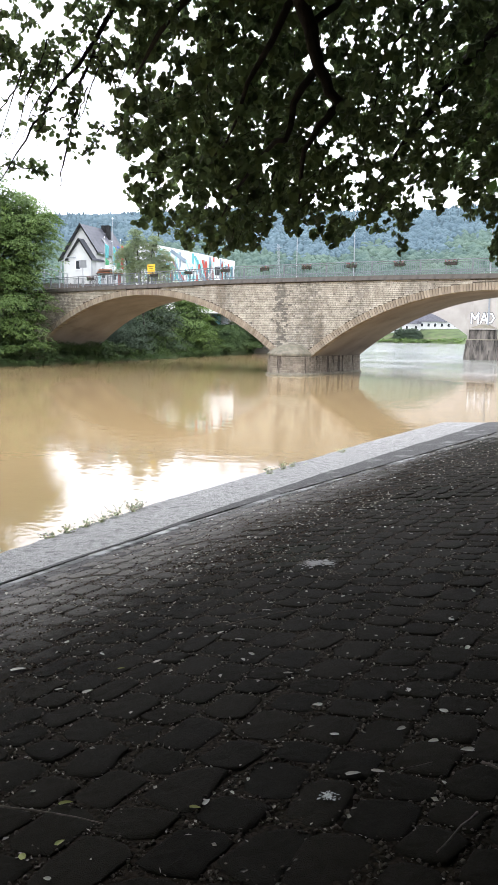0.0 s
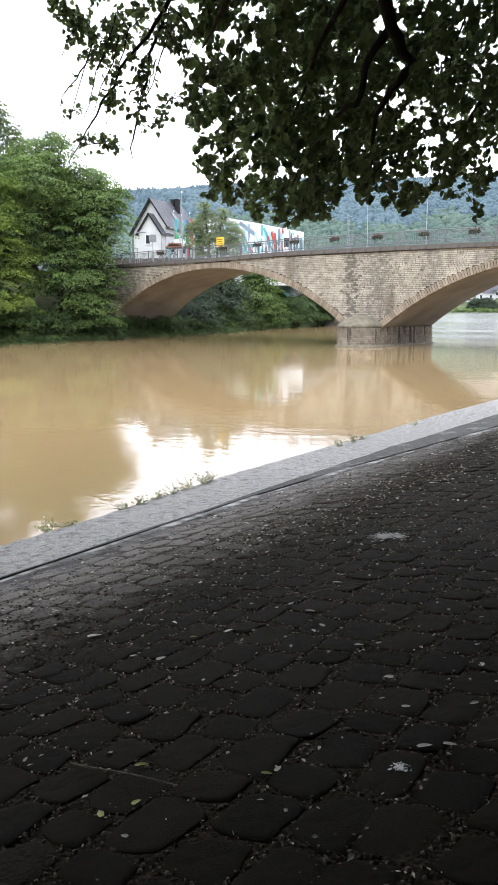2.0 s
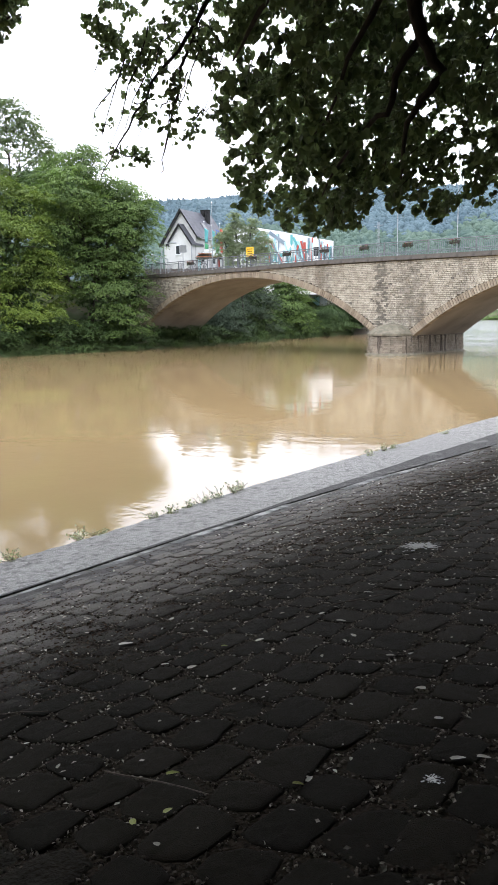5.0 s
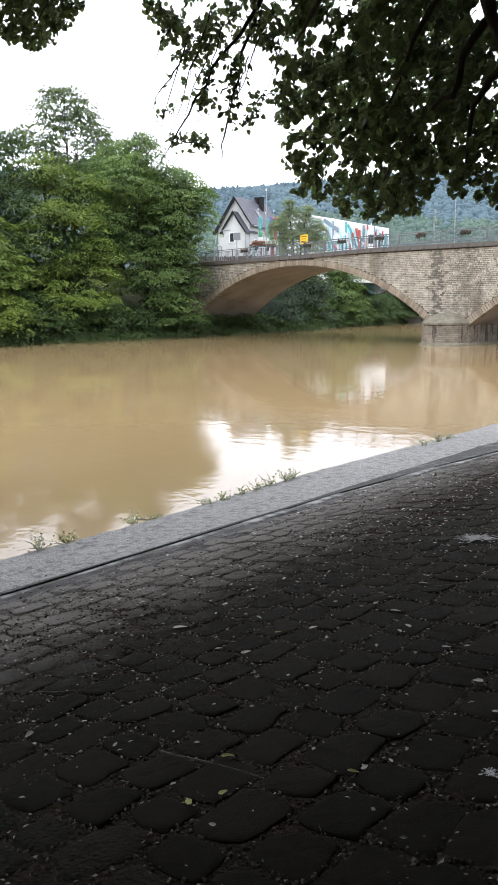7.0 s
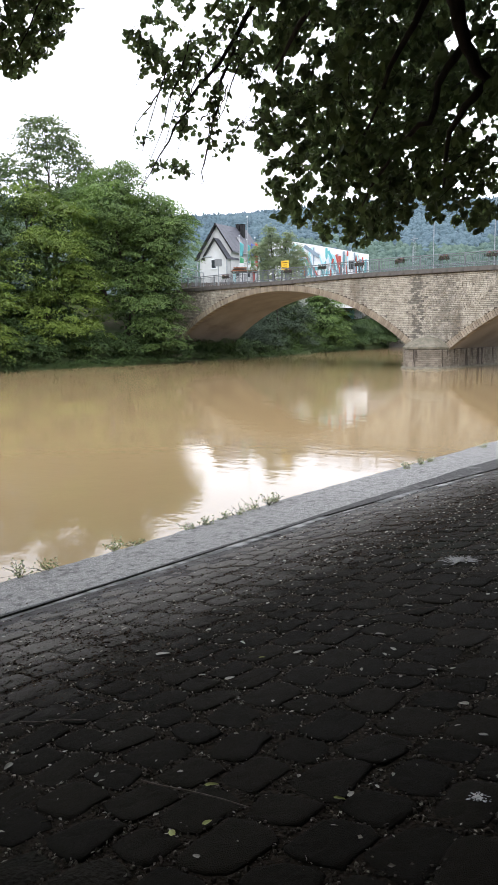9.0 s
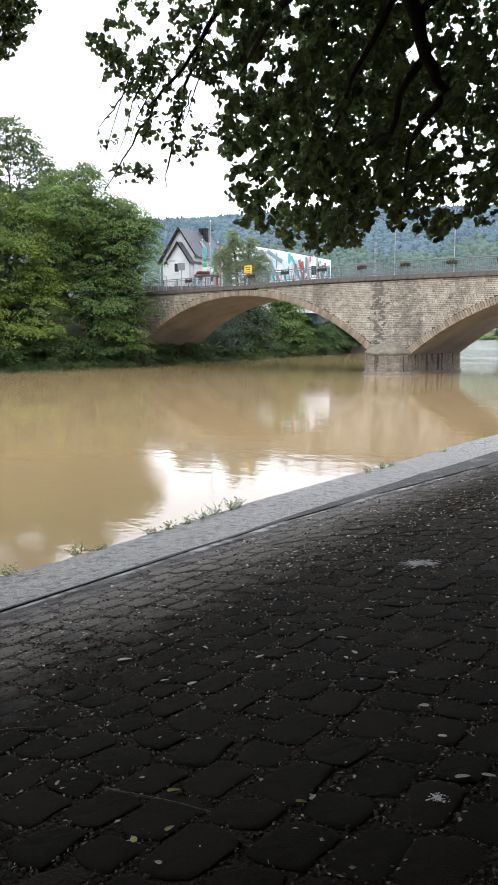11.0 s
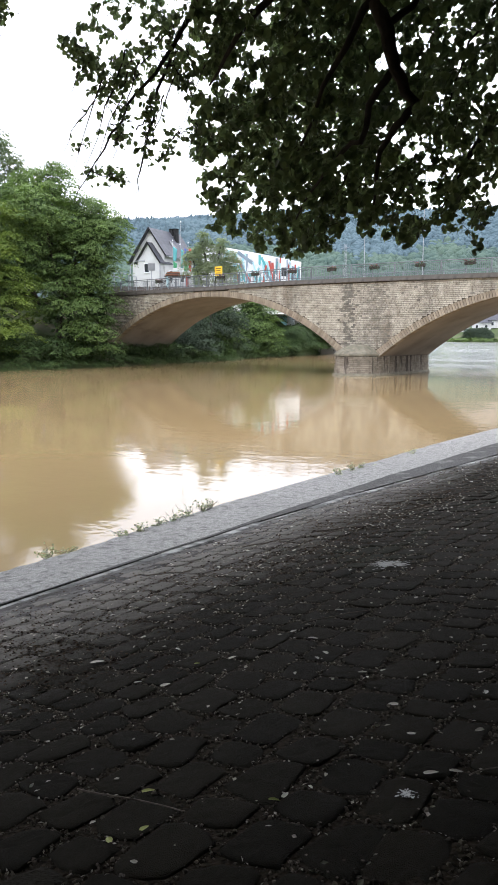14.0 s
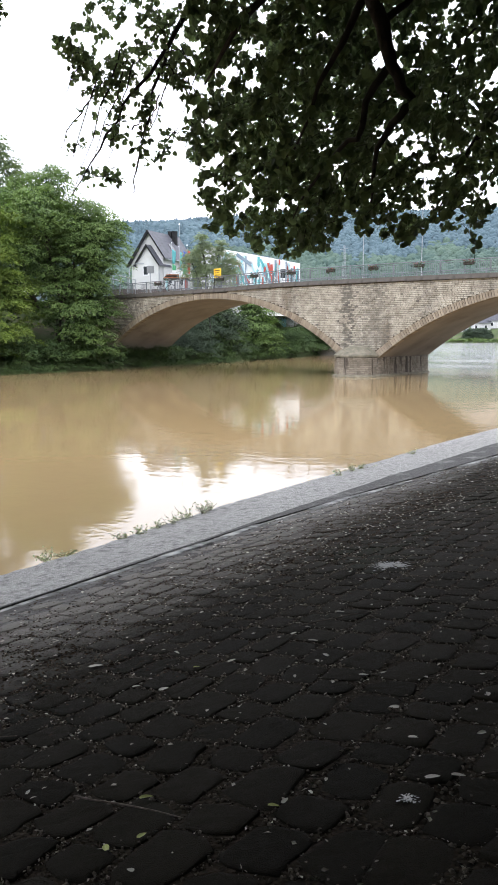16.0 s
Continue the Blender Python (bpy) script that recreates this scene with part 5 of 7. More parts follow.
    c = np.repeat(c, per, 0) + rng.normal(0, 0.14, (len(c) * per, 3))
    # a darker leaf than the near crown's, so that less light comes through
    me = leaf_mesh("unseen_shade_leaves", c, rng.normal(size=c.shape) + [0, 0, -0.5], rng.normal(0, 0.5, c.shape) + [0, 0, 1], rng.uniform(0.19, 0.34, len(c)), LEAF_DARK, SIMPLE_FORM * [1.5, 1, 1], SIMPLE_FACES)
    put("unseen_shade_leaves", me, t, at=off, kind="stuff")
    return t


overhanging_tree()
# unseen trees added behind the bank to keep sky light off the setts
for k, (x, y) in enumerate(((9.5, -7.5), (12.5, 3.0), (11.0, 19.0), (9.0, -19.0), (8.0, 31.0))):
    far_tree(x, y, [(0, 0, 5.0, 4.4, 4.4, 3.2), (-0.8, 0.5, 9.0, 4.6, 4.6, 3.6), (0.5, -0.5, 13.0, 3.4, 3.4, 3.2), (1.0, 1.0, 2.6, 3.6, 4.2, 2.4)], LEAF_DARK,
             "broad tree added out of view to shade the near bank", clumps=420, per=20, size=0.5, trunk=0.3, seed=80 + k, clump=0.9, group="trees along the near bank")


# ---- things on the bridge ----
def flower_box(x):
    z = wall_top(x) + 0.3
    box = thing("flower_box", (x, FACE - 0.14, z + 0.46), "dark wooden flower box hung on the railing", "flower box", "flower boxes on the railing")
    bm = box_bm((-0.3, -0.1, 0), (0.3, 0.1, 0.17), 0.012)
    for f in bm.faces:
        if f.normal.z > 0.9 and f.calc_area() > 0.05:
            bmesh.ops.inset_individual(bm, faces=[f], thickness=0.02, depth=-0.03)
            break
    part("trough", bm, DARK_WOOD, box)
    for s in (-0.22, 0.22):
        part("bracket", box_bm((s - 0.015, 0.09, 0.02), (s + 0.015, 0.15, 0.3), 0.003), RAIL_METAL, box)
    rng = np.random.default_rng(int(abs(x) * 10))
    n = 60
    base = np.stack([rng.uniform(-0.34, 0.34, n), rng.uniform(-0.16, 0.1, n), rng.uniform(-0.06, 0.24, n)], -1)
    put("plants", leaf_mesh("plants", base, rng.normal(size=(n, 3)) + [0, 0, 0.4], rng.normal(size=(n, 3)) + [0, 0, 1], rng.uniform(0.05, 0.09, n), LEAF_WILLOW), box, kind="stuff")
    n = 30
    base = np.stack([rng.uniform(-0.34, 0.34, n), rng.uniform(-0.14, 0.08, n), rng.uniform(0.16, 0.28, n)], -1)
    put("blossoms", leaf_mesh("blossoms", base, rng.normal(size=(n, 3)), rng.normal(size=(n, 3)) + [0, 0, 1], rng.uniform(0.03, 0.06, n), PETAL), box, "dusky red blossoms", kind="stuff")


for k in range(-3, 9):
    if k != -2:
        flower_box(-33.45 + 3.05 * k)


def post_lamp(x, y, z, high, r=0.032):
    lamp = thing("lamp_post", (x, y, z), "slim grey metal lamp post on the bridge", "street lamp", "lamp posts")
    part("base", rod_bm((0, 0, 0), (0, 0, 0.5), r * 1.7, r * 1.5, 10), POST_METAL, lamp)
    part("pole", rod_bm((0, 0, 0.5), (0, 0, high), r, r * 0.65, 10), POST_METAL, lamp)
    part("arm", tube_bm([(0, 0, high - 0.05), (0, 0.3, high + 0.2), (0, 0.9, high + 0.28)], (r * 0.6, r * 0.5, r * 0.45), 8), POST_METAL, lamp)
    bm = box_bm((-0.1, 0.8, high + 0.2), (0.1, 1.5, high + 0.32), 0.03)
    part("lamp_head", bm, SIGN_BACK, lamp)


for x in (-28.8, -24.3, -14.95):
    post_lamp(x, BACK - 0.55, wall_top(x) + 0.2, 8.0)


def yellow_sign():
    z = wall_top(-37.4) + 0.22
    s = thing("yellow_sign", (-37.4, FACE + 0.65, z), "yellow rectangular sign with three dark lines on a post", "sign")
    part("post", rod_bm((0, 0.04, 0), (0, 0.04, 1.45), 0.03, sides=8), RAIL_METAL, s)
    part("panel", box_bm((-0.34, -0.02, 0.86), (0.34, 0.02, 1.5), 0.008), YELLOW, s)
    for k, (w, zz) in enumerate(((0.25, 1.36), (0.2, 1.2), (0.24, 1.04))):
        part("lettering_bar", box_bm((-w, -0.026, zz - 0.022), (w, -0.0215, zz + 0.022)), DARK_WOOD, s)


yellow_sign()


def grey_sign():
    x, y = -46.9, 46.9
    z = wall_top(x) + 0.1
    s = thing("traffic_sign", (x, y, z), "back of a grey square traffic sign on a post", "sign", turn=38)
    part("post", rod_bm((0, 0.04, 0), (0, 0.04, 2.65), 0.035, sides=8), POST_METAL, s)
    part("panel", box_bm((-0.3, -0.015, 2.05), (0.3, 0.015, 2.65), 0.006), SIGN_BACK, s)
    part("clamp", box_bm((-0.06, 0.012, 2.3), (0.06, 0.08, 2.36), 0.004), RAIL_METAL, s)


grey_sign()


def curved_lamp():
    z = bank_z(-69.6, 66.1)
    s = thing("street_lamp", (-69.6, 66.1, z), "grey street lamp with a curved arm before the house", "street lamp", turn=38)
    part("pole", rod_bm((0, 0, 0), (0, 0, 4.2), 0.09, 0.07, 10), POST_METAL, s)
    part("arm", tube_bm([(0, 0, 4.15), (0.12, 0, 4.8), (0.5, 0, 5.15), (1.0, 0, 5.25)], (0.07, 0.06, 0.05, 0.05), 8), POST_METAL, s)
    part("lamp_head", box_bm((0.9, -0.13, 5.16), (1.75, 0.13, 5.34), 0.05), POST_METAL, s)


curved_lamp()


def approach_rail():
    s = thing("approach_railing", (-49.5, 46.2, 6.0), "pale steel railing climbing beside the road", "railing")
    a, b = np.array([-4.6, 1.6, 1.35]), np.array([3.0, -1.4, 0.0])
    for name, up in (("top_rail", 1.0), ("middle_rail", 0.55)):
        part(name, rod_bm(a + [0, 0, up], b + [0, 0, up], 0.04, sides=8), POST_METAL, s)
    for k in range(6):
        p = a + (b - a) * k / 5
        part("post", rod_bm(p + [0, 0, -0.3], p + [0, 0, 1.0], 0.035, sides=8), POST_METAL, s)


approach_rail()


def bicycle(x, y, turn):
    """A parked city bicycle: wheels with tyres, rims and spokes, a tube frame, saddle and handlebar."""
    b = thing("bicycle", (x, y, wall_top(x) + 0.22), "dark bicycle leaning against the bridge railing", "bicycle", turn=turn)
    for cx in (-0.52, 0.52):
        circle = [(cx + 0.33 * math.cos(t), 0, 0.345 + 0.33 * math.sin(t)) for t in np.linspace(0, math.tau, 25)]
        tyre = part("wheel", tube_bm(circle, [0.017] * 25, 6), RUBBER, b)
        bm = bmesh.new()
        for t in np.arange(0, math.tau, math.tau / 12):
            rod_bm((cx, 0, 0.345), (cx + 0.32 * math.cos(t), 0, 0.345 + 0.32 * math.sin(t)), 0.003, sides=4, bm=bm)
        part("spokes", bm, POST_METAL, tyre)
    for p, q, r in (((-0.52, 0, 0.345), (-0.18, 0, 0.84), 0.012), ((-0.52, 0, 0.345), (-0.08, 0, 0.32), 0.012), ((-0.08, 0, 0.32), (-0.2, 0, 0.90), 0.017), ((-0.08, 0, 0.32), (0.36, 0, 0.78), 0.019), ((-0.18, 0, 0.82), (0.34, 0, 0.86), 0.017), ((0.52, 0, 0.345), (0.32, 0, 1.02), 0.016)):
        part("frame_tube", rod_bm(p, q, r, sides=8), DARK_TRIM, b)
    part("saddle", box_bm((-0.34, -0.07, 0.90), (-0.08, 0.07, 0.96), 0.025), RUBBER, b)
    part("handlebar", tube_bm([(0.2, -0.28, 1.06), (0.3, -0.12, 1.07), (0.32, 0, 1.03), (0.3, 0.12, 1.07), (0.2, 0.28, 1.06)], [0.013] * 5, 6), POST_METAL, b)
    part("mudguard", tube_bm([(-0.52 + 0.37 * math.cos(t), 0, 0.345 + 0.37 * math.sin(t)) for t in np.linspace(0.6, 2.9, 8)], [0.014] * 8, 5), DARK_TRIM, b)


bicycle(-42.7, 44.35, 4)


# ---- the town behind the bridge ----
def house():
    w, length, eave, ridge = 2.9, 8.4, 7.1, 11.2
    base = bank_z(-80, 80) - 0.3
    h = thing("house", (-79.5, 79.4, base), "white stucco house with steep slate roof and dark verges", "house", turn=14)
    # body: pentagon gable, extruded
    def gable_block(x0, x1, xm, y0, y1, zb, ze, zr, mat, name):
        bm = bmesh.new()
        z_right = zr - (zr - ze) / (xm - x0) * (x1 - xm)
        rings = [[bm.verts.new((x, y, z)) for x, z in ((x0, zb), (x1, zb), (x1, z_right), (xm, zr), (x0, ze))] for y in (y0, y1)]
        for k in range(5):
            bm.faces.new((rings[0][k], rings[1][k], rings[1][(k + 1) % 5], rings[0][(k + 1) % 5]))
        bm.faces.new(rings[0])
        bm.faces.new(rings[1][::-1])
        bmesh.ops.recalc_face_normals(bm, faces=bm.faces)
        return part(name, bm, mat, h)

    def roof(x0, x1, xm, y0, y1, ze, zr, over):
        """Two slabs of slate with dark verge boards on the gable end."""
        slope = (zr - ze) / (xm - x0)
        for sgn, xe in ((-1, x0), (1, x1)):
            xo = xe + sgn * over
            zo = zr - slope * (abs(xm - xe) + over)
            rows = 9
            for k in range(rows):
                a, b = k / rows, (k + 1) / rows
                xa, za = xo + (xm - xo) * a, zo + (zr - zo) * a
                xb, zb = xo + (xm - xo) * b, zo + (zr - zo) * b
                bm = bmesh.new()
                q = [bm.verts.new(p) for p in ((xa, y0 - over, za + 0.2), (xa, y1, za + 0.2), (xb, y1, zb + 0.18), (xb, y0 - over, zb + 0.18),
                                               (xa, y0 - over, za + 0.06), (xa, y1, za + 0.06), (xb, y1, zb + 0.06), (xb, y0 - over, zb + 0.06))]
                for f in ((0, 1, 2, 3), (7, 6, 5, 4), (0, 4, 5, 1), (1, 5, 6, 2), (2, 6, 7, 3), (3, 7, 4, 0)):
                    bm.faces.new([q[i] for i in f])
                bmesh.ops.recalc_face_normals(bm, faces=bm.faces)
                part("slate_course", bm, SLATE, h)
            bm = bmesh.new()
            q = [bm.verts.new(p) for p in ((xo, y0 - over - 0.06, zo - 0.08), (xm, y0 - over - 0.06, zr - 0.08), (xm, y0 - over - 0.06, zr + 0.24), (xo, y0 - over - 0.06, zo + 0.24),
                                           (xo, y0 - over + 0.02, zo - 0.08), (xm, y0 - over + 0.02, zr - 0.08), (xm, y0 - over + 0.02, zr + 0.24), (xo, y0 - over + 0.02, zo + 0.24))]
            for f in ((0, 1, 2, 3), (7, 6, 5, 4), (0, 4, 5, 1), (1, 5, 6, 2), (2, 6, 7, 3), (3, 7, 4, 0)):
                bm.faces.new([q[i] for i in f])
            bmesh.ops.recalc_face_normals(bm, faces=bm.faces)
            part("verge_board", bm, DARK_TRIM, h, "dark stained verge board")

    side = 2.2
    gable_block(-w, side, 0, 0, length, 0, eave, ridge, STUCCO, "wall")
    roof(-w, side, 0, 0, length, eave, ridge, 0.5)
    gable_block(-1.45, 2.05, 0.3, -1.1, 1.0, 0, 6.75, 9.15, STUCCO, "front_wing")
    roof(-1.45, 2.05, 0.3, -1.1, 2.0, 6.75, 9.15, 0.3)

    def window(x, z, ww, hh, y=-1.1):
        frame_ = part("window", box_bm((x - ww / 2, y - 0.05, z - hh / 2), (x + ww / 2, y + 0.05, z + hh / 2), 0.01), WHITE_PAINT, h, "white framed window with dark glass")
        part("pane", box_bm((x - ww / 2 + 0.09, y - 0.06, z - hh / 2 + 0.09), (x + ww / 2 - 0.09, y - 0.054, z + hh / 2 - 0.09)), GLASS, frame_)
        part("sill", box_bm((x - ww / 2 - 0.06, y - 0.16, z - hh / 2 - 0.06), (x + ww / 2 + 0.06, y - 0.052, z - hh / 2 - 0.004), 0.01), STUCCO, frame_)

    window(0.05, 5.85, 0.85, 1.3)
    window(-0.2, 2.3, 0.45, 0.9)
    window(0.5, 2.3, 0.45, 0.9)
    # side windows
    for y, z, hh in ((1.7, 4.9, 1.5), (5.0, 4.9, 1.5), (1.8, 2.0, 2.1), (5.2, 2.2, 1.4)):
        frame_ = part("window", box_bm((side - 0.05, y - 0.5, z - hh / 2), (side + 0.05, y + 0.5, z + hh / 2), 0.01), WHITE_PAINT, h)
        part("pane", box_bm((side + 0.054, y - 0.41, z - hh / 2 + 0.09), (side + 0.06, y + 0.41, z + hh / 2 - 0.09)), GLASS, frame_)
    part("gutter", rod_bm((side + 0.5, 0.2, 7.4), (side + 0.5, length, 7.4), 0.08, sides=8), POST_METAL, h)
    part("downpipe", rod_bm((2.16, -1.16, 0), (2.16, -1.16, 6.6), 0.07, sides=8), POST_METAL, h)
    for x in (-0.1, 0.6):
        c = part("chimney", box_bm((x, 5.4, 9.0), (x + 0.5, 6.1, 11.75), 0.03), DARK_TRIM, h, "dark slate-clad chimney")
        part("chimney_cap", box_bm((x - 0.04, 5.35, 11.754), (x + 0.54, 6.15, 11.84), 0.02), DARK_TRIM, c)
    sky_w = part("roof_window", box_bm((-0.6, -0.5, 0), (0.6, 0.5, 0.08), 0.02), GLASS, h, "roof window with pale reflection")
    sky_w.matrix_basis = pose(1.5, 3.6, 9.28, 0, math.degrees(math.atan((ridge - eave) / w)), 0)


house()


def mural_building():
    """White hall whose long front carries coloured slanting beams."""
    base = 5.9
    b = thing("mural_hall", (-62.2, 72.0, base), "white hall with turquoise and red slanting painted beams", "building", turn=38.2)
    top = 6.5
    bm = bmesh.new()
    prof = [(-1.0, -1.0), (10.7, -1.0), (10.7, top - 1.4), (4.4, top - 0.2), (2.6, top + 0.1), (-1.0, top + 0.7)]
    rings = [[bm.verts.new((x, y, z)) for x, z in prof] for y in (0, 9)]
    n = len(prof)
    for k in range(n):
        bm.faces.new((rings[0][k], rings[1][k], rings[1][(k + 1) % n], rings[0][(k + 1) % n]))
    bm.faces.new(rings[0])
    bm.faces.new(rings[1][::-1])
    bmesh.ops.recalc_face_normals(bm, faces=bm.faces)
    part("wall", bm, WHITE_PLASTER, b)
    part("roof", box_bm((-1.3, -0.2, top - 3), (-1.05, 9.2, top + 0.75)), SLATE, b)

    def beam(x0, z0, x1, z1, w, mat, name="beam", d=0.0):
        a, c = Vector((x0, 0, z0)), Vector((x1, 0, z1))
        u = (c - a).normalized()
        v = Vector((-u.z, 0, u.x)) * w / 2
        bm = bmesh.new()
        y0, y1 = -0.06 - d, -0.004
        q = [bm.verts.new((p.x, y, p.z)) for y in (y0, y1) for p in (a - v, c - v, c + v, a + v)]
        for f in ((0, 1, 2, 3), (7, 6, 5, 4), (0, 4, 5, 1), (1, 5, 6, 2), (2, 6, 7, 3), (3, 7, 4, 0)):
            bm.faces.new([q[i] for i in f])
        bmesh.ops.recalc_face_normals(bm, faces=bm.faces)
        part(name, bm, mat, b)

    beam(2.9, 2.0, 2.9, 6.0, 0.55, CYAN)
    beam(3.2, 6.2, 5.0, 4.9, 0.38, GREY_BLUE, d=0.05)
    beam(2.9, 3.4, 5.8, 3.7, 0.4, TEAL, d=0.01)
    beam(3.4, 4.6, 4.2, 6.0, 0.25, CYAN, d=0.02)
    beam(4.3, 2.2, 4.3, 6.0, 0.18, GREY_BLUE, d=0.07)
    beam(5.8, 2.0, 5.8, 5.9, 0.28, TEAL, d=0.03)
    beam(6.0, 5.6, 7.2, 3.0, 0.28, TEAL, d=0.05)
    beam(5.2, 3.0, 6.8, 3.3, 0.35, CYAN)
    beam(4.6, 2.4, 6.6, 2.6, 0.3, GREY_BLUE)
    beam(7.5, 2.0, 7.3, 5.0, 0.3, RED, d=0.05)
    beam(7.8, 2.0, 7.8, 5.5, 0.24, GREY_BLUE, d=0.08)
    beam(9.0, 5.0, 8.6, 2.2, 0.22, TEAL, d=0.02)
    beam(9.4, 5.0, 8.9, 3.2, 0.28, RED, d=0.04)
    beam(10.0, 2.0, 10.0, 4.8, 0.18, RED, d=0.02)
    beam(10.4, 2.0, 10.4, 4.6, 0.2, CYAN, d=0.02)
    beam(3.6, 2.0, 3.6, 5.6, 0.2, WHITE_METAL, d=0.04)
    beam(5.0, 2.0, 5.3, 5.6, 0.3, WHITE_METAL, d=0.06)
    beam(6.5, 2.0, 6.4, 5.2, 0.22, CYAN, d=0.02)
    beam(7.0, 2.0, 7.1, 5.2, 0.16, GREY_BLUE, d=0.09)
    beam(4.8, 5.6, 6.6, 3.6, 0.22, WHITE_METAL, d=0.08)
    beam(9.6, 2.0, 9.7, 4.6, 0.18, GREY_BLUE, d=0.06)
    beam(3.1, 2.6, 4.6, 3.6, 0.25, TEAL, d=0.05)
    beam(0.2, 3.0, 2.2, 6.4, 0.35, CYAN, d=0.02)
    beam(1.2, 2.0, 1.2, 6.2, 0.25, GREY_BLUE, d=0.04)
    rng = np.random.default_rng(31)
    for k in range(32):
        x0 = 2.7 + 7.6 * (k + rng.uniform(0, 0.8)) / 32
        high = 5.9 - 0.14 * max(0.0, x0 - 4)
        lean = rng.choice((-1.3, -0.8, 0.5, 1.2)) * rng.uniform(0.6, 1.2)
        beam(x0, rng.uniform(1.8, 3.0), min(10.5, max(2.8, x0 + lean)), high - rng.uniform(0.2, 1.6), rng.uniform(0.1, 0.24), (TEAL, CYAN, RED, GREY_BLUE, CYAN, WHITE_METAL)[k % 6], d=0.10 + 0.005 * k)
    for k, (x0, mat) in enumerate(((8.12, RED), (8.3, CYAN), (8.98, GREY_BLUE), (9.2, RED), (9.45, CYAN), (9.8, GREY_BLUE), (10.2, TEAL), (10.55, GREY_BLUE))):
        beam(x0, 1.6, x0 + (0.12, -0.1, 0.05)[k % 3], 5.0 - 0.1 * k + 0.5 * (k % 2 == 0) * (x0 < 9.5), 0.13, mat, d=0.47 + 0.004 * k)
    # small gabled bay
    bm = bmesh.new()
    prof = [(8.2, 0), (9.1, 0), (9.1, 4.6), (8.65, 5.7), (8.2, 4.6)]
    rings = [[bm.verts.new((x, y, z)) for x, z in prof] for y in (-0.5, -0.1)]
    for k in range(5):
        bm.faces.new((rings[0][k], rings[1][k], rings[1][(k + 1) % 5], rings[0][(k + 1) % 5]))
    bm.faces.new(rings[0])
    bm.faces.new(rings[1][::-1])
    bmesh.ops.recalc_face_normals(bm, faces=bm.faces)
    part("gabled_bay", bm, WHITE_METAL, b, "pale blue-white gabled bay")
    part("pane", box_bm((8.35, -0.53, 3.4), (8.95, -0.505, 4.4)), GLASS, b)


mural_building()


def brick_house():
    base = bank_z(-86, 108)
    b = thing("red_house", (-86.0, 108.0, base), "house with terracotta roof behind the trees", "house", turn=30)
    part("wall", box_bm((-4, 0, 0), (5, 8, 6.5)), STUCCO, b)
    bm = bmesh.new()
    q = [bm.verts.new(p) for p in ((-4.4, -0.4, 6.4), (5.4, -0.4, 6.4), (5.4, 8.4, 6.4), (-4.4, 8.4, 6.4), (-4.4, 4, 10.2), (5.4, 4, 10.2))]
    for f in ((0, 1, 5, 4), (2, 3, 4, 5), (1, 2, 5), (3, 0, 4), (3, 2, 1, 0)):
        bm.faces.new([q[i] for i in f])
    part("roof", bm, TERRACOTTA, b)
    for x in (-2, 1, 3.6):
        w = part("window", box_bm((x - 0.5, -0.05, 4), (x + 0.5, 0.05, 5.4), 0.01), WHITE_PAINT, b)
        part("pane", box_bm((x - 0.4, -0.06, 4.1), (x + 0.4, -0.054, 5.3)), GLASS, w)


brick_house()


def flagpole(x, y, high, cloths, tall_top=0.0):
    z = bank_z(x, y) if x < -50 else wall_top(x) + 0.1
    rise = max(0.0, z - 4.45) if x < -50 else 0.0
    high -= rise * 0.4
    s = thing("flagpole", (x, y, z), "white flagpole with limp hanging flag", "flagpole", "flagpoles", turn=38)
    part("pole", rod_bm((0, 0, 0), (0, 0, high), 0.034, 0.02, 10), POST_METAL, s)
    part("finial", rod_bm((0, 0, high), (0, 0, high + 0.12), 0.07, 0.03, 8), WHITE_METAL, s)
    for mat, x0, width, z1, z0 in cloths:
        z1, z0 = z1 - rise * 0.4, z0 - rise * 0.4
        verts, faces = [], []
        nx, nz = 8, 10
        for j in range(nz + 1):
            for i in range(nx + 1):
                u, v = i / nx, j / nz
                verts.append((x0 + width * u * (1 - 0.25 * v), 0.09 * math.sin(u * 9 + v * 2 + x) * (0.3 + u), z1 + (z0 - z1) * v - 0.25 * u * (1 - v)))
        faces = [(j * (nx + 1) + i, j * (nx + 1) + i + 1, (j + 1) * (nx + 1) + i + 1, (j + 1) * (nx + 1) + i) for j in range(nz) for i in range(nx)]
        ob = put("flag", mesh_of("flag", verts, faces, mat, True), s)
        solid = ob.modifiers.new("thickness", "SOLIDIFY")
        solid.thickness = 0.012


flagpole(-45.1, 48.5, 5.9, [])
flagpole(-58.8, 62.0, 7.0, [(GREEN_CLOTH, 0.06, 0.4, 4.9, 3.6), (TEAL, 0.06, 0.4, 6.4, 4.9)])
flagpole(-58.2, 62.5, 6.6, [(TEAL, 0.05, 0.3, 6.2, 4.2)])
flagpole(-57.5, 63.0, 6.8, [(BLUE_CLOTH, -0.4, 0.38, 6.3, 4.9), (RED, 0.05, 0.3, 6.4, 3.4), (GREEN_CLOTH, -0.45, 0.4, 4.8, 3.5)])


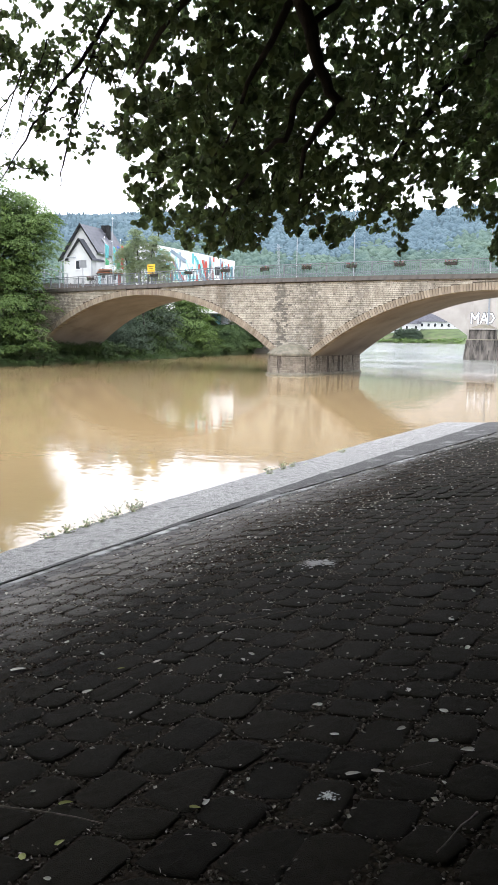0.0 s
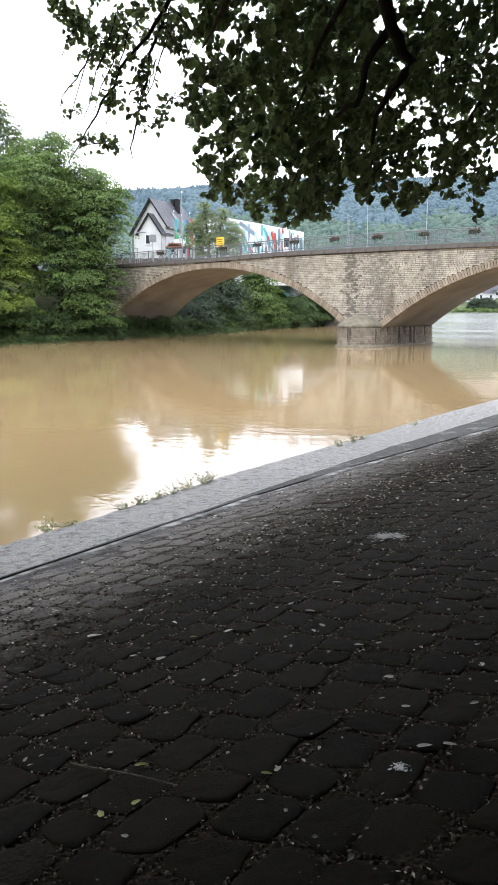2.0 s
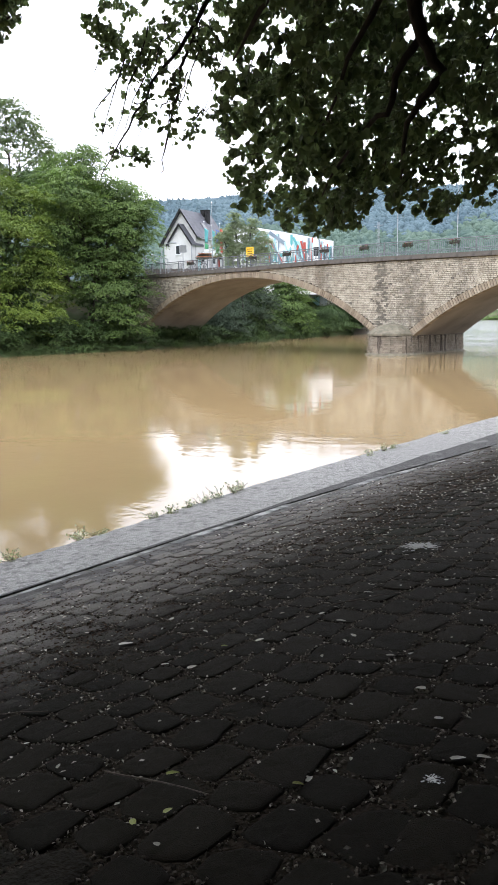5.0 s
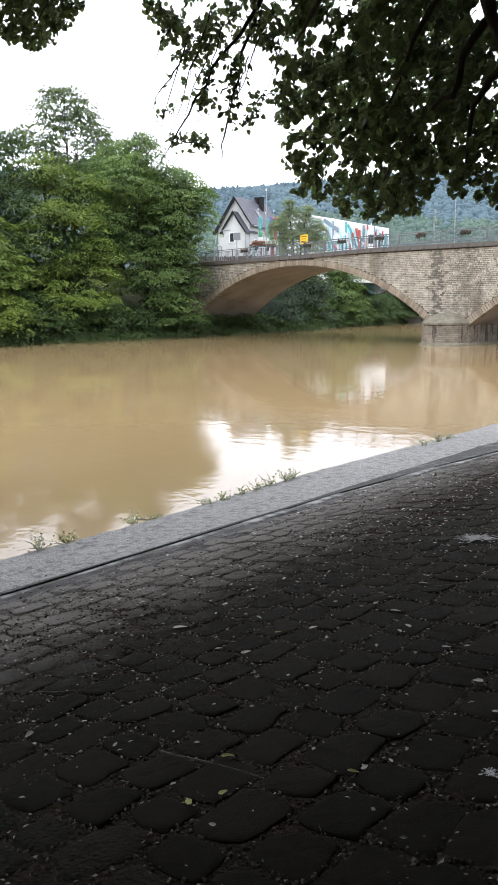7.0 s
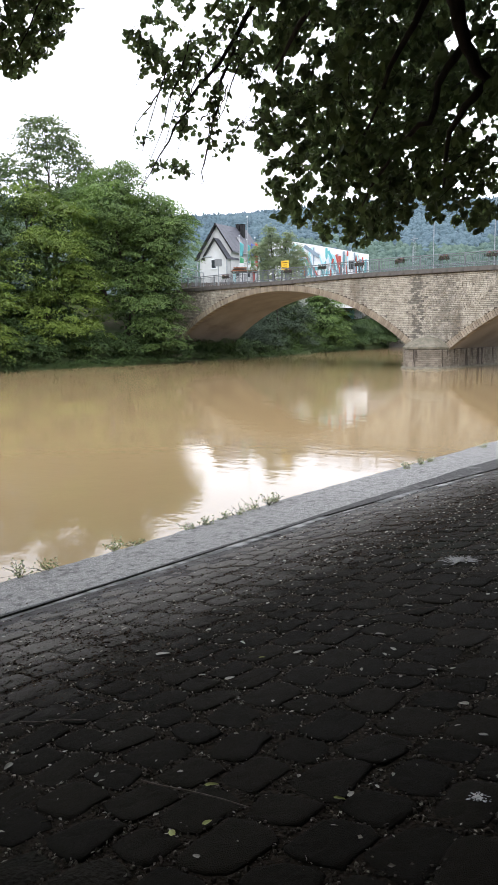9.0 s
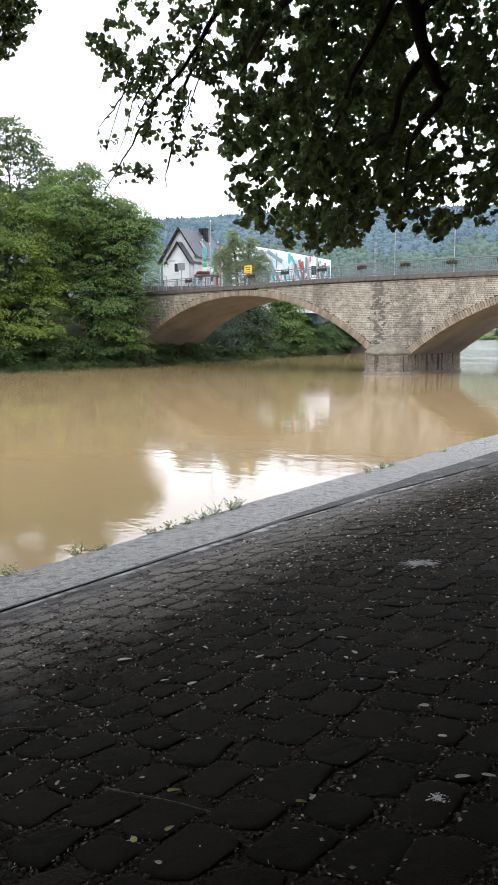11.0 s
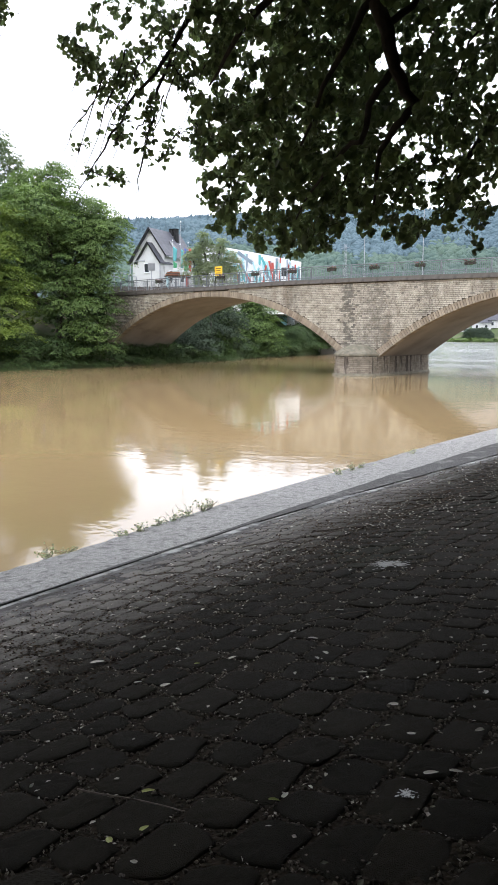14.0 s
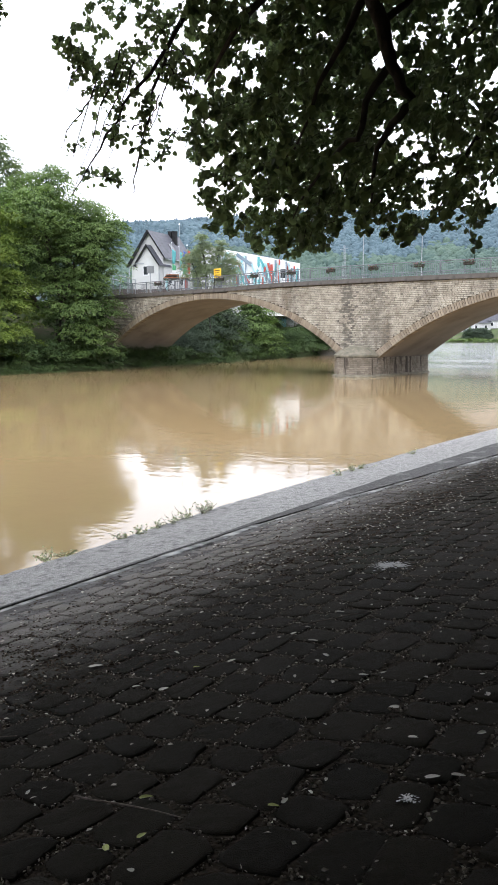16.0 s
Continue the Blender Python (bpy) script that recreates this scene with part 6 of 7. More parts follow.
def stall():
    z = bank_z(-58, 61)
    s = thing("market_stall", (-57.4, 61.2, z), "small open stall with a brown slatted roof", "stall", turn=38)
    for x in (-1.0, 1.0):
        for y in (-0.8, 0.8):
            part("leg", box_bm((x - 0.06, y - 0.06, 0), (x + 0.06, y + 0.06, 2.6), 0.008), RED if x > 0 else CYAN, s)
    for k in range(4):
        part("roof_slat", box_bm((-1.3 + 0.1 * k, -1.1, 2.62 + 0.13 * k), (1.3, 1.1, 2.69 + 0.13 * k), 0.01), TERRACOTTA if k % 2 else FENCE_WOOD, s)
    part("counter", box_bm((-0.95, -0.7, 0.9), (0.95, 0.7, 0.98), 0.01), FENCE_WOOD, s)
    for dx, zz in ((0.75, 3.3), (1.5, 2.95)):
        q = thing("direction_sign", (-58.2 + dx * 0.8 + 1.0, 60.6 + dx * 0.6 - 0.6, z), "small white direction sign on a post", "sign", "direction signs", turn=38)
        part("post", rod_bm((0, 0.03, 0), (0, 0.03, zz + 0.2), 0.03, sides=8), POST_METAL, q)
        part("panel", box_bm((-0.55, -0.02, zz - 0.18), (0.55, 0.02, zz + 0.18), 0.006), WHITE_METAL, q)


stall()


def board_fence():
    f = thing("board_fence", (-52, 53.5, 5.6), "brown wooden board fence beside the road", "fence", turn=38)
    rng = np.random.default_rng(4)
    me = mesh_of("board", *cuboid(0.17, 0.03, 1.35), FENCE_WOOD)
    for k in range(48):
        put("board", me, f, at=pose(-4.5 + 0.19 * k, rng.normal(0, 0.006), -0.1 + rng.normal(0, 0.02)))
    for k in range(5):
        part("post", box_bm((-4.5 + 2.25 * k, 0.03, -0.4), (-4.4 + 2.25 * k, 0.13, 1.3), 0.008), FENCE_WOOD, f)


board_fence()


def parked_van(x, y, turn):
    v = thing("parked_van", (x, y, bank_z(x, y)), "white van parked behind the bank trees", "van", turn=turn)
    bm = bmesh.new()
    prof = [(-2.4, 0.45), (2.3, 0.45), (2.35, 1.0), (1.75, 1.2), (1.15, 1.95), (-2.3, 2.0), (-2.4, 1.8)]
    rings = [[bm.verts.new((px, s * 0.92, pz)) for px, pz in prof] for s in (-1, 1)]
    n = len(prof)
    for k in range(n):
        bm.faces.new((rings[0][k], rings[1][k], rings[1][(k + 1) % n], rings[0][(k + 1) % n]))
    bm.faces.new(rings[0])
    bm.faces.new(rings[1][::-1])
    bmesh.ops.recalc_face_normals(bm, faces=bm.faces)
    bmesh.ops.bevel(bm, geom=bm.edges[:], offset=0.06, segments=2, affect="EDGES")
    part("body", bm, WHITE_METAL, v)
    for s in (-1, 1):
        part("side_window", box_bm((-2.0, s * 0.925 - 0.01, 1.25), (1.1, s * 0.925 + 0.01, 1.8), 0.005), GLASS, v)
        for px in (-1.5, 1.5):
            w = part("wheel", rod_bm((px, s * 0.72, 0.33), (px, s * 0.94, 0.33), 0.33, sides=18), RUBBER, v)
            part("rim", rod_bm((px, s * 0.935, 0.33), (px, s * 0.955, 0.33), 0.19, sides=14), POST_METAL, w)


parked_van(-60.5, 42.8, 60)


def blue_shed():
    s = thing("blue_shed", (-60.6, 84.6, bank_z(-60.6, 84.6) - 0.2), "pale blue and white shed on the bank", "shed", turn=38)
    part("wall", box_bm((-1.5, 0, 0), (1.5, 2.5, 2.6), 0.02), WHITE_METAL, s)
    part("roof", box_bm((-1.7, -0.2, 2.604), (1.7, 2.7, 2.75), 0.02), BLUE_CLOTH, s)
    part("door", box_bm((-0.4, -0.04, 0), (0.5, -0.004, 2.0), 0.01), CYAN, s)


# ---- the second, concrete bridge further down the river ----
def concrete_bridge():
    face, back = 88.2, 94.0
    b = thing("concrete_bridge", (-26.3, face, 0), "pale concrete arch bridge behind the stone one", "bridge")
    off = Matrix.Translation((26.3, -face, 0))
    spans = [(-40.0, 11.4, 2.6, 3.9), (-13.4, 11.4, 2.6, 3.9)]
    deck = 8.6

    def low(x):
        for c, a, z, h in spans:
            if abs(x - c) < a:
                r = (a * a + h * h) / (2 * h)
                return z + h - r + math.sqrt(r * r - (x - c) ** 2)
        return -0.5
    xs = sorted(set(np.round(np.arange(-70, 12, 0.25), 3)) | {round(c + s * a, 3) for c, a, _, _ in spans for s in (-1, 1)} | {round(c + s * (a + 0.001), 4) for c, a, _, _ in spans for s in (-1, 1)})
    verts, faces = [], []
    for x in xs:
        z = low(x)
        verts += [(x, face, z), (x, face, deck), (x, back, z), (x, back, deck)]
    for j in range(len(xs) - 1):
        a, c = 4 * j, 4 * j + 4
        faces += [(a, c, c + 1, a + 1), (c + 2, a + 2, a + 3, c + 3), (a + 1, c + 1, c + 3, a + 3), (c, a, a + 2, c + 2)]
    put("spandrel_wall", mesh_of("spandrel_wall", verts, faces, PALE_CONCRETE), b, at=off)
    part("deck_slab", box_bm((-70, face - 0.35, deck + 0.004), (12, back + 0.35, deck + 0.35), 0.02), PALE_CONCRETE, b).matrix_basis = off
    pier = put("pier", None, b, at=off)
    bm = bmesh.new()
    # tapering pier base with a nose, and a narrower top below a pitched cap
    for (z0, z1, w0, w1, n0, n1, mat, name) in ((-1.5, 2.15, 2.02, 1.65, 1.5, 1.2, DARK_CONCRETE, "pier_base"), (2.15, 2.24, 1.70, 1.62, 1.25, 1.2, CAP_STONE, "pier_ledge"), (2.24, 3.3, 1.47, 1.43, 1.0, 0.95, DARK_CONCRETE, "pier_top"), (3.3, 3.42, 1.56, 1.56, 1.12, 1.12, PALE_CONCRETE, "cap_slab"), (3.42, 3.88, 1.5, 0.45, 1.1, 0.2, CAP_STONE, "pier_cap")):
        bm = bmesh.new()
        rings = []
        for z, w, n in ((z0, w0, n0), (z1 - 0.004, w1, n1)):
            rings.append([bm.verts.new(p) for p in ((-26.75 - w, face - n, z), (-26.75 + w, face - n, z), (-26.75 + w, back + n, z), (-26.75 - w, back + n, z))])
        for k in range(4):
            bm.faces.new((rings[0][k], rings[0][(k + 1) % 4], rings[1][(k + 1) % 4], rings[1][k]))
        bm.faces.new(rings[1])
        bm.faces.new(rings[0][::-1])
        bmesh.ops.bevel(bm, geom=[e for e in bm.edges if abs(e.verts[0].co.z - e.verts[1].co.z) > 0.03], offset=0.2, segments=2, affect="EDGES")
        part(name, bm, mat, pier)
    for x in (-27.3, -22.8):
        part("pipe", rod_bm((x + 1.0, face - 0.12, 3.8), (x + 1.0, face - 0.12, deck), 0.1, sides=8), POST_METAL, b).matrix_basis = off
    # sprayed letters on the wall above the pier
    strokes = {"M": [(0, 0, 0, 1.5), (0, 1.5, 0.55, 0.6), (0.55, 0.6, 1.1, 1.5), (1.1, 1.5, 1.1, 0)], "A": [(0, 0, 0.5, 1.5), (0.5, 1.5, 1.0, 0), (0.22, 0.5, 0.78, 0.5)],
               "D": [(0, 0, 0, 1.5), (0, 1.5, 0.6, 1.4), (0.6, 1.4, 0.95, 0.75), (0.95, 0.75, 0.6, 0.1), (0.6, 0.1, 0, 0)]}
    for letter, x0 in (("M", -28.22), ("A", -27.18), ("D", -26.4)):
        base = None
        for name, mat, wide, lift, words in (("letter_outline", BLACK_PAINT, 0.15, 0.006, "dark sprayed outline"), ("letter_" + letter.lower(), WHITE_PAINT, 0.095, 0.03, "white sprayed letter")):
            bm = bmesh.new()
            for k, (ax, az, bx, bz) in enumerate(strokes[letter]):
                p, q = Vector((ax, 0, az)) * 0.7, Vector((bx, 0, bz)) * 0.7
                u = (q - p).normalized()
                v = Vector((-u.z, 0, u.x)) * wide
                p, q = p - u * wide * 0.8, q + u * wide * 0.8
                y = face - lift - 0.003 * k
                bm.faces.new([bm.verts.new((x0 + c.x, y, 4.04 + c.z)) for c in (p - v, q - v, q + v, p + v)])
            part(name, bm, mat, b, words).matrix_basis = off
    # lattice mast on the deck
    m = thing("lattice_mast", (-54.8, 90.2, deck + 0.35), "pale steel lattice mast on the concrete bridge", "mast")
    for sx in (-0.16, 0.16):
        for sy in (-0.16, 0.16):
            part("leg", rod_bm((sx, sy, 0), (sx * 0.6, sy * 0.6, 5.2), 0.014, sides=6), POST_METAL, m)
    for k in range(9):
        s = 1 - 0.04 * k
        part("brace", rod_bm((-0.16 * s, -0.16 * s, 0.3 + 0.52 * k), (0.16 * s, -0.16 * s, 0.75 + 0.52 * k), 0.012, sides=5), POST_METAL, m)
    part("cross_arm", rod_bm((-0.6, 0, 4.7), (0.6, 0, 4.8), 0.025, sides=6), POST_METAL, m)


blue_shed()
concrete_bridge()


# ---- houses on the distant shore ----
def shore_house(x, y, turn, length, deep, eave, ridge, label):
    z = bank_z(x, y) - 0.2
    h = thing("shore_house", (x, y, z), label, "house", "houses on the distant shore", turn=turn)
    part("wall", box_bm((-length / 2, 0, 0), (length / 2, deep, eave)), STUCCO, h)
    bm = bmesh.new()
    e, l = 0.5, length / 2 + 0.4
    q = [bm.verts.new(p) for p in ((-l, -e, eave - 0.2), (l, -e, eave - 0.2), (l, deep + e, eave - 0.2), (-l, deep + e, eave - 0.2), (-l + 1.5, deep / 2, ridge), (l - 1.5, deep / 2, ridge))]
    for f in ((0, 1, 5, 4), (2, 3, 4, 5), (1, 2, 5), (3, 0, 4), (3, 2, 1, 0)):
        bm.faces.new([q[i] for i in f])
    part("roof", bm, SLATE, h)
    n = int(length / 2.4)
    for k in range(n):
        xx = -length / 2 + (k + 0.5) * length / n
        for zz in ((1.5, 4.2) if eave > 5 else (1.6,)):
            w = part("window", box_bm((xx - 0.5, -0.06, zz - 0.7), (xx + 0.5, -0.004, zz + 0.7)), WHITE_PAINT, h)
            part("pane", box_bm((xx - 0.42, -0.09, zz - 0.62), (xx + 0.42, -0.065, zz + 0.62)), GLASS, w)
    return h


shore_house(-107.6, 296.5, 22, 15, 10, 3.1, 9.2, "long white house with dark hipped roof")
shore_house(-117.0, 292.5, 22, 7, 9, 3.3, 9.0, "white house with steep dark roof")
shore_house(-126.0, 290.5, 22, 9, 9, 4.0, 7.4, "white house with steep dark roof")
shore_house(-113.5, 308, 22, 6, 9, 8.2, 11.0, "tall white house with dark roof")


# ---- setts, kerb and litter on the slope ----
TILT = math.degrees(math.atan(SLOPE))


def sett_form(seed, n=14):
    """A worn sett, one unit long and wide: uneven rounded outline and a softly domed top that runs down into the joint."""
    rng = np.random.default_rng(seed)
    verts = []
    p = rng.uniform(4.5, 9.0)
    skew, shear = rng.normal(0, 0.14), rng.normal(0, 0.16)
    ring = []
    for k in range(n):
        t = math.tau * (k + 0.5) / n
        c, s = math.cos(t), math.sin(t)
        q = (abs(c) ** p + abs(s) ** p) ** (-1 / p) * 0.5
        j = 1 + rng.normal(0, 0.035)
        ring.append((q * c * j * (1 + skew * q * s) + shear * 0.4 * q * s, q * s * j * (1 - skew * q * c)))
    for scale, z, rough in ((1.0, -0.05, 0.0), (0.99, -0.0075, 0.0012), (0.94, -0.0022, 0.0014), (0.80, 0.0010, 0.0016), (0.4, 0.0022, 0.0022)):
        verts += [(x * scale, y * scale, z + rng.normal(0, rough) if rough else z) for x, y in ring]
    verts.append((0, 0, 0.002 + rng.normal(0, 0.002)))
    faces = [(r * n + k, r * n + (k + 1) % n, (r + 1) * n + (k + 1) % n, (r + 1) * n + k) for r in range(4) for k in range(n)]
    faces += [(4 * n + k, 4 * n + (k + 1) % n, 5 * n) for k in range(n)]
    return verts, faces


def build_litter():
    rng = np.random.default_rng(14)
    # many small dry leaf scraps
    n = 2300
    y = np.where(rng.uniform(size=n) < 0.55, rng.uniform(1.2, 9, n), rng.uniform(5, 18, n))
    x = np.array([rng.uniform(base_x(v) + 0.1, -0.25 * v + 0.4) if base_x(v) + 0.1 < -0.25 * v + 0.4 else base_x(v) + 0.2 for v in y])
    band = rng.uniform(size=n) < 0.45
    x = np.where(band, -4.1 + rng.normal(0, 0.35, n) + 0.04 * y, x)
    base = np.stack([x, y, 0.38 + SLOPE * (x + 5.2) + 0.008], -1)
    a = rng.uniform(0, math.tau, n)
    axis = np.stack([np.cos(a), np.sin(a), SLOPE * np.cos(a) + rng.normal(0, 0.12, n)], -1)
    up = np.array([0, 0, 1.0]) + rng.normal(0, 0.25, (n, 3))
    tagged(put("leaf_scraps", leaf_mesh("leaf_scraps", base, axis, up, rng.uniform(0.009, 0.033, n) * (1 + 0.03 * y), DRY_LEAF, SIMPLE_FORM, SIMPLE_FACES)), "small dry leaf scraps strewn over the setts", "leaf litter", kind="stuff")
    # rotted leaf bits washed into a drift along the foot of the slope
    n = 15000
    y = 2.0 + 7.5 * rng.uniform(0, 1, n)
    x = -3.9 + rng.normal(0, 0.55, n) + 0.02 * y
    drift = np.array([noise.noise((a * 1.1, b * 0.6, 3.0)) + 0.7 * noise.noise((a * 4, b * 3, 1.0)) for a, b in zip(x, y)]) + rng.normal(0, 0.15, n) > 0.0
    x, y = x[drift], y[drift]
    n = len(x)
    a = rng.uniform(0, math.tau, n)
    axis = np.stack([np.cos(a), np.sin(a), SLOPE * np.cos(a) + rng.normal(0, 0.2, n)], -1)
    m = 6500
    yy = 2.0 + 12.0 * rng.uniform(0, 1, m) ** 1.3
    xx = np.array([base_x(v) for v in yy]) + 0.12 + 1.5 * rng.uniform(0, 1, m) ** 1.1
    b = rng.uniform(0, math.tau, m)
    x, y = np.concatenate([x, xx]), np.concatenate([y, yy])
    axis = np.concatenate([axis, np.stack([np.cos(b), np.sin(b), SLOPE * np.cos(b) + rng.normal(0, 0.25, m)], -1)])
    n += m
    me = leaf_mesh("brown_litter", np.stack([x, y, 0.38 + SLOPE * (x + 5.2) + 0.002], -1), axis, np.array([0, 0, 1.0]) + rng.normal(0, 0.35, (n, 3)), rng.uniform(0.008, 0.03, n) * (1 + 0.03 * y), BROWN_LITTER, SIMPLE_FORM * [0.9, 1, 1], SIMPLE_FACES)
    tagged(put("brown_litter", me), "dark rotted leaf bits drifted over the lower setts", "leaf litter", kind="stuff")
    # leaves that can be told apart
    pale = mesh_of("fallen_leaf", (LEAF_FORM * [0.5, 1, 0.5]).tolist(), LEAF_FACES, PALE_LEAF)
    green = mesh_of("fallen_leaf", (LEAF_FORM * [0.5, 1, 0.8]).tolist(), LEAF_FACES, GREEN_FALLEN)
    marked = [(-2.68, 2.64, 0.075, 60), (-3.35, 2.75, 0.085, 20), (-2.41, 3.56, 0.06, -20), (-2.57, 4.11, 0.06, -10), (-1.33, 2.65, 0.05, 5), (-1.13, 2.38, 0.055, 0), (-1.06, 2.44, 0.05, -15),
              (-3.62, 7.73, 0.16, 20), (-2.86, 2.62, 0.045, 30), (-2.62, 3.1, 0.055, 35), (-2.57, 3.62, 0.05, 40), (-1.86, 3.18, 0.05, 5), (-0.98, 3.0, 0.05, 110), (-1.14, 3.75, 0.05, 60), (-1.5, 2.9, 0.045, 160), (-2.2, 4.5, 0.05, 70), (-0.78, 2.72, 0.05, 160)]
    for x, y, s, turn in marked:
        leaf = put("fallen_leaf", pale, at=Matrix.Translation((x, y, slope_z(x) + 0.011)) @ pose(0, 0, 0, rng.uniform(-8, 8), -TILT, turn - 50) @ Matrix.Scale(s, 4))
        tagged(leaf, "pale dry fallen leaf on the dark setts", "leaf", "fallen leaves")
    for _ in range(160):
        y = rng.uniform(1.4, 11)
        x = rng.uniform(base_x(y) + 0.2, -0.25 * y + 0.3)
        leaf = put("fallen_leaf", pale, at=Matrix.Translation((x, y, slope_z(x) + 0.011)) @ pose(0, 0, 0, rng.uniform(-10, 10), -TILT, rng.uniform(0, 360)) @ Matrix.Scale(rng.uniform(0.022, 0.048), 4))
        tagged(leaf, "pale dry fallen leaf on the dark setts", "leaf", "fallen leaves")
    for x, y, s, turn in ((-1.52, 1.98, 0.055, -60), (-1.97, 1.81, 0.07, -30), (-2.75, 2.96, 0.05, -40), (-1.78, 1.62, 0.06, 10), (-1.82, 1.52, 0.06, 60)):
        leaf = put("fallen_leaf", green, at=Matrix.Translation((x, y, slope_z(x) + 0.012)) @ pose(0, 0, 0, rng.uniform(-8, 8), -TILT, turn) @ Matrix.Scale(s * 0.75, 4))
        tagged(leaf, "yellow-green fallen leaf on the dark setts", "leaf", "fallen leaves")
    # twigs
    for a, b, r in (((-2.2, 1.70), (-1.72, 1.77), 0.006), ((-0.72, 2.62), (-0.55, 2.55), 0.007), ((-0.64, 2.3), (-0.68, 2.05), 0.007), ((-0.98, 2.42), (-0.88, 2.56), 0.004), ((-4.6, 5.7), (-4.3, 6.2), 0.007), ((-4.5, 6.1), (-4.25, 5.9), 0.005), ((-4.3, 6.5), (-3.9, 6.9), 0.006), ((-4.1, 6.4), (-4.05, 6.8), 0.005), ((-3.9, 7.6), (-3.6, 8.3), 0.006), ((-4.2, 8.4), (-4.0, 8.8), 0.006), ((-2.6, 3.75), (-2.3, 4.2), 0.005), ((-4.7, 4.5), (-4.4, 4.75), 0.005), ((-3.2, 1.75), (-2.9, 1.95), 0.005)):
        pts = bend((a[0], a[1], slope_z(a[0]) + 0.02), (b[0], b[1], slope_z(b[0]) + 0.02), 0.004, 5, rng, 0.003)
        ob = part("fallen_twig", tube_bm(pts, np.linspace(r * 0.7, r * 0.35, 6), 6), TWIG)
        tagged(ob, "thin dry twig lying on the setts", "twig", "fallen twigs")
    # the chalky splash and the pale patch, both made of flecks
    for name, words, kind_, mat, cx, cy, sx, sy, n, r0, r1 in (
            ("bird_dropping", "chalky white splash on a dark sett", "splash", DROPPING, -1.12, 2.23, 0.017, 0.017, 80, 0.002, 0.008),
            ("mortar_patch", "pale worn mortar patch between the setts", "patch", PATCH, -2.84, 5.36, 0.085, 0.065, 260, 0.008, 0.024)):
        bm = bmesh.new()
        for k in range(n):
            px, py = cx + sx * rng.normal() * 0.8, cy + sy * rng.normal() * 0.8
            rr, turn, thin = rng.uniform(r0, r1), math.atan2(py - cy, px - cx), rng.uniform(0.2, 0.7)
            ring = []
            for t in np.arange(0, 6.2, 1.05):
                u, v = rr * math.cos(t) * rng.uniform(0.7, 1.3), rr * thin * math.sin(t) * rng.uniform(0.7, 1.3)
                qx, qy = px + u * math.cos(turn) - v * math.sin(turn), py + u * math.sin(turn) + v * math.cos(turn)
                ring.append(bm.verts.new((qx, qy, slope_z(qx) + 0.0095 + 0.00003 * k)))
            bm.faces.new(ring)
        tagged(part(name, bm, mat), words, kind_, kind="stuff" if n > 100 else "")
    # weeds at the water's edge
    for x, y, s in ((-6.5, 5.95, 0.12), (-6.5, 6.2, 0.15), (-6.52, 6.5, 0.14), (-6.54, 6.8, 0.2), (-6.56, 7.1, 0.22), (-6.6, 7.4, 0.26), (-6.62, 7.55, 0.2), (-6.66, 10.8, 0.2), (-6.7, 11.3, 0.26), (-6.7, 11.7, 0.18), (-6.74, 13.6, 0.2), (-6.36, 3.7, 0.24), (-6.38, 4.0, 0.18), (-6.46, 4.85, 0.16), (-6.44, 5.1, 0.1)):
        weed = thing("weed", (x, y, 0.22), "small leafy weed growing at the concrete edge", "weed", "weeds on the edge")
        bm = bmesh.new()
        base, axis, up, size = [], [], [], []
        for _ in range(13):
            tip = np.array([rng.normal(-0.02, 0.06), rng.normal(0, 0.09), rng.uniform(0.2, 0.75) * s])
            pts = bend((rng.normal(0, 0.02), rng.normal(0, 0.04), -0.02), tip, 0.02, 3, rng, 0.006)
            tube_bm(pts, np.linspace(0.003, 0.0012, 4), 4, bm)
            for k in range(9):
                base.append(pts[1] + (tip - pts[1]) * (k / 8) + rng.normal(0, 0.012, 3))
                axis.append(rng.normal(0, 1, 3) + [0, 0, 0.2])
                up.append(np.array([0, 0, 1.0]) + rng.normal(0, 0.4, 3))
                size.append(rng.uniform(0.010, 0.022))
        tagged(part("stem_growth", bm, TWIG, weed), kind="stuff")
        put("foliage", leaf_mesh("foliage", *map(np.array, (base, axis, up, size)), WEED_LEAF), weed)


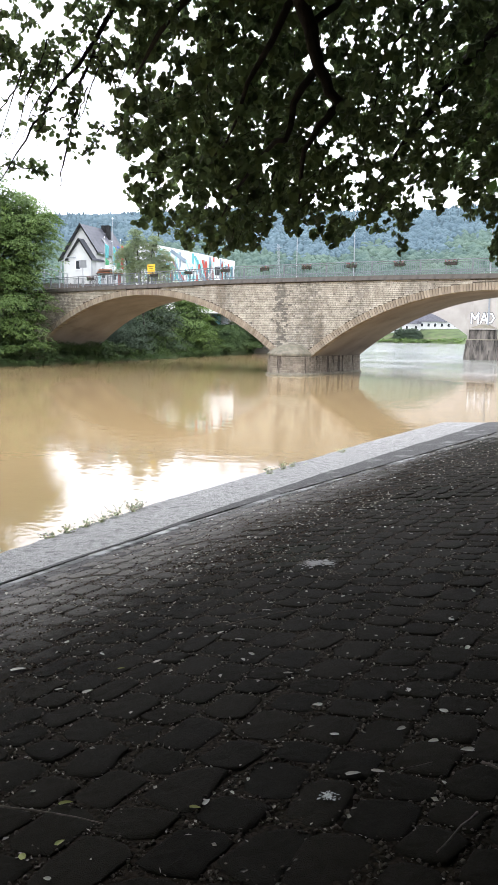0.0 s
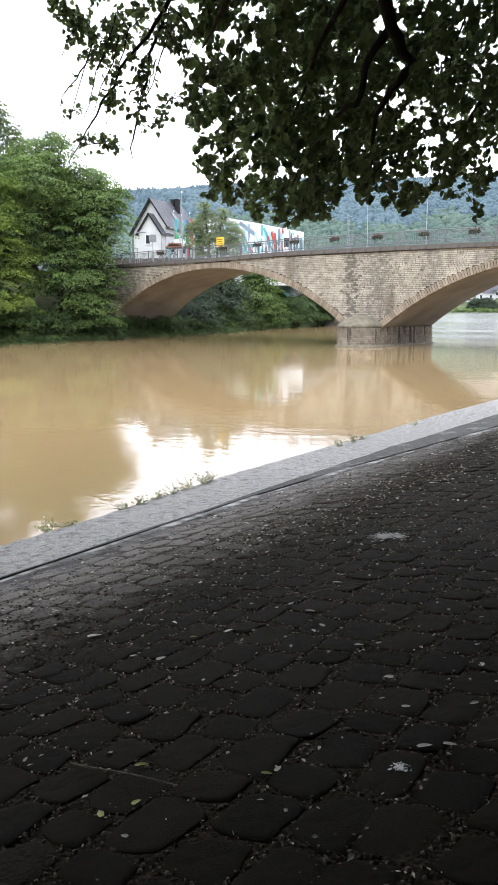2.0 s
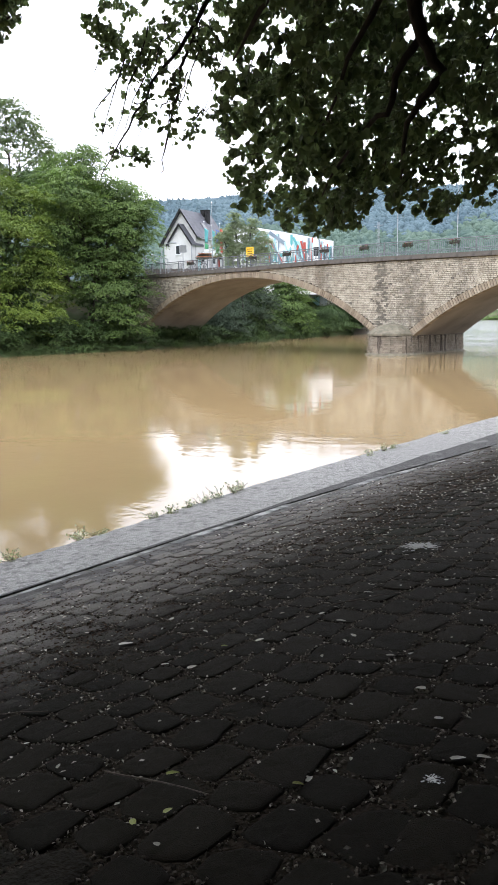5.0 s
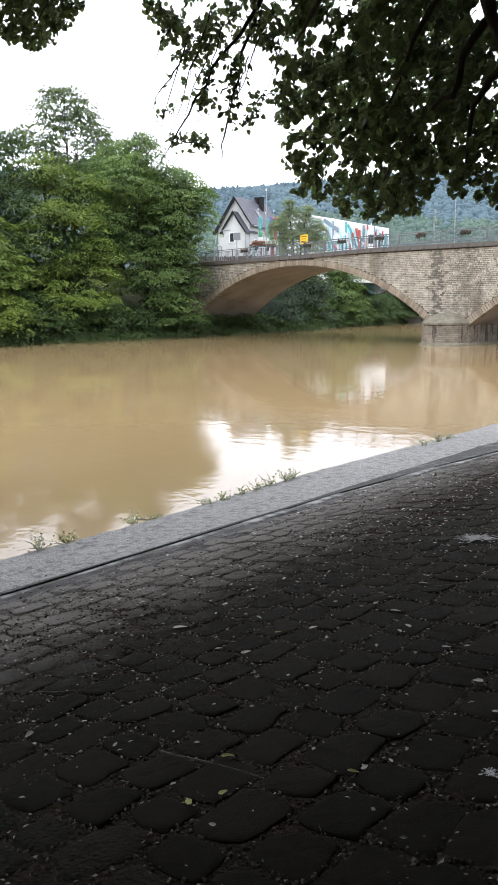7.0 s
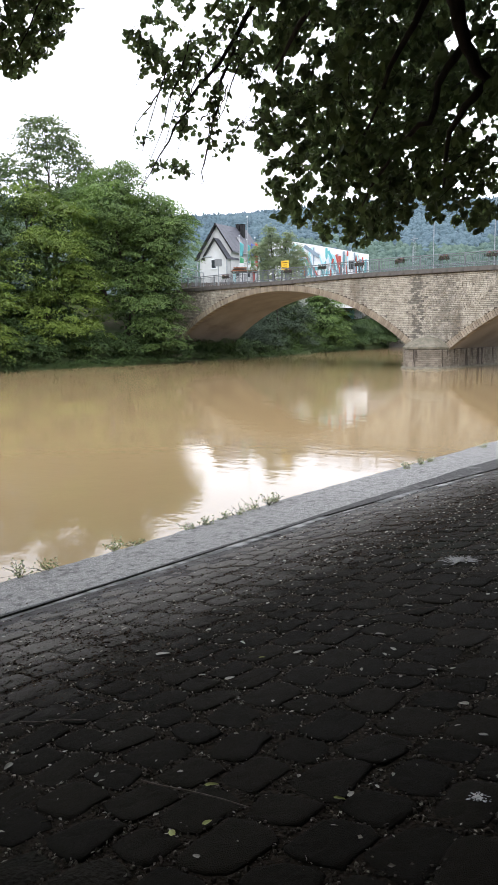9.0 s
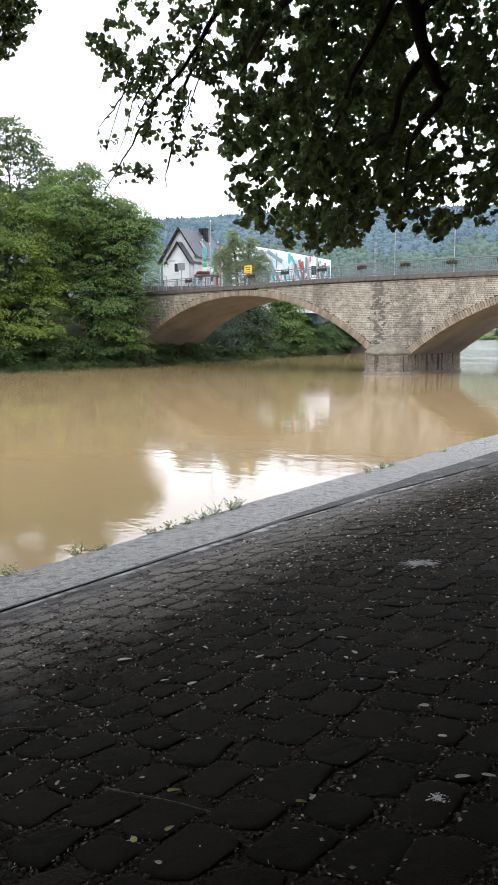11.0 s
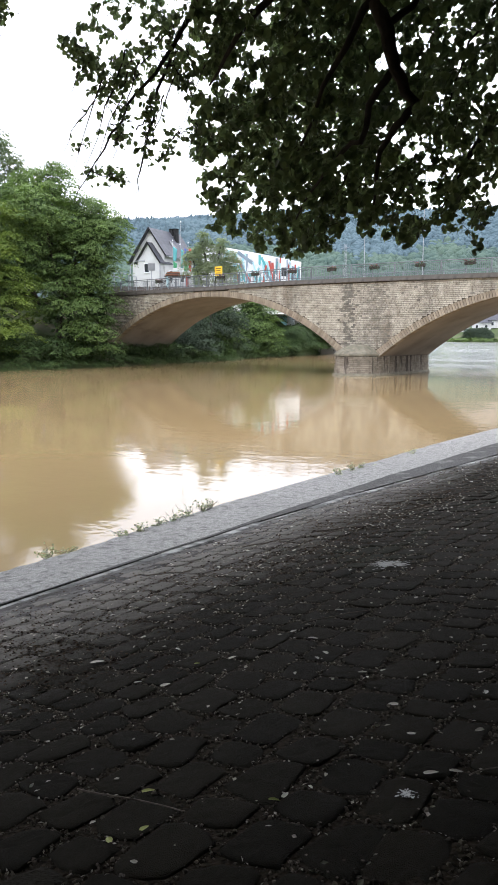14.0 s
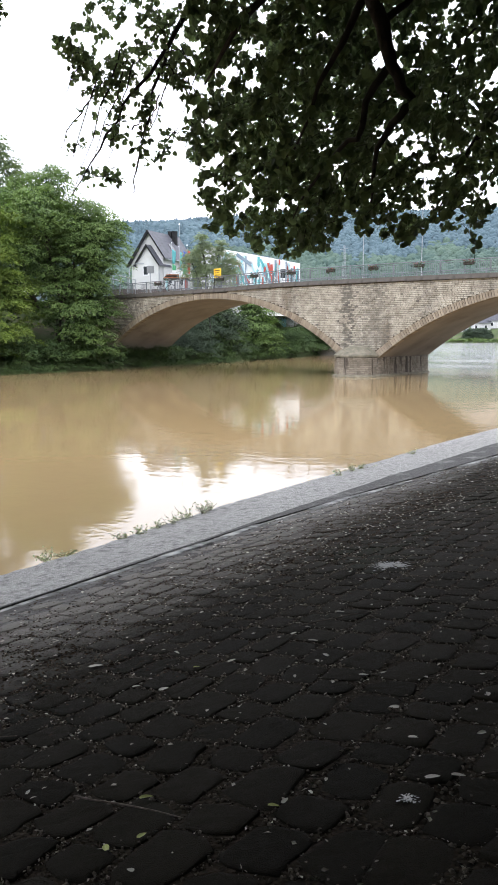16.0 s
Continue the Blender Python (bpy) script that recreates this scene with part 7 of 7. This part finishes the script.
def build_setts():
    rng = np.random.default_rng(12)
    forms = [sett_form(k, 10) for k in range(14)]
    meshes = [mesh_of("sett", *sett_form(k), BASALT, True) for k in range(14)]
    kerb = bpy.data.meshes.new("kerb_stone")
    bm = box_bm((-0.075, 0.004, -0.2), (0.075, 0.996, 0.004), 0.012)
    bm.to_mesh(kerb)
    bm.free()
    kerb.materials.append(KERB)
    for k in range(-6, 20):
        y = k
        turn = math.degrees(math.atan2(-(base_x(y + 1) - base_x(y)), 1.0))
        put("kerb_stone", kerb, paved_slope, at=pose(base_x(y) + 0.085, y, slope_z(base_x(y) + 0.085) + rng.uniform(-0.010, 0.004), rng.normal(0, 0.4), -TILT + rng.normal(0, 1.2), turn + rng.normal(0, 0.5)))
    setts = []
    x = 0.235
    row = 0
    while x < 7.4:
        w = rng.uniform(0.18, 0.25)
        y = -3.0 + rng.uniform(0, 0.2)
        while y < 19.9:
            l = rng.uniform(0.17, 0.33)
            cx = base_x(y) + x + w / 2 + 0.045 * noise.noise((y * 0.8, row * 0.35, 0)) + rng.normal(0, 0.009)
            setts.append((cx, y + l / 2, w, l))
            y += l + 0.004
        x += w + 0.006
        row += 1
    joined_v, joined_f = [], []
    edges = []
    singles = count = 0
    for k, (x, y, w, l) in enumerate(setts):
        seen = x < -0.22 * y + 0.6
        if not seen and (x > 4.6 or y > 14):
            continue
        z = slope_z(x) + rng.normal(0, 0.0022)
        if x > -3.6 and y > 8.5:
            z += 0.012 * max(0.0, 1 - (y - 8.5) / 3.0)  # a frost-heaved row
        gap = rng.uniform(0.0, 0.024)
        m = pose(x, y, z, rng.normal(0, 0.8), -TILT + rng.normal(0, 0.8), rng.normal(0, 5.0)) @ Matrix.Diagonal((w - gap * rng.uniform(0.5, 1.4), l - gap, 1, 1))
        if seen:
            edges.append((x, y, w, l))
        if seen and -3.7 < x and 1.2 < y < 5.2 and singles < 300:
            put("sett", meshes[k % 14], paved_slope, at=m)
            singles += 1
        else:
            v, f = forms[k % 14]
            a = np.array(m)
            pts = np.array(v) @ a[:3, :3].T + a[:3, 3]
            start = count
            joined_f += [tuple(i + start for i in g) for g in f]
            joined_v.append(pts)
            count += len(pts)
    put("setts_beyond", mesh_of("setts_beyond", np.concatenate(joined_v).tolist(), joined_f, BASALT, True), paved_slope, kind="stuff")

    # grit and small stones in the joints
    close = [e for e in edges if e[1] < 6.0 and e[0] > -4.3]
    verts, faces = [], []
    for _ in range(48000):
        pool = close if rng.uniform() < 0.72 else edges
        x, y, w, l = pool[int(rng.uniform() * len(pool))]
        if rng.uniform() < 0.5:
            px, py = x + rng.choice((-0.5, 0.5)) * w + rng.normal(0, 0.014), y + rng.uniform(-0.5, 0.5) * l
        else:
            px, py = x + rng.uniform(-0.5, 0.5) * w, y + rng.choice((-0.5, 0.5)) * l + rng.normal(0, 0.014)
        if rng.uniform() < 0.015:
            px, py = x + rng.uniform(-0.4, 0.4) * w, y + rng.uniform(-0.4, 0.4) * l
        r = 0.0026 + 0.0085 * rng.uniform() ** 2.2 * (1 + 0.05 * py)
        c = np.array([px, py, slope_z(px) - 0.0045])
        q, turn, n = len(verts), rng.uniform(0, 3), 4
        verts += [tuple(c + r * np.array([rng.uniform(0.8, 1.5) * math.cos(turn + k * 1.571), rng.uniform(0.7, 1.2) * math.sin(turn + k * 1.571), -0.3])) for k in range(n)]
        verts += [tuple(c + r * np.array([0.55 * math.cos(turn + k * 1.571), 0.5 * math.sin(turn + k * 1.571), rng.uniform(0.4, 0.8)])) for k in range(n)]
        faces += [(q + k, q + (k + 1) % n, q + n + (k + 1) % n, q + n + k) for k in range(n)] + [tuple(q + n + k for k in range(n))]
    n = 5200
    at = [close[int(rng.uniform() * len(close))] for _ in range(n)]
    px = np.array([x + rng.choice((-0.5, 0.5)) * w + rng.normal(0, 0.012) if k % 2 else x + rng.uniform(-0.5, 0.5) * w for k, (x, y, w, l) in enumerate(at)])
    py = np.array([y + rng.uniform(-0.5, 0.5) * l if k % 2 else y + rng.choice((-0.5, 0.5)) * l + rng.normal(0, 0.012) for k, (x, y, w, l) in enumerate(at)])
    a = rng.uniform(0, math.tau, n)
    axis = np.stack([np.cos(a), np.sin(a), SLOPE * np.cos(a) + rng.normal(0, 0.2, n)], -1)
    crumbs = leaf_mesh("leaf_crumbs", np.stack([px, py, 0.38 + SLOPE * (px + 5.2) + 0.001], -1), axis, np.array([0, 0, 1.0]) + rng.normal(0, 0.4, (n, 3)), rng.uniform(0.008, 0.026, n), DRY_LEAF, SIMPLE_FORM * [0.7, 1, 1], SIMPLE_FACES)
    tagged(put("leaf_crumbs", crumbs), "brown crumbled leaf bits in the joints", "leaf litter", kind="stuff")
    tagged(put("joint_gravel", mesh_of("joint_gravel", verts, faces, GRIT)), "fine pale gravel lying in the joints", "gravel", kind="stuff")


build_litter()
build_setts()
